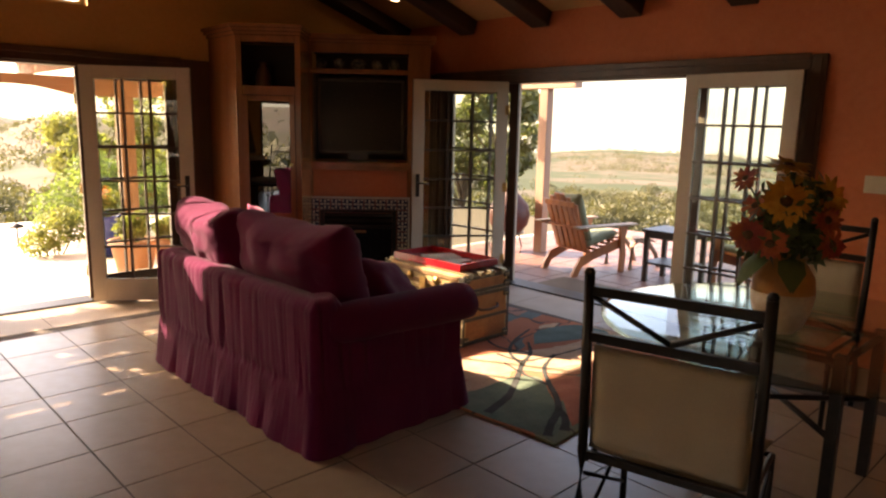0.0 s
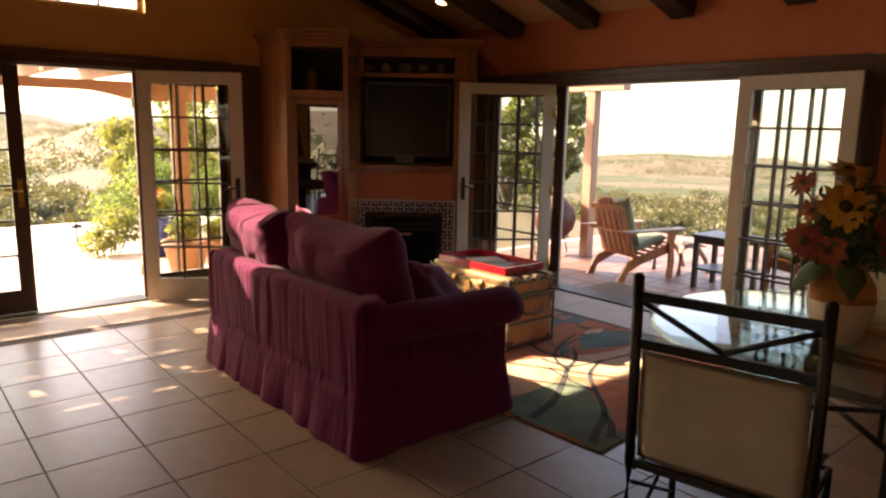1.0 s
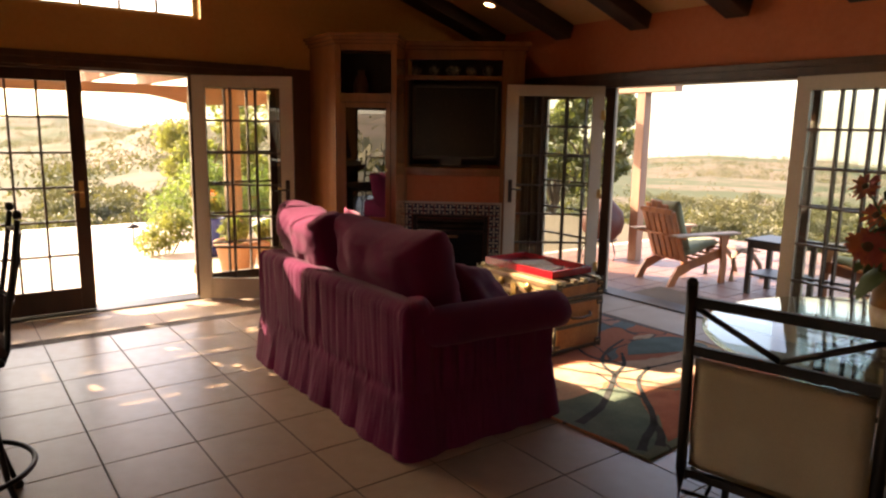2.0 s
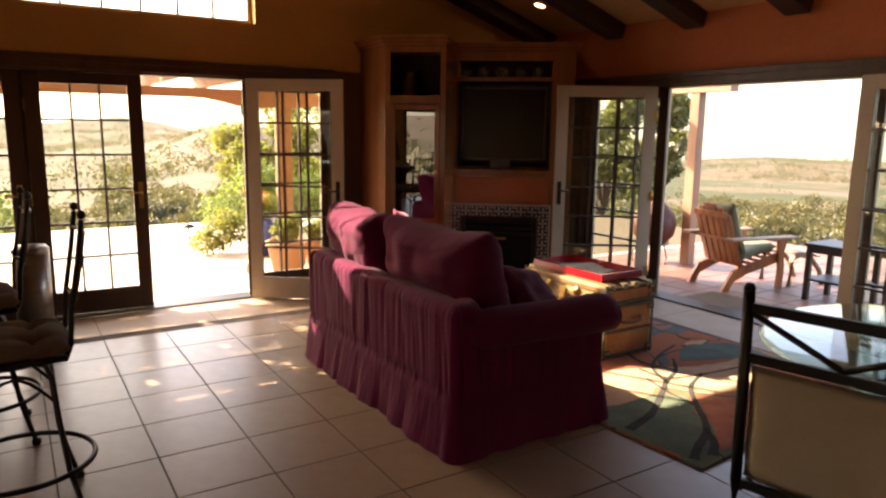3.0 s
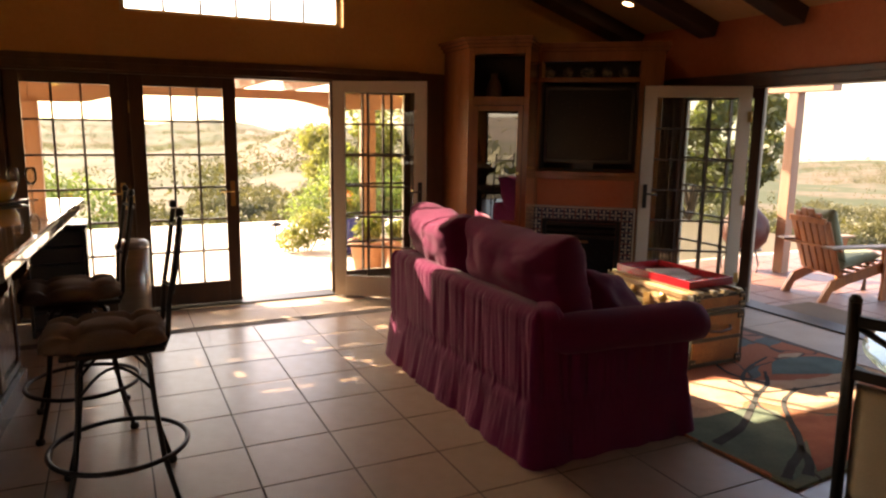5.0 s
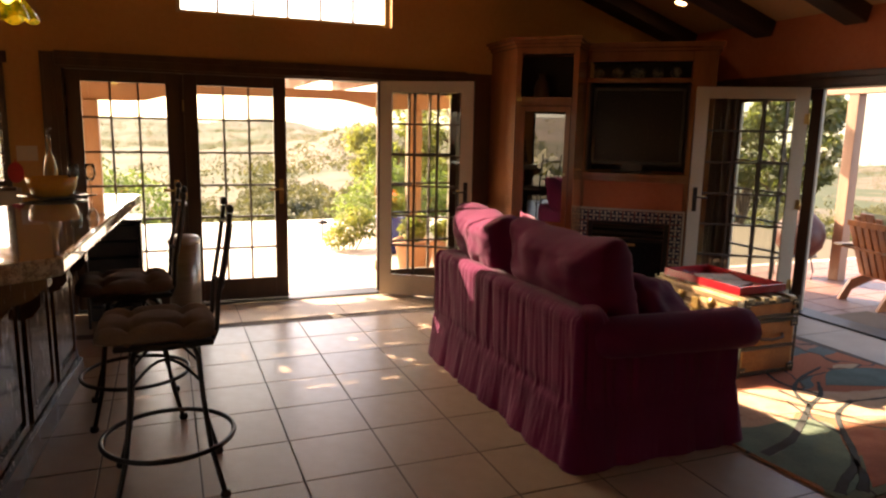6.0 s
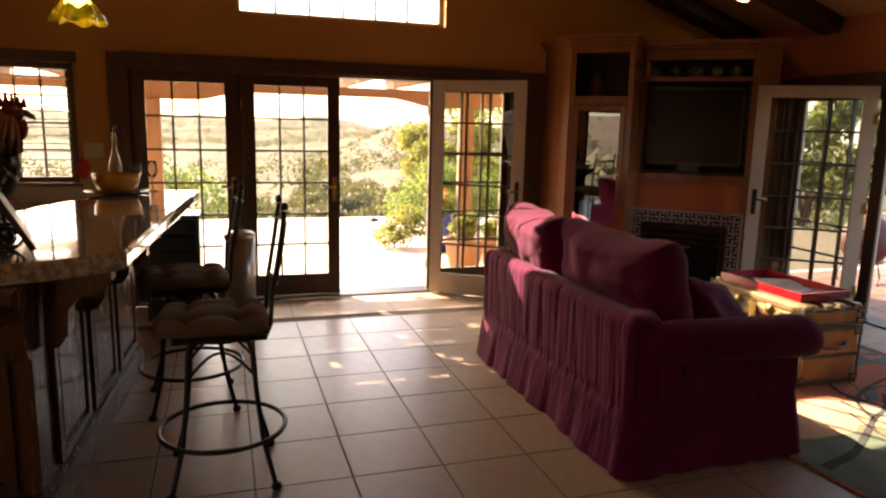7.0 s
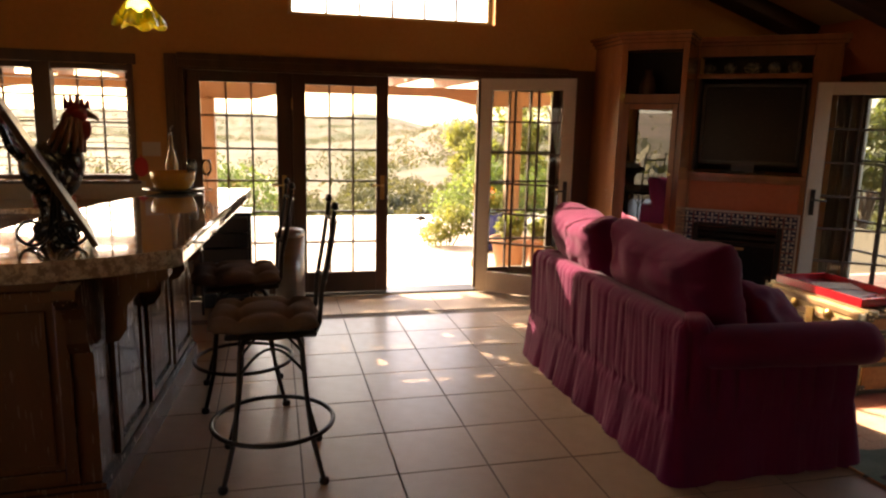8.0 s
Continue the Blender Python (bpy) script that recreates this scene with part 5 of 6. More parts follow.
for r in ((WIN[0] - 0.08, WIN[1] + 0.07, -0.025, -0.002, WIN[3], WIN[3] + 0.09), (WIN[1], WIN[1] + 0.04, -0.02, -0.002, WIN[2], WIN[3] - 0.0005), (WIN[0] - 0.08, WIN[1] + 0.07, -0.06, -0.002, WIN[2] - 0.03, WIN[2] - 0.0005)):
    part("casing", boxes(r, bevel=0.004), DOORWOOD, wf)
part("mullion", boxes((-2.93, -2.79, 0.0, 0.1, WIN[2], WIN[3])), DOORWOOD, wf)
IVORY = surface("ivory_plastic", (0.55, 0.48, 0.36), (0.5, 0.43, 0.32), 0.4, bump=0.0)
for nm, m in (("light_switch", Matrix.Translation((-2.03, YA - 0.002, 1.38))), ("light_switch", Matrix.Translation((XB - 0.002, -1.69, 1.30)) @ Matrix.Rotation(radians(-90), 4, "Z"))):
    sw = thing(nm, (0, 0, 0), "ivory double light switch plate on the wall", "light switch", group="switch plates")
    sw.matrix_basis = m
    part("plate", boxes((-0.075, 0.075, -0.006, 0, -0.06, 0.06), bevel=0.002), IVORY, sw)
    for x in (-0.035, 0.035):
        part("rocker", boxes((x - 0.016, x + 0.016, -0.011, -0.0062, -0.033, 0.033), bevel=0.002), IVORY, sw)
# black drawer cart and steel bin by the doors
cart = thing("drawer_cart", (-1.62, 2.98, 0), "low black wire drawer cart beside the doors", "cart")
for x in (0, 0.4):
    for y in (0, 0.36):
        part("post", boxes((x, x + 0.02, y, y + 0.02, 0, 0.85)), BLACK_IRON, cart)
part("top", boxes((-0.01, 0.43, -0.01, 0.39, 0.851, 0.878), bevel=0.006), BLACKPL, cart)
part("back_panel", boxes((0.0205, 0.3995, 0.372, 0.379, 0.05, 0.85)), BLACKPL, cart)
for x in (0.002, 0.412):
    part("side_panel", boxes((x, x + 0.006, 0.021, 0.359, 0.05, 0.85)), BLACKPL, cart)
for k in range(6):
    part("drawer", boxes((0.022, 0.398, -0.008, 0.37, 0.06 + 0.131 * k, 0.18 + 0.131 * k), bevel=0.012), BLACKPL, cart)
bowlf = thing("flower_pot", (-1.38, 3.17, 0.8785), "small pot of red and orange flowers on the cart", "potted plant")
bm = bmesh.new()
lathe(bm, [(0, 0), (0.05, 0), (0.07, 0.06), (0.06, 0.06), (0, 0.05)], 14)
part("pot", bm, BLACKPL, bowlf)
bm = bmesh.new()
for k in range(40):
    c = Vector((random.gauss(0, 0.05), random.gauss(0, 0.05), 0.09 + random.random() * 0.08))
    geo = bmesh.ops.create_icosphere(bm, subdivisions=1, radius=0.016 + 0.01 * random.random(), matrix=Matrix.Translation(c))
part("blooms", bm, surface("red_orange_petals", (0.6, 0.06, 0.02), (0.6, 0.25, 0.03), 0.7, scale=20, mix=0.9), bowlf)
bin_ = thing("waste_bin", (-0.88, 3.04, 0), "brushed steel pedal waste bin", "waste bin")
bm = bmesh.new()
lathe(bm, [(0, 0.03), (0.125, 0.03), (0.128, 0.665), (0, 0.665)], 28)
part("body", bm, STEEL, bin_)
bm = bmesh.new()
lathe(bm, [(0, 0.0), (0.13, 0.0), (0.13, 0.0295), (0, 0.0295)], 28)
part("base_ring", bm, BLACKPL, bin_)
bm = bmesh.new()
lathe(bm, [(0.13, 0.6655), (0.132, 0.70), (0.11, 0.725), (0, 0.735)], 28)
part("lid", bm, STEEL, bin_)
part("pedal", boxes((-0.03, 0.03, -0.18, -0.12, 0.01, 0.022), bevel=0.004), BLACKPL, bin_)

# ---- dining set ----
TABLE = (2.42, -1.95)
table = thing("dining_table", (*TABLE, 0), "round clear glass dining table on a black iron base", "dining table")
TGLASS = pane_glass("table_glass", (0.80, 0.88, 0.84))
bm = bmesh.new()
lathe(bm, [(0.86, 0.738), (0.90, 0.742), (0.90, 0.746), (0.87, 0.752), (0.0, 0.752)], 72)
part("tabletop", bm, TGLASS, table, "thick clear glass top with a slanted rim")
for k in range(4):
    a = radians(45 + 90 * k)
    c, d = math.cos(a), math.sin(a)
    bm = bmesh.new()
    box(bm, 0.40 * c - 0.024, 0.40 * c + 0.024, 0.40 * d - 0.024, 0.40 * d + 0.024, 0.0, 0.737, bevel=0.004)
    part("leg", bm, BLACK_IRON, table)
bm = bmesh.new()
tube(bm, [(-0.275, -0.275, 0.36), (0.275, 0.275, 0.36)], 0.014)
part("cross_bar", bm, BLACK_IRON, table)
bm = bmesh.new()
tube(bm, [(-0.275, 0.275, 0.39), (0.275, -0.275, 0.39)], 0.014)
part("cross_bar", bm, BLACK_IRON, table)
for k in range(4):
    a = radians(45 + 90 * k)
    p, q = Vector((math.cos(a), math.sin(a), 0)) * 0.40, Vector((-math.sin(a), math.cos(a), 0)) * 0.40
    bm = bmesh.new()
    tube(bm, [(p.x, p.y, 0.70), (q.x, q.y, 0.70)], 0.016)
    part("top_rail", bm, BLACK_IRON, table)


def dining_chair(at, turn):
    """Faces local +x; the back stands at x = 0."""
    ch = thing("dining_chair", at, "black iron dining chair with cream upholstered seat and back", "chair", group="dining chairs", turn=turn)
    w = 0.295
    for y in (-w, w):
        b = bmesh.new()
        tube(b, [(-0.03, y, 0.0), (-0.01, y, 0.25), (0.0, y, 0.46), (-0.015, y, 0.8), (-0.03, y, 1.14)], 0.019, n=10)
        lathe(b, [(0, 1.135), (0.019, 1.14), (0.019, 1.15), (0.012, 1.162), (0, 1.165)], 10, (-0.03, y, 0))
        part("back_post", b, BLACK_IRON, ch)
        b = bmesh.new()
        tube(b, [(0.46, y * 0.95, 0.0), (0.45, y * 0.95, 0.44)], 0.015)
        part("front_leg", b, BLACK_IRON, ch)
    for z0, z1, x in ((1.065, 1.10, -0.028), (0.895, 0.93, -0.020), (0.44, 0.47, 0.0)):
        b = bmesh.new()
        box(b, x - 0.013, x + 0.013, -w + 0.016, w - 0.016, z0, z1, bevel=0.004)
        part("back_rail", b, BLACK_IRON, ch)
    for s in (-1, 1):
        b = bmesh.new()
        tube(b, [(-0.024, s * (w - 0.02), 1.06), (-0.022, 0.0, 0.935)], 0.011)
        part("cross_bar", b, BLACK_IRON, ch)
    b = bmesh.new()
    pillow(b, 0.40, 2 * w - 0.05, 0.055, Matrix.Translation((-0.008, 0, 0.685)) @ Matrix.Rotation(radians(-92), 4, "Y"), 14, 0.12, 0.004)
    part("back_pad", b, CREAM_CLOTH, ch, "cream upholstered back pad")
    b = bmesh.new()
    pillow(b, 0.46, 2 * w - 0.03, 0.085, Matrix.Translation((0.24, 0, 0.485)), 14, 0.25, 0.006)
    part("seat", b, CREAM_CLOTH, ch, "cream upholstered seat")
    b = bmesh.new()
    for y in (-w * 0.95, w * 0.95):
        tube(b, [(0.0, y, 0.435), (0.45, y, 0.435)], 0.011)
        tube(b, [(-0.02, y, 0.14), (0.455, y, 0.38)], 0.008)
        tube(b, [(-0.005, y, 0.38), (0.458, y, 0.14)], 0.008)
    tube(b, [(0.45, -w * 0.95, 0.435), (0.45, w * 0.95, 0.435)], 0.011)
    part("seat_frame", b, BLACK_IRON, ch)
    return ch


chair = dining_chair((1.14, -1.99, 0), 12)
copy_thing(chair, pose(3.60, -1.62, 0, 0, 0, 180))
copy_thing(chair, pose(2.30, -3.12, 0, 0, 0, 88))

# vase of sunflowers
vase = thing("flower_vase", (2.25, -1.93, 0.7525), "tan and cream ceramic urn holding sunflowers and red daisies", "vase")
bm = bmesh.new()
lathe(bm, [(0, 0), (0.075, 0), (0.10, 0.03), (0.135, 0.12), (0.145, 0.20)], 28)
part("lower_body", bm, surface("cream_glaze", (0.50, 0.40, 0.28), (0.4, 0.3, 0.2), 0.35, scale=5), vase, "cream lower half of the urn")
bm = bmesh.new()
lathe(bm, [(0.145, 0.2003), (0.135, 0.27), (0.105, 0.32), (0.085, 0.35), (0.10, 0.37), (0.09, 0.37), (0.075, 0.35), (0.0, 0.33)], 28)
part("upper_body", bm, surface("amber_clay", (0.45, 0.21, 0.06), (0.36, 0.15, 0.04), 0.35, scale=5), vase, "amber glazed upper half")
PETAL = surface("sunflower_petals", (0.56, 0.30, 0.035), (0.42, 0.17, 0.012), 0.6, scale=9, fine=50, mix=0.8)
PETAL_R = surface("red_petals", (0.22, 0.022, 0.016), (0.34, 0.075, 0.014), 0.6, scale=9, fine=50, mix=0.8)
DISC = surface("flower_disc", (0.10, 0.045, 0.015), (0.05, 0.025, 0.01), 0.9, scale=60, fine=150, bump=0.5)
STEM = surface("flower_stem", (0.06, 0.09, 0.02), (0.04, 0.06, 0.015), 0.6)
blooms = [((-0.03, 0.02, 0.86), 0.115, 1, (-0.1, -0.3, 0.9)), ((-0.13, -0.02, 0.70), 0.125, 1, (-0.75, -0.45, 0.4)), ((0.12, -0.12, 0.72), 0.12, 1, (-0.3, -0.8, 0.35)), ((-0.12, 0.18, 0.79), 0.07, 0, (-0.8, 0.1, 0.5)),
          ((-0.17, 0.12, 0.53), 0.10, 2, (-0.8, -0.2, 0.1)), ((-0.16, 0.02, 0.50), 0.09, 2, (-0.9, -0.3, 0.0)), ((0.05, -0.18, 0.50), 0.09, 0, (-0.4, -0.8, 0.1)), ((-0.05, 0.15, 0.66), 0.08, 0, (-0.7, 0.2, 0.4)),
          ((0.10, 0.05, 0.83), 0.10, 1, (0.3, -0.2, 0.8)), ((0.17, -0.05, 0.62), 0.10, 1, (0.4, -0.7, 0.4)), ((-0.02, -0.17, 0.62), 0.085, 0, (-0.5, -0.8, 0.2)), ((0.02, 0.0, 0.75), 0.10, 1, (-0.6, -0.6, 0.6))]
for c, r, kind, face in blooms:
    r *= 0.88
    c, m = Vector((c[0], c[1], c[2] - 0.06)), Vector(face).normalized().to_track_quat("Z", "Y").to_matrix().to_4x4()
    b = bmesh.new()
    tube(b, [(c.x * 0.15, c.y * 0.15, 0.33), (c.x * 0.5, c.y * 0.5, 0.33 + (c.z - 0.33) * 0.55), c - Vector(face).normalized() * 0.02], 0.005, n=5)
    st = part("stem", b, STEM, vase)
    b = bmesh.new()
    for layer in range(2):
        for k in range(16):
            a = 2 * math.pi * (k + 0.5 * layer) / 16 + random.uniform(-0.08, 0.08)
            length, wd, up = r * random.uniform(0.75, 1.2), r * 0.13, random.uniform(-0.3, 0.5) - 0.2 * layer
            d, sd = Vector((math.cos(a), math.sin(a), 0)), Vector((-math.sin(a), math.cos(a), 0))
            pts = [(0.28, 0.6, 0.0), (0.6, 1.0, up * 0.3), (0.85, 0.75, up * 0.42), (1.0, 0.0, up * 0.35)]
            L, R = [], []
            for f, w2, z in pts:
                p = d * length * f + Vector((0, 0, z * r - 0.004 * layer))
                L.append(b.verts.new(Matrix.Translation(c) @ m @ (p + sd * wd * w2)))
                R.append(b.verts.new(Matrix.Translation(c) @ m @ (p - sd * wd * w2 - Vector((0, 0, 0.001)))))
            for i in range(3):
                b.faces.new((L[i], L[i + 1], R[i + 1], R[i]))
    fl = part("petals", b, PETAL if kind == 1 else PETAL_R, st, "yellow sunflower petals" if kind == 1 else "red daisy petals")
    b = bmesh.new()
    bmesh.ops.create_uvsphere(b, u_segments=14, v_segments=8, radius=r * 0.25, matrix=Matrix.Translation(c) @ m @ Matrix.Diagonal((1, 1, 0.4, 1)))
    part("disc", b, DISC, st)


def leaf_mesh(blobs, count, size, seed, flat=0.0):
    """Many small folded leaves scattered in rounded clumps, as arrays."""
    rng = np.random.default_rng(seed)
    blobs = np.array(blobs, float)
    vol = blobs[:, 3] ** 2
    pick = rng.choice(len(blobs), count, p=vol / vol.sum())
    d = rng.normal(size=(count, 3))
    d /= np.linalg.norm(d, axis=1)[:, None]
    rad = blobs[pick, 3] * rng.uniform(0.35, 1.0, count) ** 0.5 * (1 + 0.25 * np.sin(d[:, 0] * 5 + pick) * np.cos(d[:, 1] * 6))
    c = blobs[pick, :3] + d * rad[:, None] * np.array([1, 1, 0.8])
    u = rng.normal(size=(count, 3))
    u[:, 2] *= 1 - flat
    u /= np.linalg.norm(u, axis=1)[:, None]
    w = np.cross(u, rng.normal(size=(count, 3)))
    w /= np.linalg.norm(w, axis=1)[:, None]
    s = size * rng.uniform(0.6, 1.3, count)[:, None]
    v = np.stack([c - u * s, c + w * s * 0.45, c + u * s, c - w * s * 0.45], 1).reshape(-1, 3)
    f = np.arange(count * 4).reshape(-1, 4)
    me = bpy.data.meshes.new("leaves")
    me.from_pydata(v.tolist(), [], f.tolist())
    return me


def leaves(name, blobs, count, size, seed, material, parent, label="", flat=0.0):
    me = leaf_mesh(blobs, count, size, seed, flat)
    me.materials.append(material)
    ob = new(name, me)
    ob.parent = parent
    return tagged(ob, label)


leaves("foliage", [(0, 0, 0.50, 0.15), (-0.08, 0.08, 0.42, 0.10), (0.08, -0.08, 0.42, 0.11), (0, -0.02, 0.64, 0.15), (0.02, 0.02, 0.56, 0.18)], 520, 0.04, 5, STEM, vase, "green leaves between the flowers")
b = bmesh.new()
for k, (a, l) in enumerate(((150, 0.16), (130, 0.13), (210, 0.12))):
    d = Vector((math.cos(radians(a)), math.sin(radians(a)), 0))
    sd = Vector((-d.y, d.x, 0))
    rows = [[b.verts.new(d * (0.09 + l * f) + sd * wv * s + Vector((0, 0, 0.38 + 0.02 * f - 0.16 * f * f - 0.01 * abs(s)))) for s in (-1, 0, 1)] for f, wv in ((0, 0.01), (0.3, 0.055), (0.65, 0.06), (1.0, 0.005))]
    for r1, r2 in zip(rows, rows[1:]):
        for i in range(2):
            b.faces.new((r1[i], r1[i + 1], r2[i + 1], r2[i])).smooth = True
part("large_leaves", b, STEM, vase, "broad green leaves drooping over the rim")
vase.scale = (0.94, 0.94, 0.94)


# ---- outdoors: pergola and patio by wall A ----
perg = thing("pergola", (0, 0, 0), "stained timber pergola over the patio doors", "pergola")
PY, PZ = 5.62, 1.90
for x in (-4.6, -1.74, 2.05):
    bm = boxes((x - 0.085, x + 0.085, PY - 0.085, PY + 0.085, -0.02, PZ - 0.02), bevel=0.01)
    box(bm, x - 0.12, x + 0.12, PY - 0.12, PY + 0.12, -0.02, 0.12, bevel=0.01)
    part("post", bm, POST, perg)
for xa, xb in ((-4.6, -1.74), (-1.74, 2.05), (2.05, 2.75)):
    # beam with hollowed-out underside between its haunches
    bm = bmesh.new()
    n = 20
    lo, hi = [], []
    for k in range(n + 1):
        f = k / n
        x = xa + (xb - xa) * f + (0.002 if k == 0 else 0)
        if xb - xa > 1:
            e = min(f, 1 - f) * (xb - xa)
            z = PZ - 0.02 + 0.10 * min(1, max(0, (e - 0.55) / 0.45)) ** 0.7
        else:
            z = PZ - 0.02 + 0.12 * f ** 3
        lo.append([bm.verts.new((x, PY + s * 0.055, z)) for s in (-1, 1)])
        hi.append([bm.verts.new((x, PY + s * 0.055, PZ + 0.19)) for s in (-1, 1)])
    for k in range(n):
        bm.faces.new((lo[k][0], lo[k + 1][0], lo[k + 1][1], lo[k][1]))
        bm.faces.new((hi[k][0], hi[k][1], hi[k + 1][1], hi[k + 1][0]))
        for s in (0, 1):
            bm.faces.new((lo[k][s], hi[k][s], hi[k + 1][s], lo[k + 1][s]))
    bm.faces.new((lo[0][0], lo[0][1], hi[0][1], hi[0][0]))
    bm.faces.new((lo[-1][0], hi[-1][0], hi[-1][1], lo[-1][1]))
    part("beam", bm, PERGOLA, perg)
for k in range(12):
    x = -4.5 + 0.62 * k
    bm = boxes((x - 0.03, x + 0.03, A1 + 0.002, PY + 0.42, PZ + 0.1905, PZ + 0.33), bevel=0.006)
    part("rafter", bm, PERGOLA, perg)
rng = random.Random(4)
y = A1 + 0.03
while y < PY + 0.38:
    wd = rng.uniform(0.085, 0.15)
    x = -4.7
    while x < 2.5:
        ln = rng.uniform(0.5, 1.3)
        x2 = min(x + ln, 2.5)
        part("lath", boxes((x, x2, y, y + wd, PZ + 0.331, PZ + 0.345)), PERGOLA, perg)
        x = x2 + (rng.uniform(0.05, 0.13) if rng.random() < 0.55 else 0.004)
    y += wd + (rng.uniform(0.012, 0.05) if rng.random() < 0.6 else 0.004)

EDGE = 9.45


def paving(name, x0, x1, y0, y1, step, material, label):
    base = thing(name, (0, 0, 0), label, "paving", kind="structure")
    part("bed", boxes((x0, x1, y0, y1, -0.2, -0.030)), GROUT, base)
    bm = bmesh.new()
    g = 0.006
    box(bm, g, step - g, g, step - g, -0.028, -0.018, bevel=0.003)
    me = mesh_of("paver", bm, material)
    for i in range(int((x1 - x0) / step + 0.01)):
        for j in range(int((y1 - y0) / step + 0.01)):
            o = new("paver", me)
            o.parent, o.location = base, (x0 + i * step, y0 + j * step, 0)
    return base


paving("patio", -5.4, 4.6, A1 + 0.01, 9.33, 0.94, CONCRETE, "pale concrete paving slabs by the doors")
paving("pavement", B1 + 0.01, 9.07, -3.6, 3.6, 0.4, PAVER, "terracotta paver terrace")
solid("threshold_step", boxes((B1 + 0.002, 9.1, 3.61, 3.685, -0.2, -0.02)), CONCRETE, "concrete edge of the terrace", "kerb", kind="structure")

# ground: terrace, wooded slope, valley and far hills in one sheet


def along(rows, d):
    """The value at distance d in rows of (distance, value), even in the distance's logarithm."""
    u = math.log(max(d, rows[0][0]))
    for (d0, v0), (d1, v1) in zip(rows, rows[1:]):
        if d <= d1:
            f = (u - math.log(d0)) / (math.log(d1) - math.log(d0))
            f = f * f * (3 - 2 * f)
            return v0 + (v1 - v0) * f
    return rows[-1][1]


# how steeply the land lies below eye level (degrees) at each distance, by compass sector:
# open valley, near hill, its far shoulder, wide eastern valley, slope behind the house
VALLEY = [(12, -9.5), (25, -10.0), (60, -8.6), (110, -6.9), (200, -5.5), (400, -3.9), (700, -2.7), (1100, -2.2), (1700, -1.7), (2600, -0.5), (3600, 0.35), (5200, -0.3)]
HILL = [(12, -10.0), (25, -10.6), (60, -9.8), (110, -8.0), (200, -5.6), (330, -3.4), (480, -1.4), (620, -0.15), (900, -0.9), (2600, -0.6), (5200, -0.6)]
SHOULDER = [(12, -10.0), (25, -11.0), (60, -10.0), (110, -8.4), (200, -6.0), (400, -3.0), (700, -1.0), (1100, -1.2), (5200, -1.2)]
EAST = [(12, -11.0), (25, -13.0), (60, -12.0), (120, -10.0), (250, -7.4), (450, -5.4), (800, -4.2), (1300, -3.5), (1800, -2.7), (2400, -1.95), (5200, -2.4)]
BEHIND = [(12, -9.0), (25, -7.6), (50, -6.6), (90, -5.0), (160, -3.0), (300, -0.4), (430, 0.9), (5200, 0.2)]
SECTORS = [(-180, BEHIND), (-100, BEHIND), (-60, VALLEY), (7, VALLEY), (15, HILL), (24, HILL), (36, SHOULDER), (50, EAST), (100, EAST), (150, BEHIND), (180, BEHIND)]


def land(x, y):
    dx = max(-14 - x, 0, x - 9.6)
    dy = max(-14 - y, 0, y - EDGE)
    d = math.hypot(dx, dy)
    if d <= 0:
        return -0.045
    r, az = math.hypot(x + 1, y + 3), math.degrees(math.atan2(x + 1, y + 3))
    deg = 0.0
    for (a0, p0), (a1, p1) in zip(SECTORS, SECTORS[1:]):
        if a0 <= az <= a1:
            f = (az - a0) / (a1 - a0)
            f = f * f * (3 - 2 * f)
            deg = along(p0, r) * (1 - f) + along(p1, r) * f
            break
    rough = min(1.0, r / 250)
    deg += rough * (0.34 * noise.noise(Vector((x / 420, y / 420, 0.3))) + 0.24 * noise.noise(Vector((x / 120, y / 120, 2.3))) * min(1.0, 600 / r))
    if r > 1200:
        deg += 0.32 * noise.noise(Vector((az / 5.5, 4.4, 1.0))) + 0.12 * noise.noise(Vector((az / 1.7, 1.4, 6.0)))
    far = 1.65 + r * math.tan(radians(deg))
    f = min(1.0, d / 12)
    f = f * f * (3 - 2 * f)
    return (-0.045 - 0.34 * min(d, 12)) * (1 - f) + far * f


def meadow_material():
    m = surface("dry_hill_grass", (0.112, 0.088, 0.058), (0.084, 0.066, 0.044), 0.95, scale=0.012, fine=0.25, bump=0, spec=0.1)
    nt, b = m.node_tree, m.node_tree.nodes["Principled BSDF"]
    old = b.inputs["Base Color"].links[0].from_socket
    co = nt.nodes.new("ShaderNodeTexCoord")
    n = nt.nodes.new("ShaderNodeTexNoise")
    n.inputs["Scale"].default_value, n.inputs["Detail"].default_value, n.inputs["Roughness"].default_value = 0.0042, 9, 0.72
    nt.links.new(co.outputs["Object"], n.inputs[0])
    r = nt.nodes.new("ShaderNodeMapRange")
    r.inputs[1].default_value, r.inputs[2].default_value = 0.48, 0.56
    nt.links.new(n.outputs[0], r.inputs[0])
    mx = nt.nodes.new("ShaderNodeMix")
    mx.data_type = "RGBA"
    nt.links.new(r.outputs[0], mx.inputs[0])
    nt.links.new(old, mx.inputs[6])
    mx.inputs[7].default_value = (0.042, 0.048, 0.022, 1)
    nt.links.new(mx.outputs[2], b.inputs["Base Color"])
    return m


steps = [0.0]
while steps[-1] < 4600:
    steps.append(steps[-1] + max(0.7, steps[-1] * 0.045))
axis = [-s for s in reversed(steps[1:])] + steps
gx, gy = [-2 + s for s in axis], [0 + s for s in axis]
verts = [(x, y, land(x, y)) for y in gy for x in gx]
nx = len(gx)
faces = [(j * nx + i, j * nx + i + 1, (j + 1) * nx + i + 1, (j + 1) * nx + i) for j in range(len(gy) - 1) for i in range(nx - 1)]
me = bpy.data.meshes.new("ground")
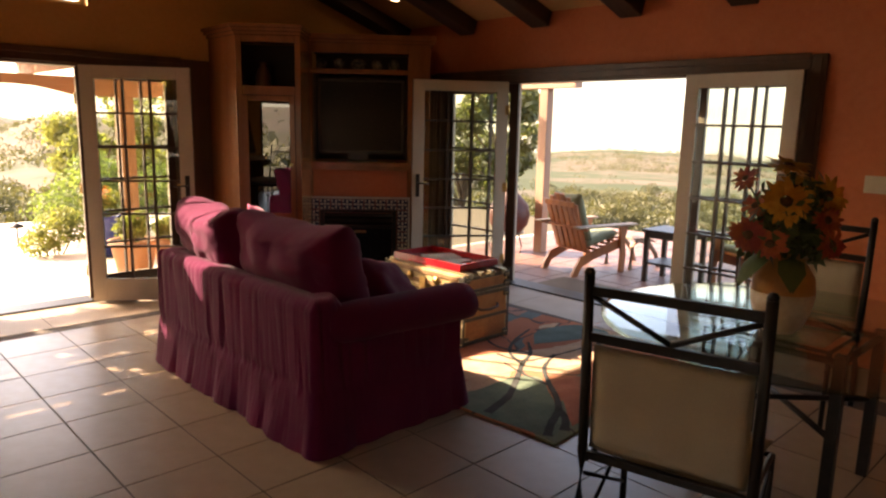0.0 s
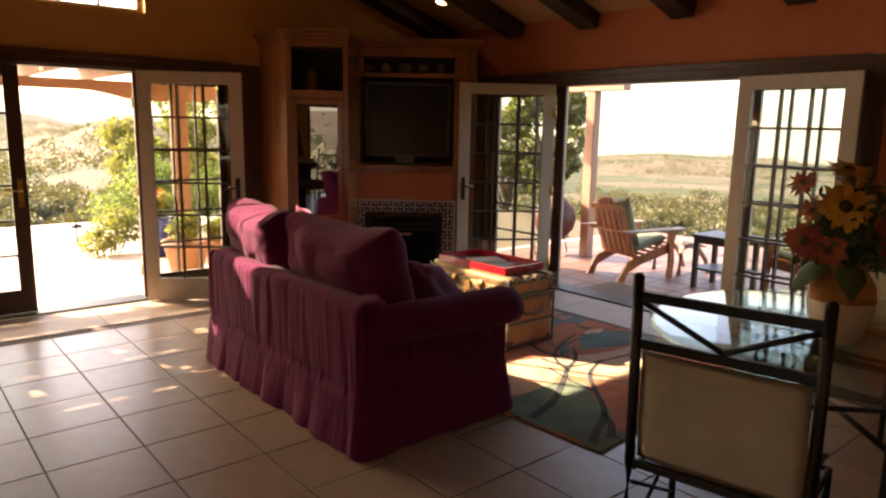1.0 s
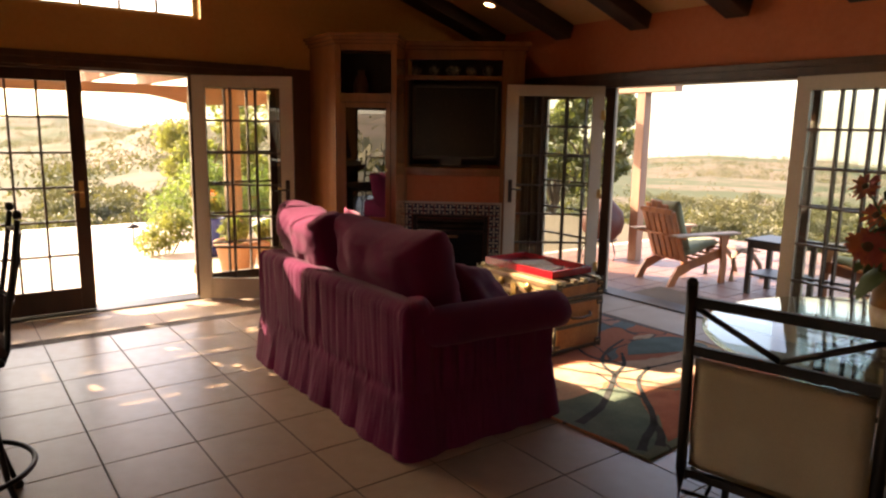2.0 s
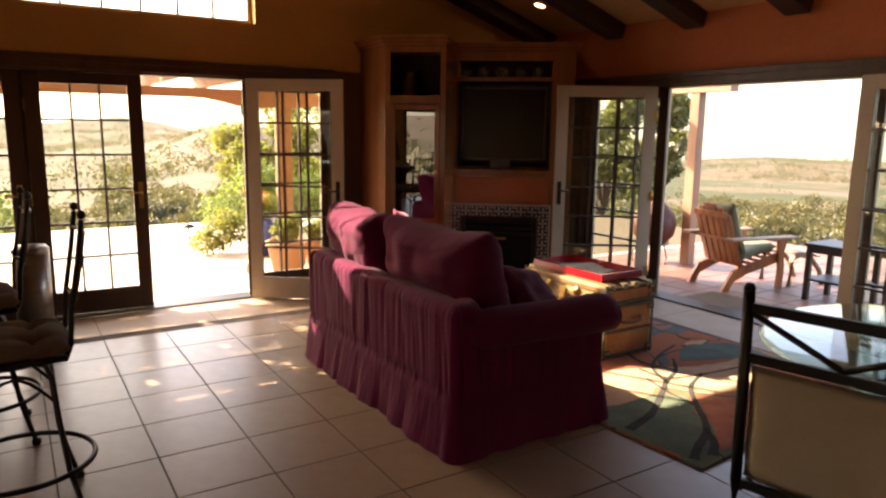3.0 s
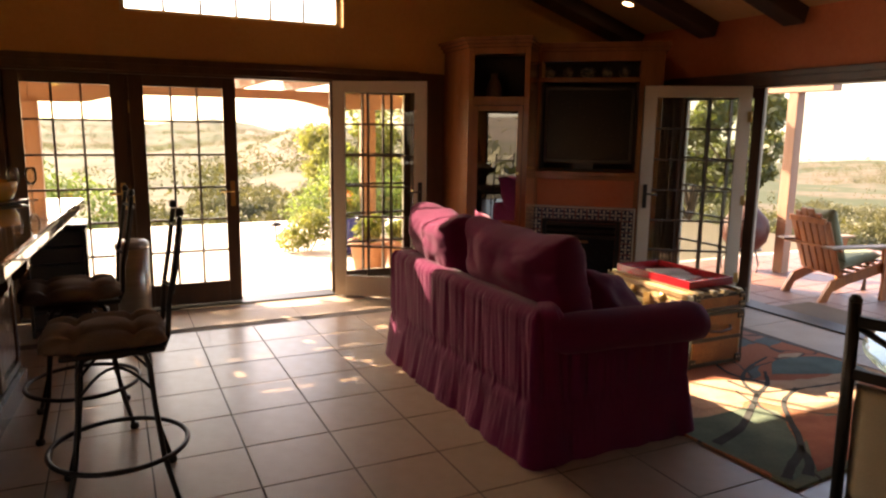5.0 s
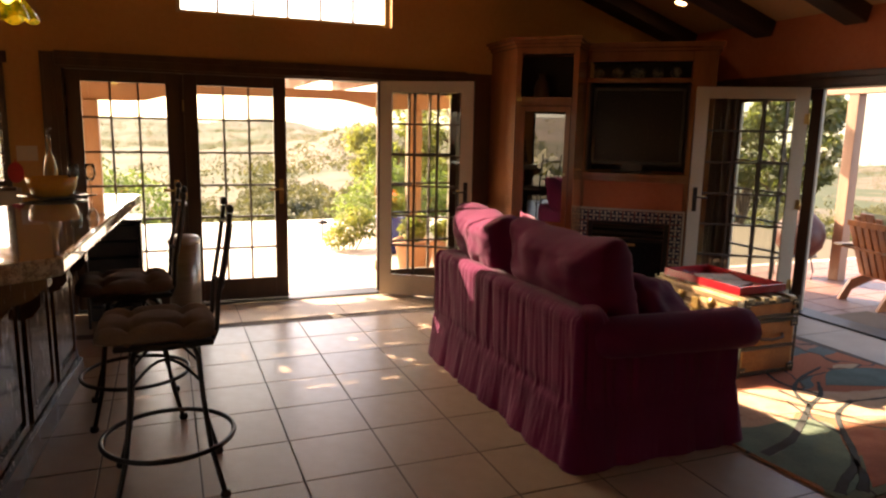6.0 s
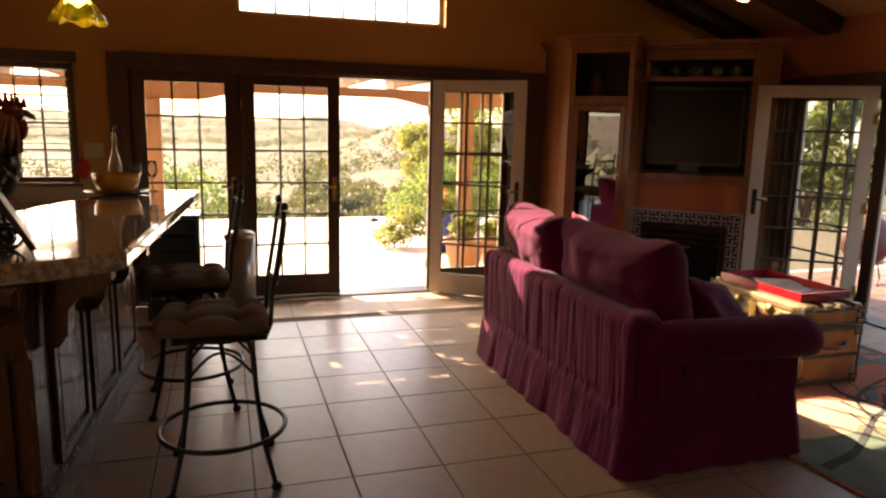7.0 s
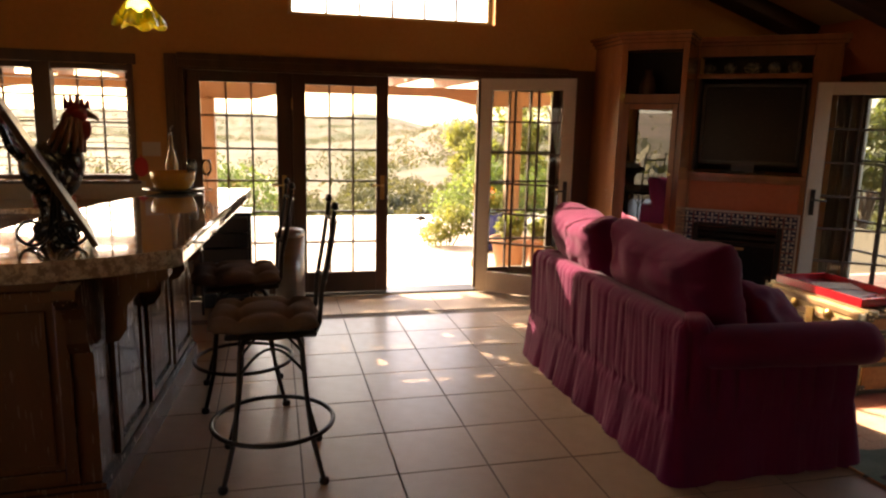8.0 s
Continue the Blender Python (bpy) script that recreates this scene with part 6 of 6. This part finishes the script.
me.from_pydata(verts, [], faces)
for p in me.polygons:
    p.use_smooth = True
me.materials.append(meadow_material())
tagged(new("ground", me), "dry golden hills with dark woods falling into a valley", "ground", kind="structure")

# woods on the slopes: crowns of several rounded clumps each
rng = random.Random(11)


def crown(x, y, top, r, clumps):
    """Rounded clumps heaped into one uneven crown whose top is at the height given."""
    out = [(x, y, top - r * 0.62, r * 0.62)]
    for q in range(clumps):
        a, w = 2 * math.pi * q / clumps + rng.uniform(-0.4, 0.4), rng.uniform(0.45, 0.95)
        out.append((x + r * w * math.cos(a), y + r * w * math.sin(a), top - r * rng.uniform(0.55, 1.35), r * rng.uniform(0.32, 0.52)))
    return out


def grove(count, az0, az1, r0, r1, top0, top1, size0, size1):
    """Crowns between two bearings and two distances, rising to top0 (near) .. top1 (far) degrees from eye level."""
    out = []
    for k in range(count):
        az, f = rng.uniform(az0, az1), rng.random()
        r = r0 * (r1 / r0) ** f
        x, y = -1 + r * math.sin(radians(az)), -3 + r * math.cos(radians(az))
        if -15 < x < 10.5 and y < EDGE + 2.5:
            continue
        top = 1.65 + r * math.tan(radians(top0 + (top1 - top0) * f + rng.uniform(-0.9, 0.35)))
        out += crown(x, y, max(top, land(x, y) + 1.0), rng.uniform(size0, size1), 7)
    return out


def scatter(count, az0, az1, r0, r1, size0, size1, share, clumps):
    """Crowns standing on the land, in drifts that leave open grass between them."""
    out = []
    for k in range(count):
        az, r = rng.uniform(az0, az1), r0 * (r1 / r0) ** rng.random()
        x, y = -1 + r * math.sin(radians(az)), -3 + r * math.cos(radians(az))
        scale_ = 22 + r * 0.09
        if noise.noise(Vector((x / scale_, y / scale_, 3.1))) + share + 0.25 * rng.uniform(-1, 1) < 0:
            continue
        size = rng.uniform(size0, size1)
        out += crown(x, y, land(x, y) + size * rng.uniform(1.0, 1.5), size, clumps)
    return out


near = grove(38, 5, 27, 29, 62, -7.2, -5.0, 1.3, 2.3) + grove(18, -24, 5, 32, 70, -7.2, -5.9, 1.2, 2.2)
near += grove(48, 42, 84, 24, 62, -8.6, -5.7, 1.0, 2.1)
slope = grove(75, 6, 26, 62, 170, -5.2, -4.2, 2.2, 3.6) + grove(40, -24, 6, 70, 180, -6.3, -5.0, 2.2, 3.6) + grove(190, 44, 84, 60, 260, -5.9, -4.3, 2.4, 4.2)
far = scatter(620, -26, 8, 180, 1500, 3.5, 6.0, 0.0, 4) + scatter(1100, 6, 30, 300, 700, 3.0, 5.5, 0.34, 4) + scatter(420, 44, 86, 240, 800, 3.5, 6.0, 0.0, 4)
far += scatter(1500, 40, 88, 1200, 2500, 8.0, 14.0, 0.42, 3) + scatter(1700, -30, 16, 1400, 3700, 9.0, 16.0, 0.5, 3) + scatter(520, -165, -95, 45, 430, 1.6, 4.2, 0.06, 4)
for nm, blobs, count, size, seed, words in (("near_woods", near, 560000, 0.115, 1, "olive-green oak scrub just below the patio"), ("slope_woods", slope, 330000, 0.26, 2, "olive-green oak woods on the slope"), ("far_woods", far, 300000, 0.95, 3, "distant scattered oak woods")):
    me = leaf_mesh(blobs, count, size, seed)
    me.materials.append(LEAF_DARK)
    tagged(new(nm, me), words, "woods", kind="stuff")


def tree(at, height, crown, count, size, material, label, seed, spread=1.0):
    t = thing("tree", at, label, "tree")
    r = random.Random(seed)
    b = bmesh.new()
    lean = r.uniform(-0.1, 0.1)
    tube(b, [(0, 0, -0.1), (lean * 0.3, 0.02, height * 0.25), (lean, -0.03, height * 0.55), (lean * 1.2, 0, height * 0.8)], 0.05 * height ** 0.7, taper=0.012 * height, n=9)
    bl = []
    for k in range(crown):
        a = 2 * math.pi * k / crown + r.uniform(-0.3, 0.3)
        rad, z = spread * height * r.uniform(0.12, 0.36), height * r.uniform(0.42, 0.98)
        end = Vector((rad * math.cos(a), rad * math.sin(a), z))
        tube(b, [(lean * 0.5, 0, height * r.uniform(0.25, 0.45)), (end.x * 0.5, end.y * 0.5, z * 0.78), end], 0.016 * height ** 0.7, taper=0.006, n=6)
        bl.append((*end, spread ** 0.4 * height * r.uniform(0.10, 0.17)))
    part("trunk", b, BARK, t)
    leaves("crown", bl, count, size, seed, material, t)
    return t


def shrub(name, at, blobs_, count, size, material, label, seed):
    s = thing(name, at, label, "shrub")
    b = bmesh.new()
    for bx, by, bz, br in blobs_:
        tube(b, [(bx * 0.2, by * 0.2, -0.06), (bx * 0.7, by * 0.7, bz * 0.6), (bx, by, bz)], 0.012, taper=0.004, n=5)
    part("stems", b, BARK, s)
    leaves("foliage", blobs_, count, size, seed, material, s)
    return s


tree((2.75, 8.7, -0.04), 1.70, 14, 6500, 0.05, LEAF_LIGHT, "small sunlit tree with bright yellow-green leaves", 3, 1.45)
tree((4.2, 9.0, -0.04), 3.3, 10, 3600, 0.06, LEAF_LIGHT, "open-crowned tree with bright leaves by the terrace", 8)
tree((10.4, 7.0, -0.6), 2.9, 14, 9500, 0.075, LEAF_OAK, "dark oak standing beyond the terrace", 5)
tree((13.0, 10.8, -1.8), 3.8, 12, 4200, 0.085, LEAF_OAK, "dark oak standing beyond the terrace", 6)
tree((8.4, 10.6, -0.8), 2.8, 13, 8500, 0.075, LEAF_OAK, "dark oak behind the terrace corner", 9)
shrub("shrub", (1.95, 7.0, -0.03), [(0, 0, 0.6, 0.5), (-0.35, -0.1, 0.45, 0.38), (0.3, 0.2, 0.85, 0.4), (0.1, -0.1, 1.0, 0.3), (0.7, 0, 0.6, 0.5), (1.3, 0.1, 0.7, 0.5)], 7000, 0.03, LEAF_SHRUB, "rounded grey-green shrub by the patio", 21)
shrub("flowering_shrub", (1.32, 6.15, -0.03), [(0, 0, 0.28, 0.26), (-0.18, -0.05, 0.18, 0.2), (0.15, 0.1, 0.42, 0.2), (0.25, -0.05, 0.3, 0.2)], 2600, 0.028, LEAF_LIGHT, "low yellow-green flowering shrub at the patio edge", 22)
shrub("shrub", (-2.3, 11.2, -0.6), [(0, 0, 0.9, 0.8), (0.7, 0.2, 0.7, 0.7), (-0.7, 0, 0.6, 0.7)], 5000, 0.05, LEAF_SHRUB, "rounded olive shrub beyond the patio", 23)
shrub("shrub", (3.6, 6.6, -0.03), [(0, 0, 0.5, 0.45), (0.5, 0.2, 0.8, 0.5), (0.9, 0, 0.5, 0.5)], 4200, 0.035, LEAF_SHRUB, "dense green shrub beside the house", 24)

# blue urn with yellow flowers, terracotta pots, path light
urn = thing("blue_urn", (1.78, 5.75, -0.018), "tall glazed blue planter with yellow and red flowers", "planter")
bm = bmesh.new()
lathe(bm, [(0, 0), (0.11, 0), (0.13, 0.03), (0.17, 0.25), (0.205, 0.47), (0.215, 0.5), (0.195, 0.5), (0.16, 0.3), (0, 0.28)], 28)
part("pot", bm, surface("cobalt_glaze", (0.035, 0.05, 0.26), (0.025, 0.035, 0.17), 0.18, bump=0.02), urn)
bm = bmesh.new()
lathe(bm, [(0, 0.42), (0.17, 0.42), (0.17, 0.43), (0, 0.44)], 20)
part("soil", bm, BARK, urn)
leaves("foliage", [(0, 0, 0.58, 0.18), (-0.1, 0, 0.66, 0.13), (0.1, 0, 0.7, 0.13)], 900, 0.028, 31, LEAF_LIGHT, urn)
leaves("blooms", [(0, 0, 0.74, 0.12), (-0.1, -0.05, 0.62, 0.1)], 110, 0.03, 32, surface("yellow_red_blooms", (0.75, 0.5, 0.06), (0.6, 0.08, 0.03), 0.6, scale=6, mix=0.9, bump=0), urn, "yellow and red blooms")
TERRA = surface("terracotta_pot", (0.42, 0.19, 0.10), (0.33, 0.14, 0.07), 0.75, scale=3, fine=40)
for x, y, r, h, sd in ((1.68, 4.50, 0.24, 0.38, 41), (2.15, 4.75, 0.18, 0.3, 43)):
    pot = thing("planter_pot", (x, y, -0.018), "round terracotta pot with a leafy plant on the patio", "planter")
    bm = bmesh.new()
    lathe(bm, [(0, 0), (r * 0.68, 0), (r * 0.72, 0.02), (r * 0.95, h * 0.82), (r * 1.04, h * 0.83), (r * 1.06, h), (r * 0.92, h), (r * 0.85, h * 0.85), (0, h * 0.82)], 28)
    part("pot", bm, TERRA, pot)
    leaves("foliage", [(0, 0, h + 0.1, r * 0.7), (0.08, 0.05, h + 0.2, r * 0.5), (-0.08, 0, h + 0.15, r * 0.5)], 700, 0.035, sd, LEAF_LIGHT, pot)
pl = thing("path_light", (1.12, 7.0, -0.018), "small black mushroom path light", "path light")
bm = bmesh.new()
tube(bm, [(0, 0, 0), (0, 0, 0.25)], 0.012)
part("stake", bm, BLACK_IRON, pl)
bm = bmesh.new()
lathe(bm, [(0.09, 0.25), (0.07, 0.285), (0, 0.31)], 16)
part("cap", bm, BLACK_IRON, pl)

# ---- terrace by wall B ----
porch = thing("porch_frame", (0, 0, 0), "stained timber porch post with a short beam", "porch")
bm = boxes((6.27, 6.40, 2.595, 2.725, -0.018, 2.13), bevel=0.008)
part("post", bm, POST, porch)
part("beam", boxes((6.26, 6.41, 2.16, 4.6, 2.131, 2.33), bevel=0.006), PERGOLA, porch)
part("tie_beam", boxes((B1 + 0.003, 6.2595, 3.38, 3.52, 2.14, 2.32), bevel=0.006), PERGOLA, porch)

GREEN_CUSHION = surface("sage_cushion", (0.20, 0.22, 0.13), (0.15, 0.17, 0.10), 0.9, scale=5, fine=120, bump=0.2)
WEATHERED = surface("weathered_slats", (0.30, 0.21, 0.135), (0.2, 0.135, 0.085), 0.7, scale=3, fine=30, stretch=(0.5, 3, 3))


def adirondack(at, turn):
    """Faces local +x."""
    a = thing("adirondack_chair", at, "cedar slat-backed garden chair with sage cushions", "chair", group="garden chairs", turn=turn)
    for s in (-1, 1):
        b = bmesh.new()
        y = s * 0.265
        prof = [(0.55, 0.40), (0.10, 0.27), (-0.08, 0.21), (-0.16, 0.08), (-0.20, 0.0), (-0.11, 0.0), (-0.06, 0.10), (0.12, 0.18), (0.55, 0.29)]
        lo, hi = [b.verts.new((x, y - 0.017, z)) for x, z in prof], [b.verts.new((x, y + 0.017, z)) for x, z in prof]
        b.faces.new(lo)
        b.faces.new(hi[::-1])
        for i in range(len(prof)):
            k = (i + 1) % len(prof)
            b.faces.new((lo[i], hi[i], hi[k], lo[k]))
        part("rear_leg", b, CEDAR, a)
        b = bmesh.new()
        prof = [(0.50, 0.0), (0.57, 0.0), (0.585, 0.2), (0.56, 0.38), (0.60, 0.555), (0.47, 0.555), (0.49, 0.38), (0.51, 0.2)]
        lo, hi = [b.verts.new((x, s * 0.30 - 0.017, z)) for x, z in prof], [b.verts.new((x, s * 0.30 + 0.017, z)) for x, z in prof]
        b.faces.new(lo)
        b.faces.new(hi[::-1])
        for i in range(len(prof)):
            k = (i + 1) % len(prof)
            b.faces.new((lo[i], hi[i], hi[k], lo[k]))
        part("front_leg", b, CEDAR, a)
        part("armrest", boxes((-0.22, 0.68, s * 0.335 - 0.065, s * 0.335 + 0.065, 0.556, 0.58), bevel=0.01), WEATHERED, a)
    for k in range(6):
        y = -0.235 + 0.094 * k
        top = 0.70 - 0.12 * ((k - 2.5) / 2.5) ** 2
        b = bmesh.new()
        box(b, -0.01, 0.01, y - 0.037, y + 0.037, 0, top, bevel=0.006, m=Matrix.Translation((0.03, 0, 0.27)) @ Matrix.Rotation(radians(-20), 4, "Y"))
        part("back_slat", b, CEDAR, a)
    for d, z in ((0.18, 0.565), (0.0, 0.0)):
        if z:
            part("back_brace", boxes((-0.12, -0.095, -0.40, 0.40, 0.53, 0.5555), bevel=0.004), CEDAR, a)
            part("back_brace", boxes((-0.205, -0.18, -0.25, 0.25, 0.78, 0.84), bevel=0.004), CEDAR, a)
    for k in range(6):
        x = 0.06 + 0.09 * k
        z = 0.262 + 0.14 * (x - 0.1) / 0.45
        b = bmesh.new()
        box(b, x - 0.035, x + 0.035, -0.25, 0.25, z + 0.004, z + 0.022, bevel=0.004)
        part("seat_slat", b, CEDAR, a)
    b = bmesh.new()
    pillow(b, 0.5, 0.48, 0.10, Matrix.Translation((0.30, 0, 0.40)) @ Matrix.Rotation(radians(-14), 4, "Y"), 12, 0.25, 0.006)
    part("seat_cushion", b, GREEN_CUSHION, a)
    b = bmesh.new()
    pillow(b, 0.58, 0.46, 0.10, Matrix.Translation((0.02, 0, 0.66)) @ Matrix.Rotation(radians(70), 4, "Y"), 12, 0.25, 0.006)
    part("back_cushion", b, GREEN_CUSHION, a)
    return a


adi = adirondack((5.60, 1.64, -0.018), -13)
copy_thing(adi, pose(6.5, -0.35, -0.018, 0, 0, 150))
rest = thing("footrest", (6.45, 1.38, -0.018), "curved slatted wooden footrest before the garden chair", "footrest", turn=-13)
for s in (-1, 1):
    b = bmesh.new()
    tube(b, [(-0.16, s * 0.2, 0.0), (-0.15, s * 0.2, 0.30), (-0.05, s * 0.2, 0.345), (0.12, s * 0.2, 0.31), (0.26, s * 0.2, 0.16), (0.32, s * 0.2, 0.0)], 0.028, n=6)
    part("side_rail", b, WEATHERED, rest)
for k in range(6):
    x = -0.12 + 0.065 * k
    z = 0.36 - 0.9 * max(0, x + 0.02) ** 2
    part("slat", boxes((x - 0.026, x + 0.026, -0.23, 0.23, z, z + 0.018), bevel=0.003), WEATHERED, rest)
DARKWOOD = surface("dark_painted_wood", (0.05, 0.042, 0.036), (0.035, 0.03, 0.026), 0.5, scale=4)
st = thing("side_table", (5.80, 0.30, -0.018), "dark slatted outdoor side table with a lower shelf", "table", turn=0)
for x in (0.0, 0.40):
    for y in (0.0, 0.46):
        part("leg", boxes((x, x + 0.05, y, y + 0.05, 0, 0.555), bevel=0.004), DARKWOOD, st)
part("tabletop", boxes((-0.02, 0.47, -0.02, 0.53, 0.556, 0.585), bevel=0.005), DARKWOOD, st)
part("apron", boxes((0.005, 0.445, 0.051, 0.459, 0.49, 0.555)), DARKWOOD, st)
part("lower_shelf", boxes((0.005, 0.445, 0.005, 0.505, 0.20, 0.225), bevel=0.004), DARKWOOD, st)
chim = thing("chiminea", (6.05, 2.98, -0.018), "rounded terracotta chiminea on an iron stand", "chiminea")
bm = bmesh.new()
lathe(bm, [(0, 0.22), (0.14, 0.23), (0.25, 0.36), (0.28, 0.5), (0.25, 0.63), (0.16, 0.73), (0.10, 0.79), (0.095, 0.84), (0.115, 0.86), (0.09, 0.86), (0.07, 0.8), (0, 0.76)], 28)
part("pot", bm, surface("fired_clay", (0.065, 0.012, 0.006), (0.045, 0.008, 0.004), 0.6), chim)
bm = bmesh.new()
tube(bm, [(0.2 * math.cos(2 * math.pi * k / 24), 0.2 * math.sin(2 * math.pi * k / 24), 0.26) for k in range(24)], 0.01, closed=True)
for k in range(3):
    a = 2 * math.pi * k / 3 + 0.4
    tube(bm, [(0.2 * math.cos(a), 0.2 * math.sin(a), 0.26), (0.26 * math.cos(a), 0.26 * math.sin(a), 0.1), (0.24 * math.cos(a), 0.24 * math.sin(a), 0)], 0.009)
part("stand", bm, BLACK_IRON, chim)
bm = bmesh.new()
box(bm, 4.75, 5.25, 0.55, 1.45, -0.017, -0.005, bevel=0.004)
solid("doormat", bm, surface("coir_mat", (0.13, 0.085, 0.05), (0.09, 0.06, 0.035), 1.0, fine=120, bump=0.5), "dark coir doormat on the terrace", "doormat")

# ---- floor border and tiles ----
SAND = surface("sandstone_border", (0.36, 0.27, 0.18), (0.28, 0.2, 0.13), 0.6, scale=4, fine=60, bump=0.15, piece=0.15)
border = thing("floor_border", (0, 0, 0), "tan stone border along the glass doors", "floor", kind="structure")
bm = boxes((0.003, 0.897, 0.003, 0.627, -0.003, 0.0), bevel=0.0012)
long_me = mesh_of("border_stone", bm, SAND)
for k in range(7):
    o = new("border_stone", long_me)
    o.parent, o.location = border, (-2.25 + 0.9 * k, 2.835, 0.0)
bm = boxes((0.003, 0.597, 0.003, 0.897, -0.003, 0.0), bevel=0.0012)
side_me = mesh_of("border_stone", bm, SAND)
for k in range(6):
    o = new("border_stone", side_me)
    o.parent, o.location = border, (3.85, 1.93 - 0.9 * k, 0.0)
T, g = 0.45, 0.004
bm = bmesh.new()
box(bm, g, T - g, g, T - g, -0.0039, 0.0, bevel=0.0015)
tile_me = mesh_of("floor_tile", bm, TILE)
floor_ob = bpy.data.objects["floor"]
rest_v, rest_f = [], []
for i in range(-13, 10):
    for j in range(-14, 7):
        x, y = i * T, j * T
        if x + T > 3.9 and y < 2.8 or y + T > 2.95 or x < XW or y < YS:
            continue
        if -2.1 < x < 3.5 and -2.3 < y:
            o = new("floor_tile", tile_me)
            o.parent, o.location = floor_ob, (x, y, 0)
        else:
            k = len(rest_v)
            rest_v += [(x + g, y + g, 0), (x + T - g, y + g, 0), (x + T - g, y + T - g, 0), (x + g, y + T - g, 0)]
            rest_f.append((k, k + 1, k + 2, k + 3))
me = bpy.data.meshes.new("outer_tiles")
me.from_pydata(rest_v, [], rest_f)
me.materials.append(TILE)
o = tagged(new("outer_tiles", me), "beige floor tiles", kind="stuff")
o.parent = floor_ob
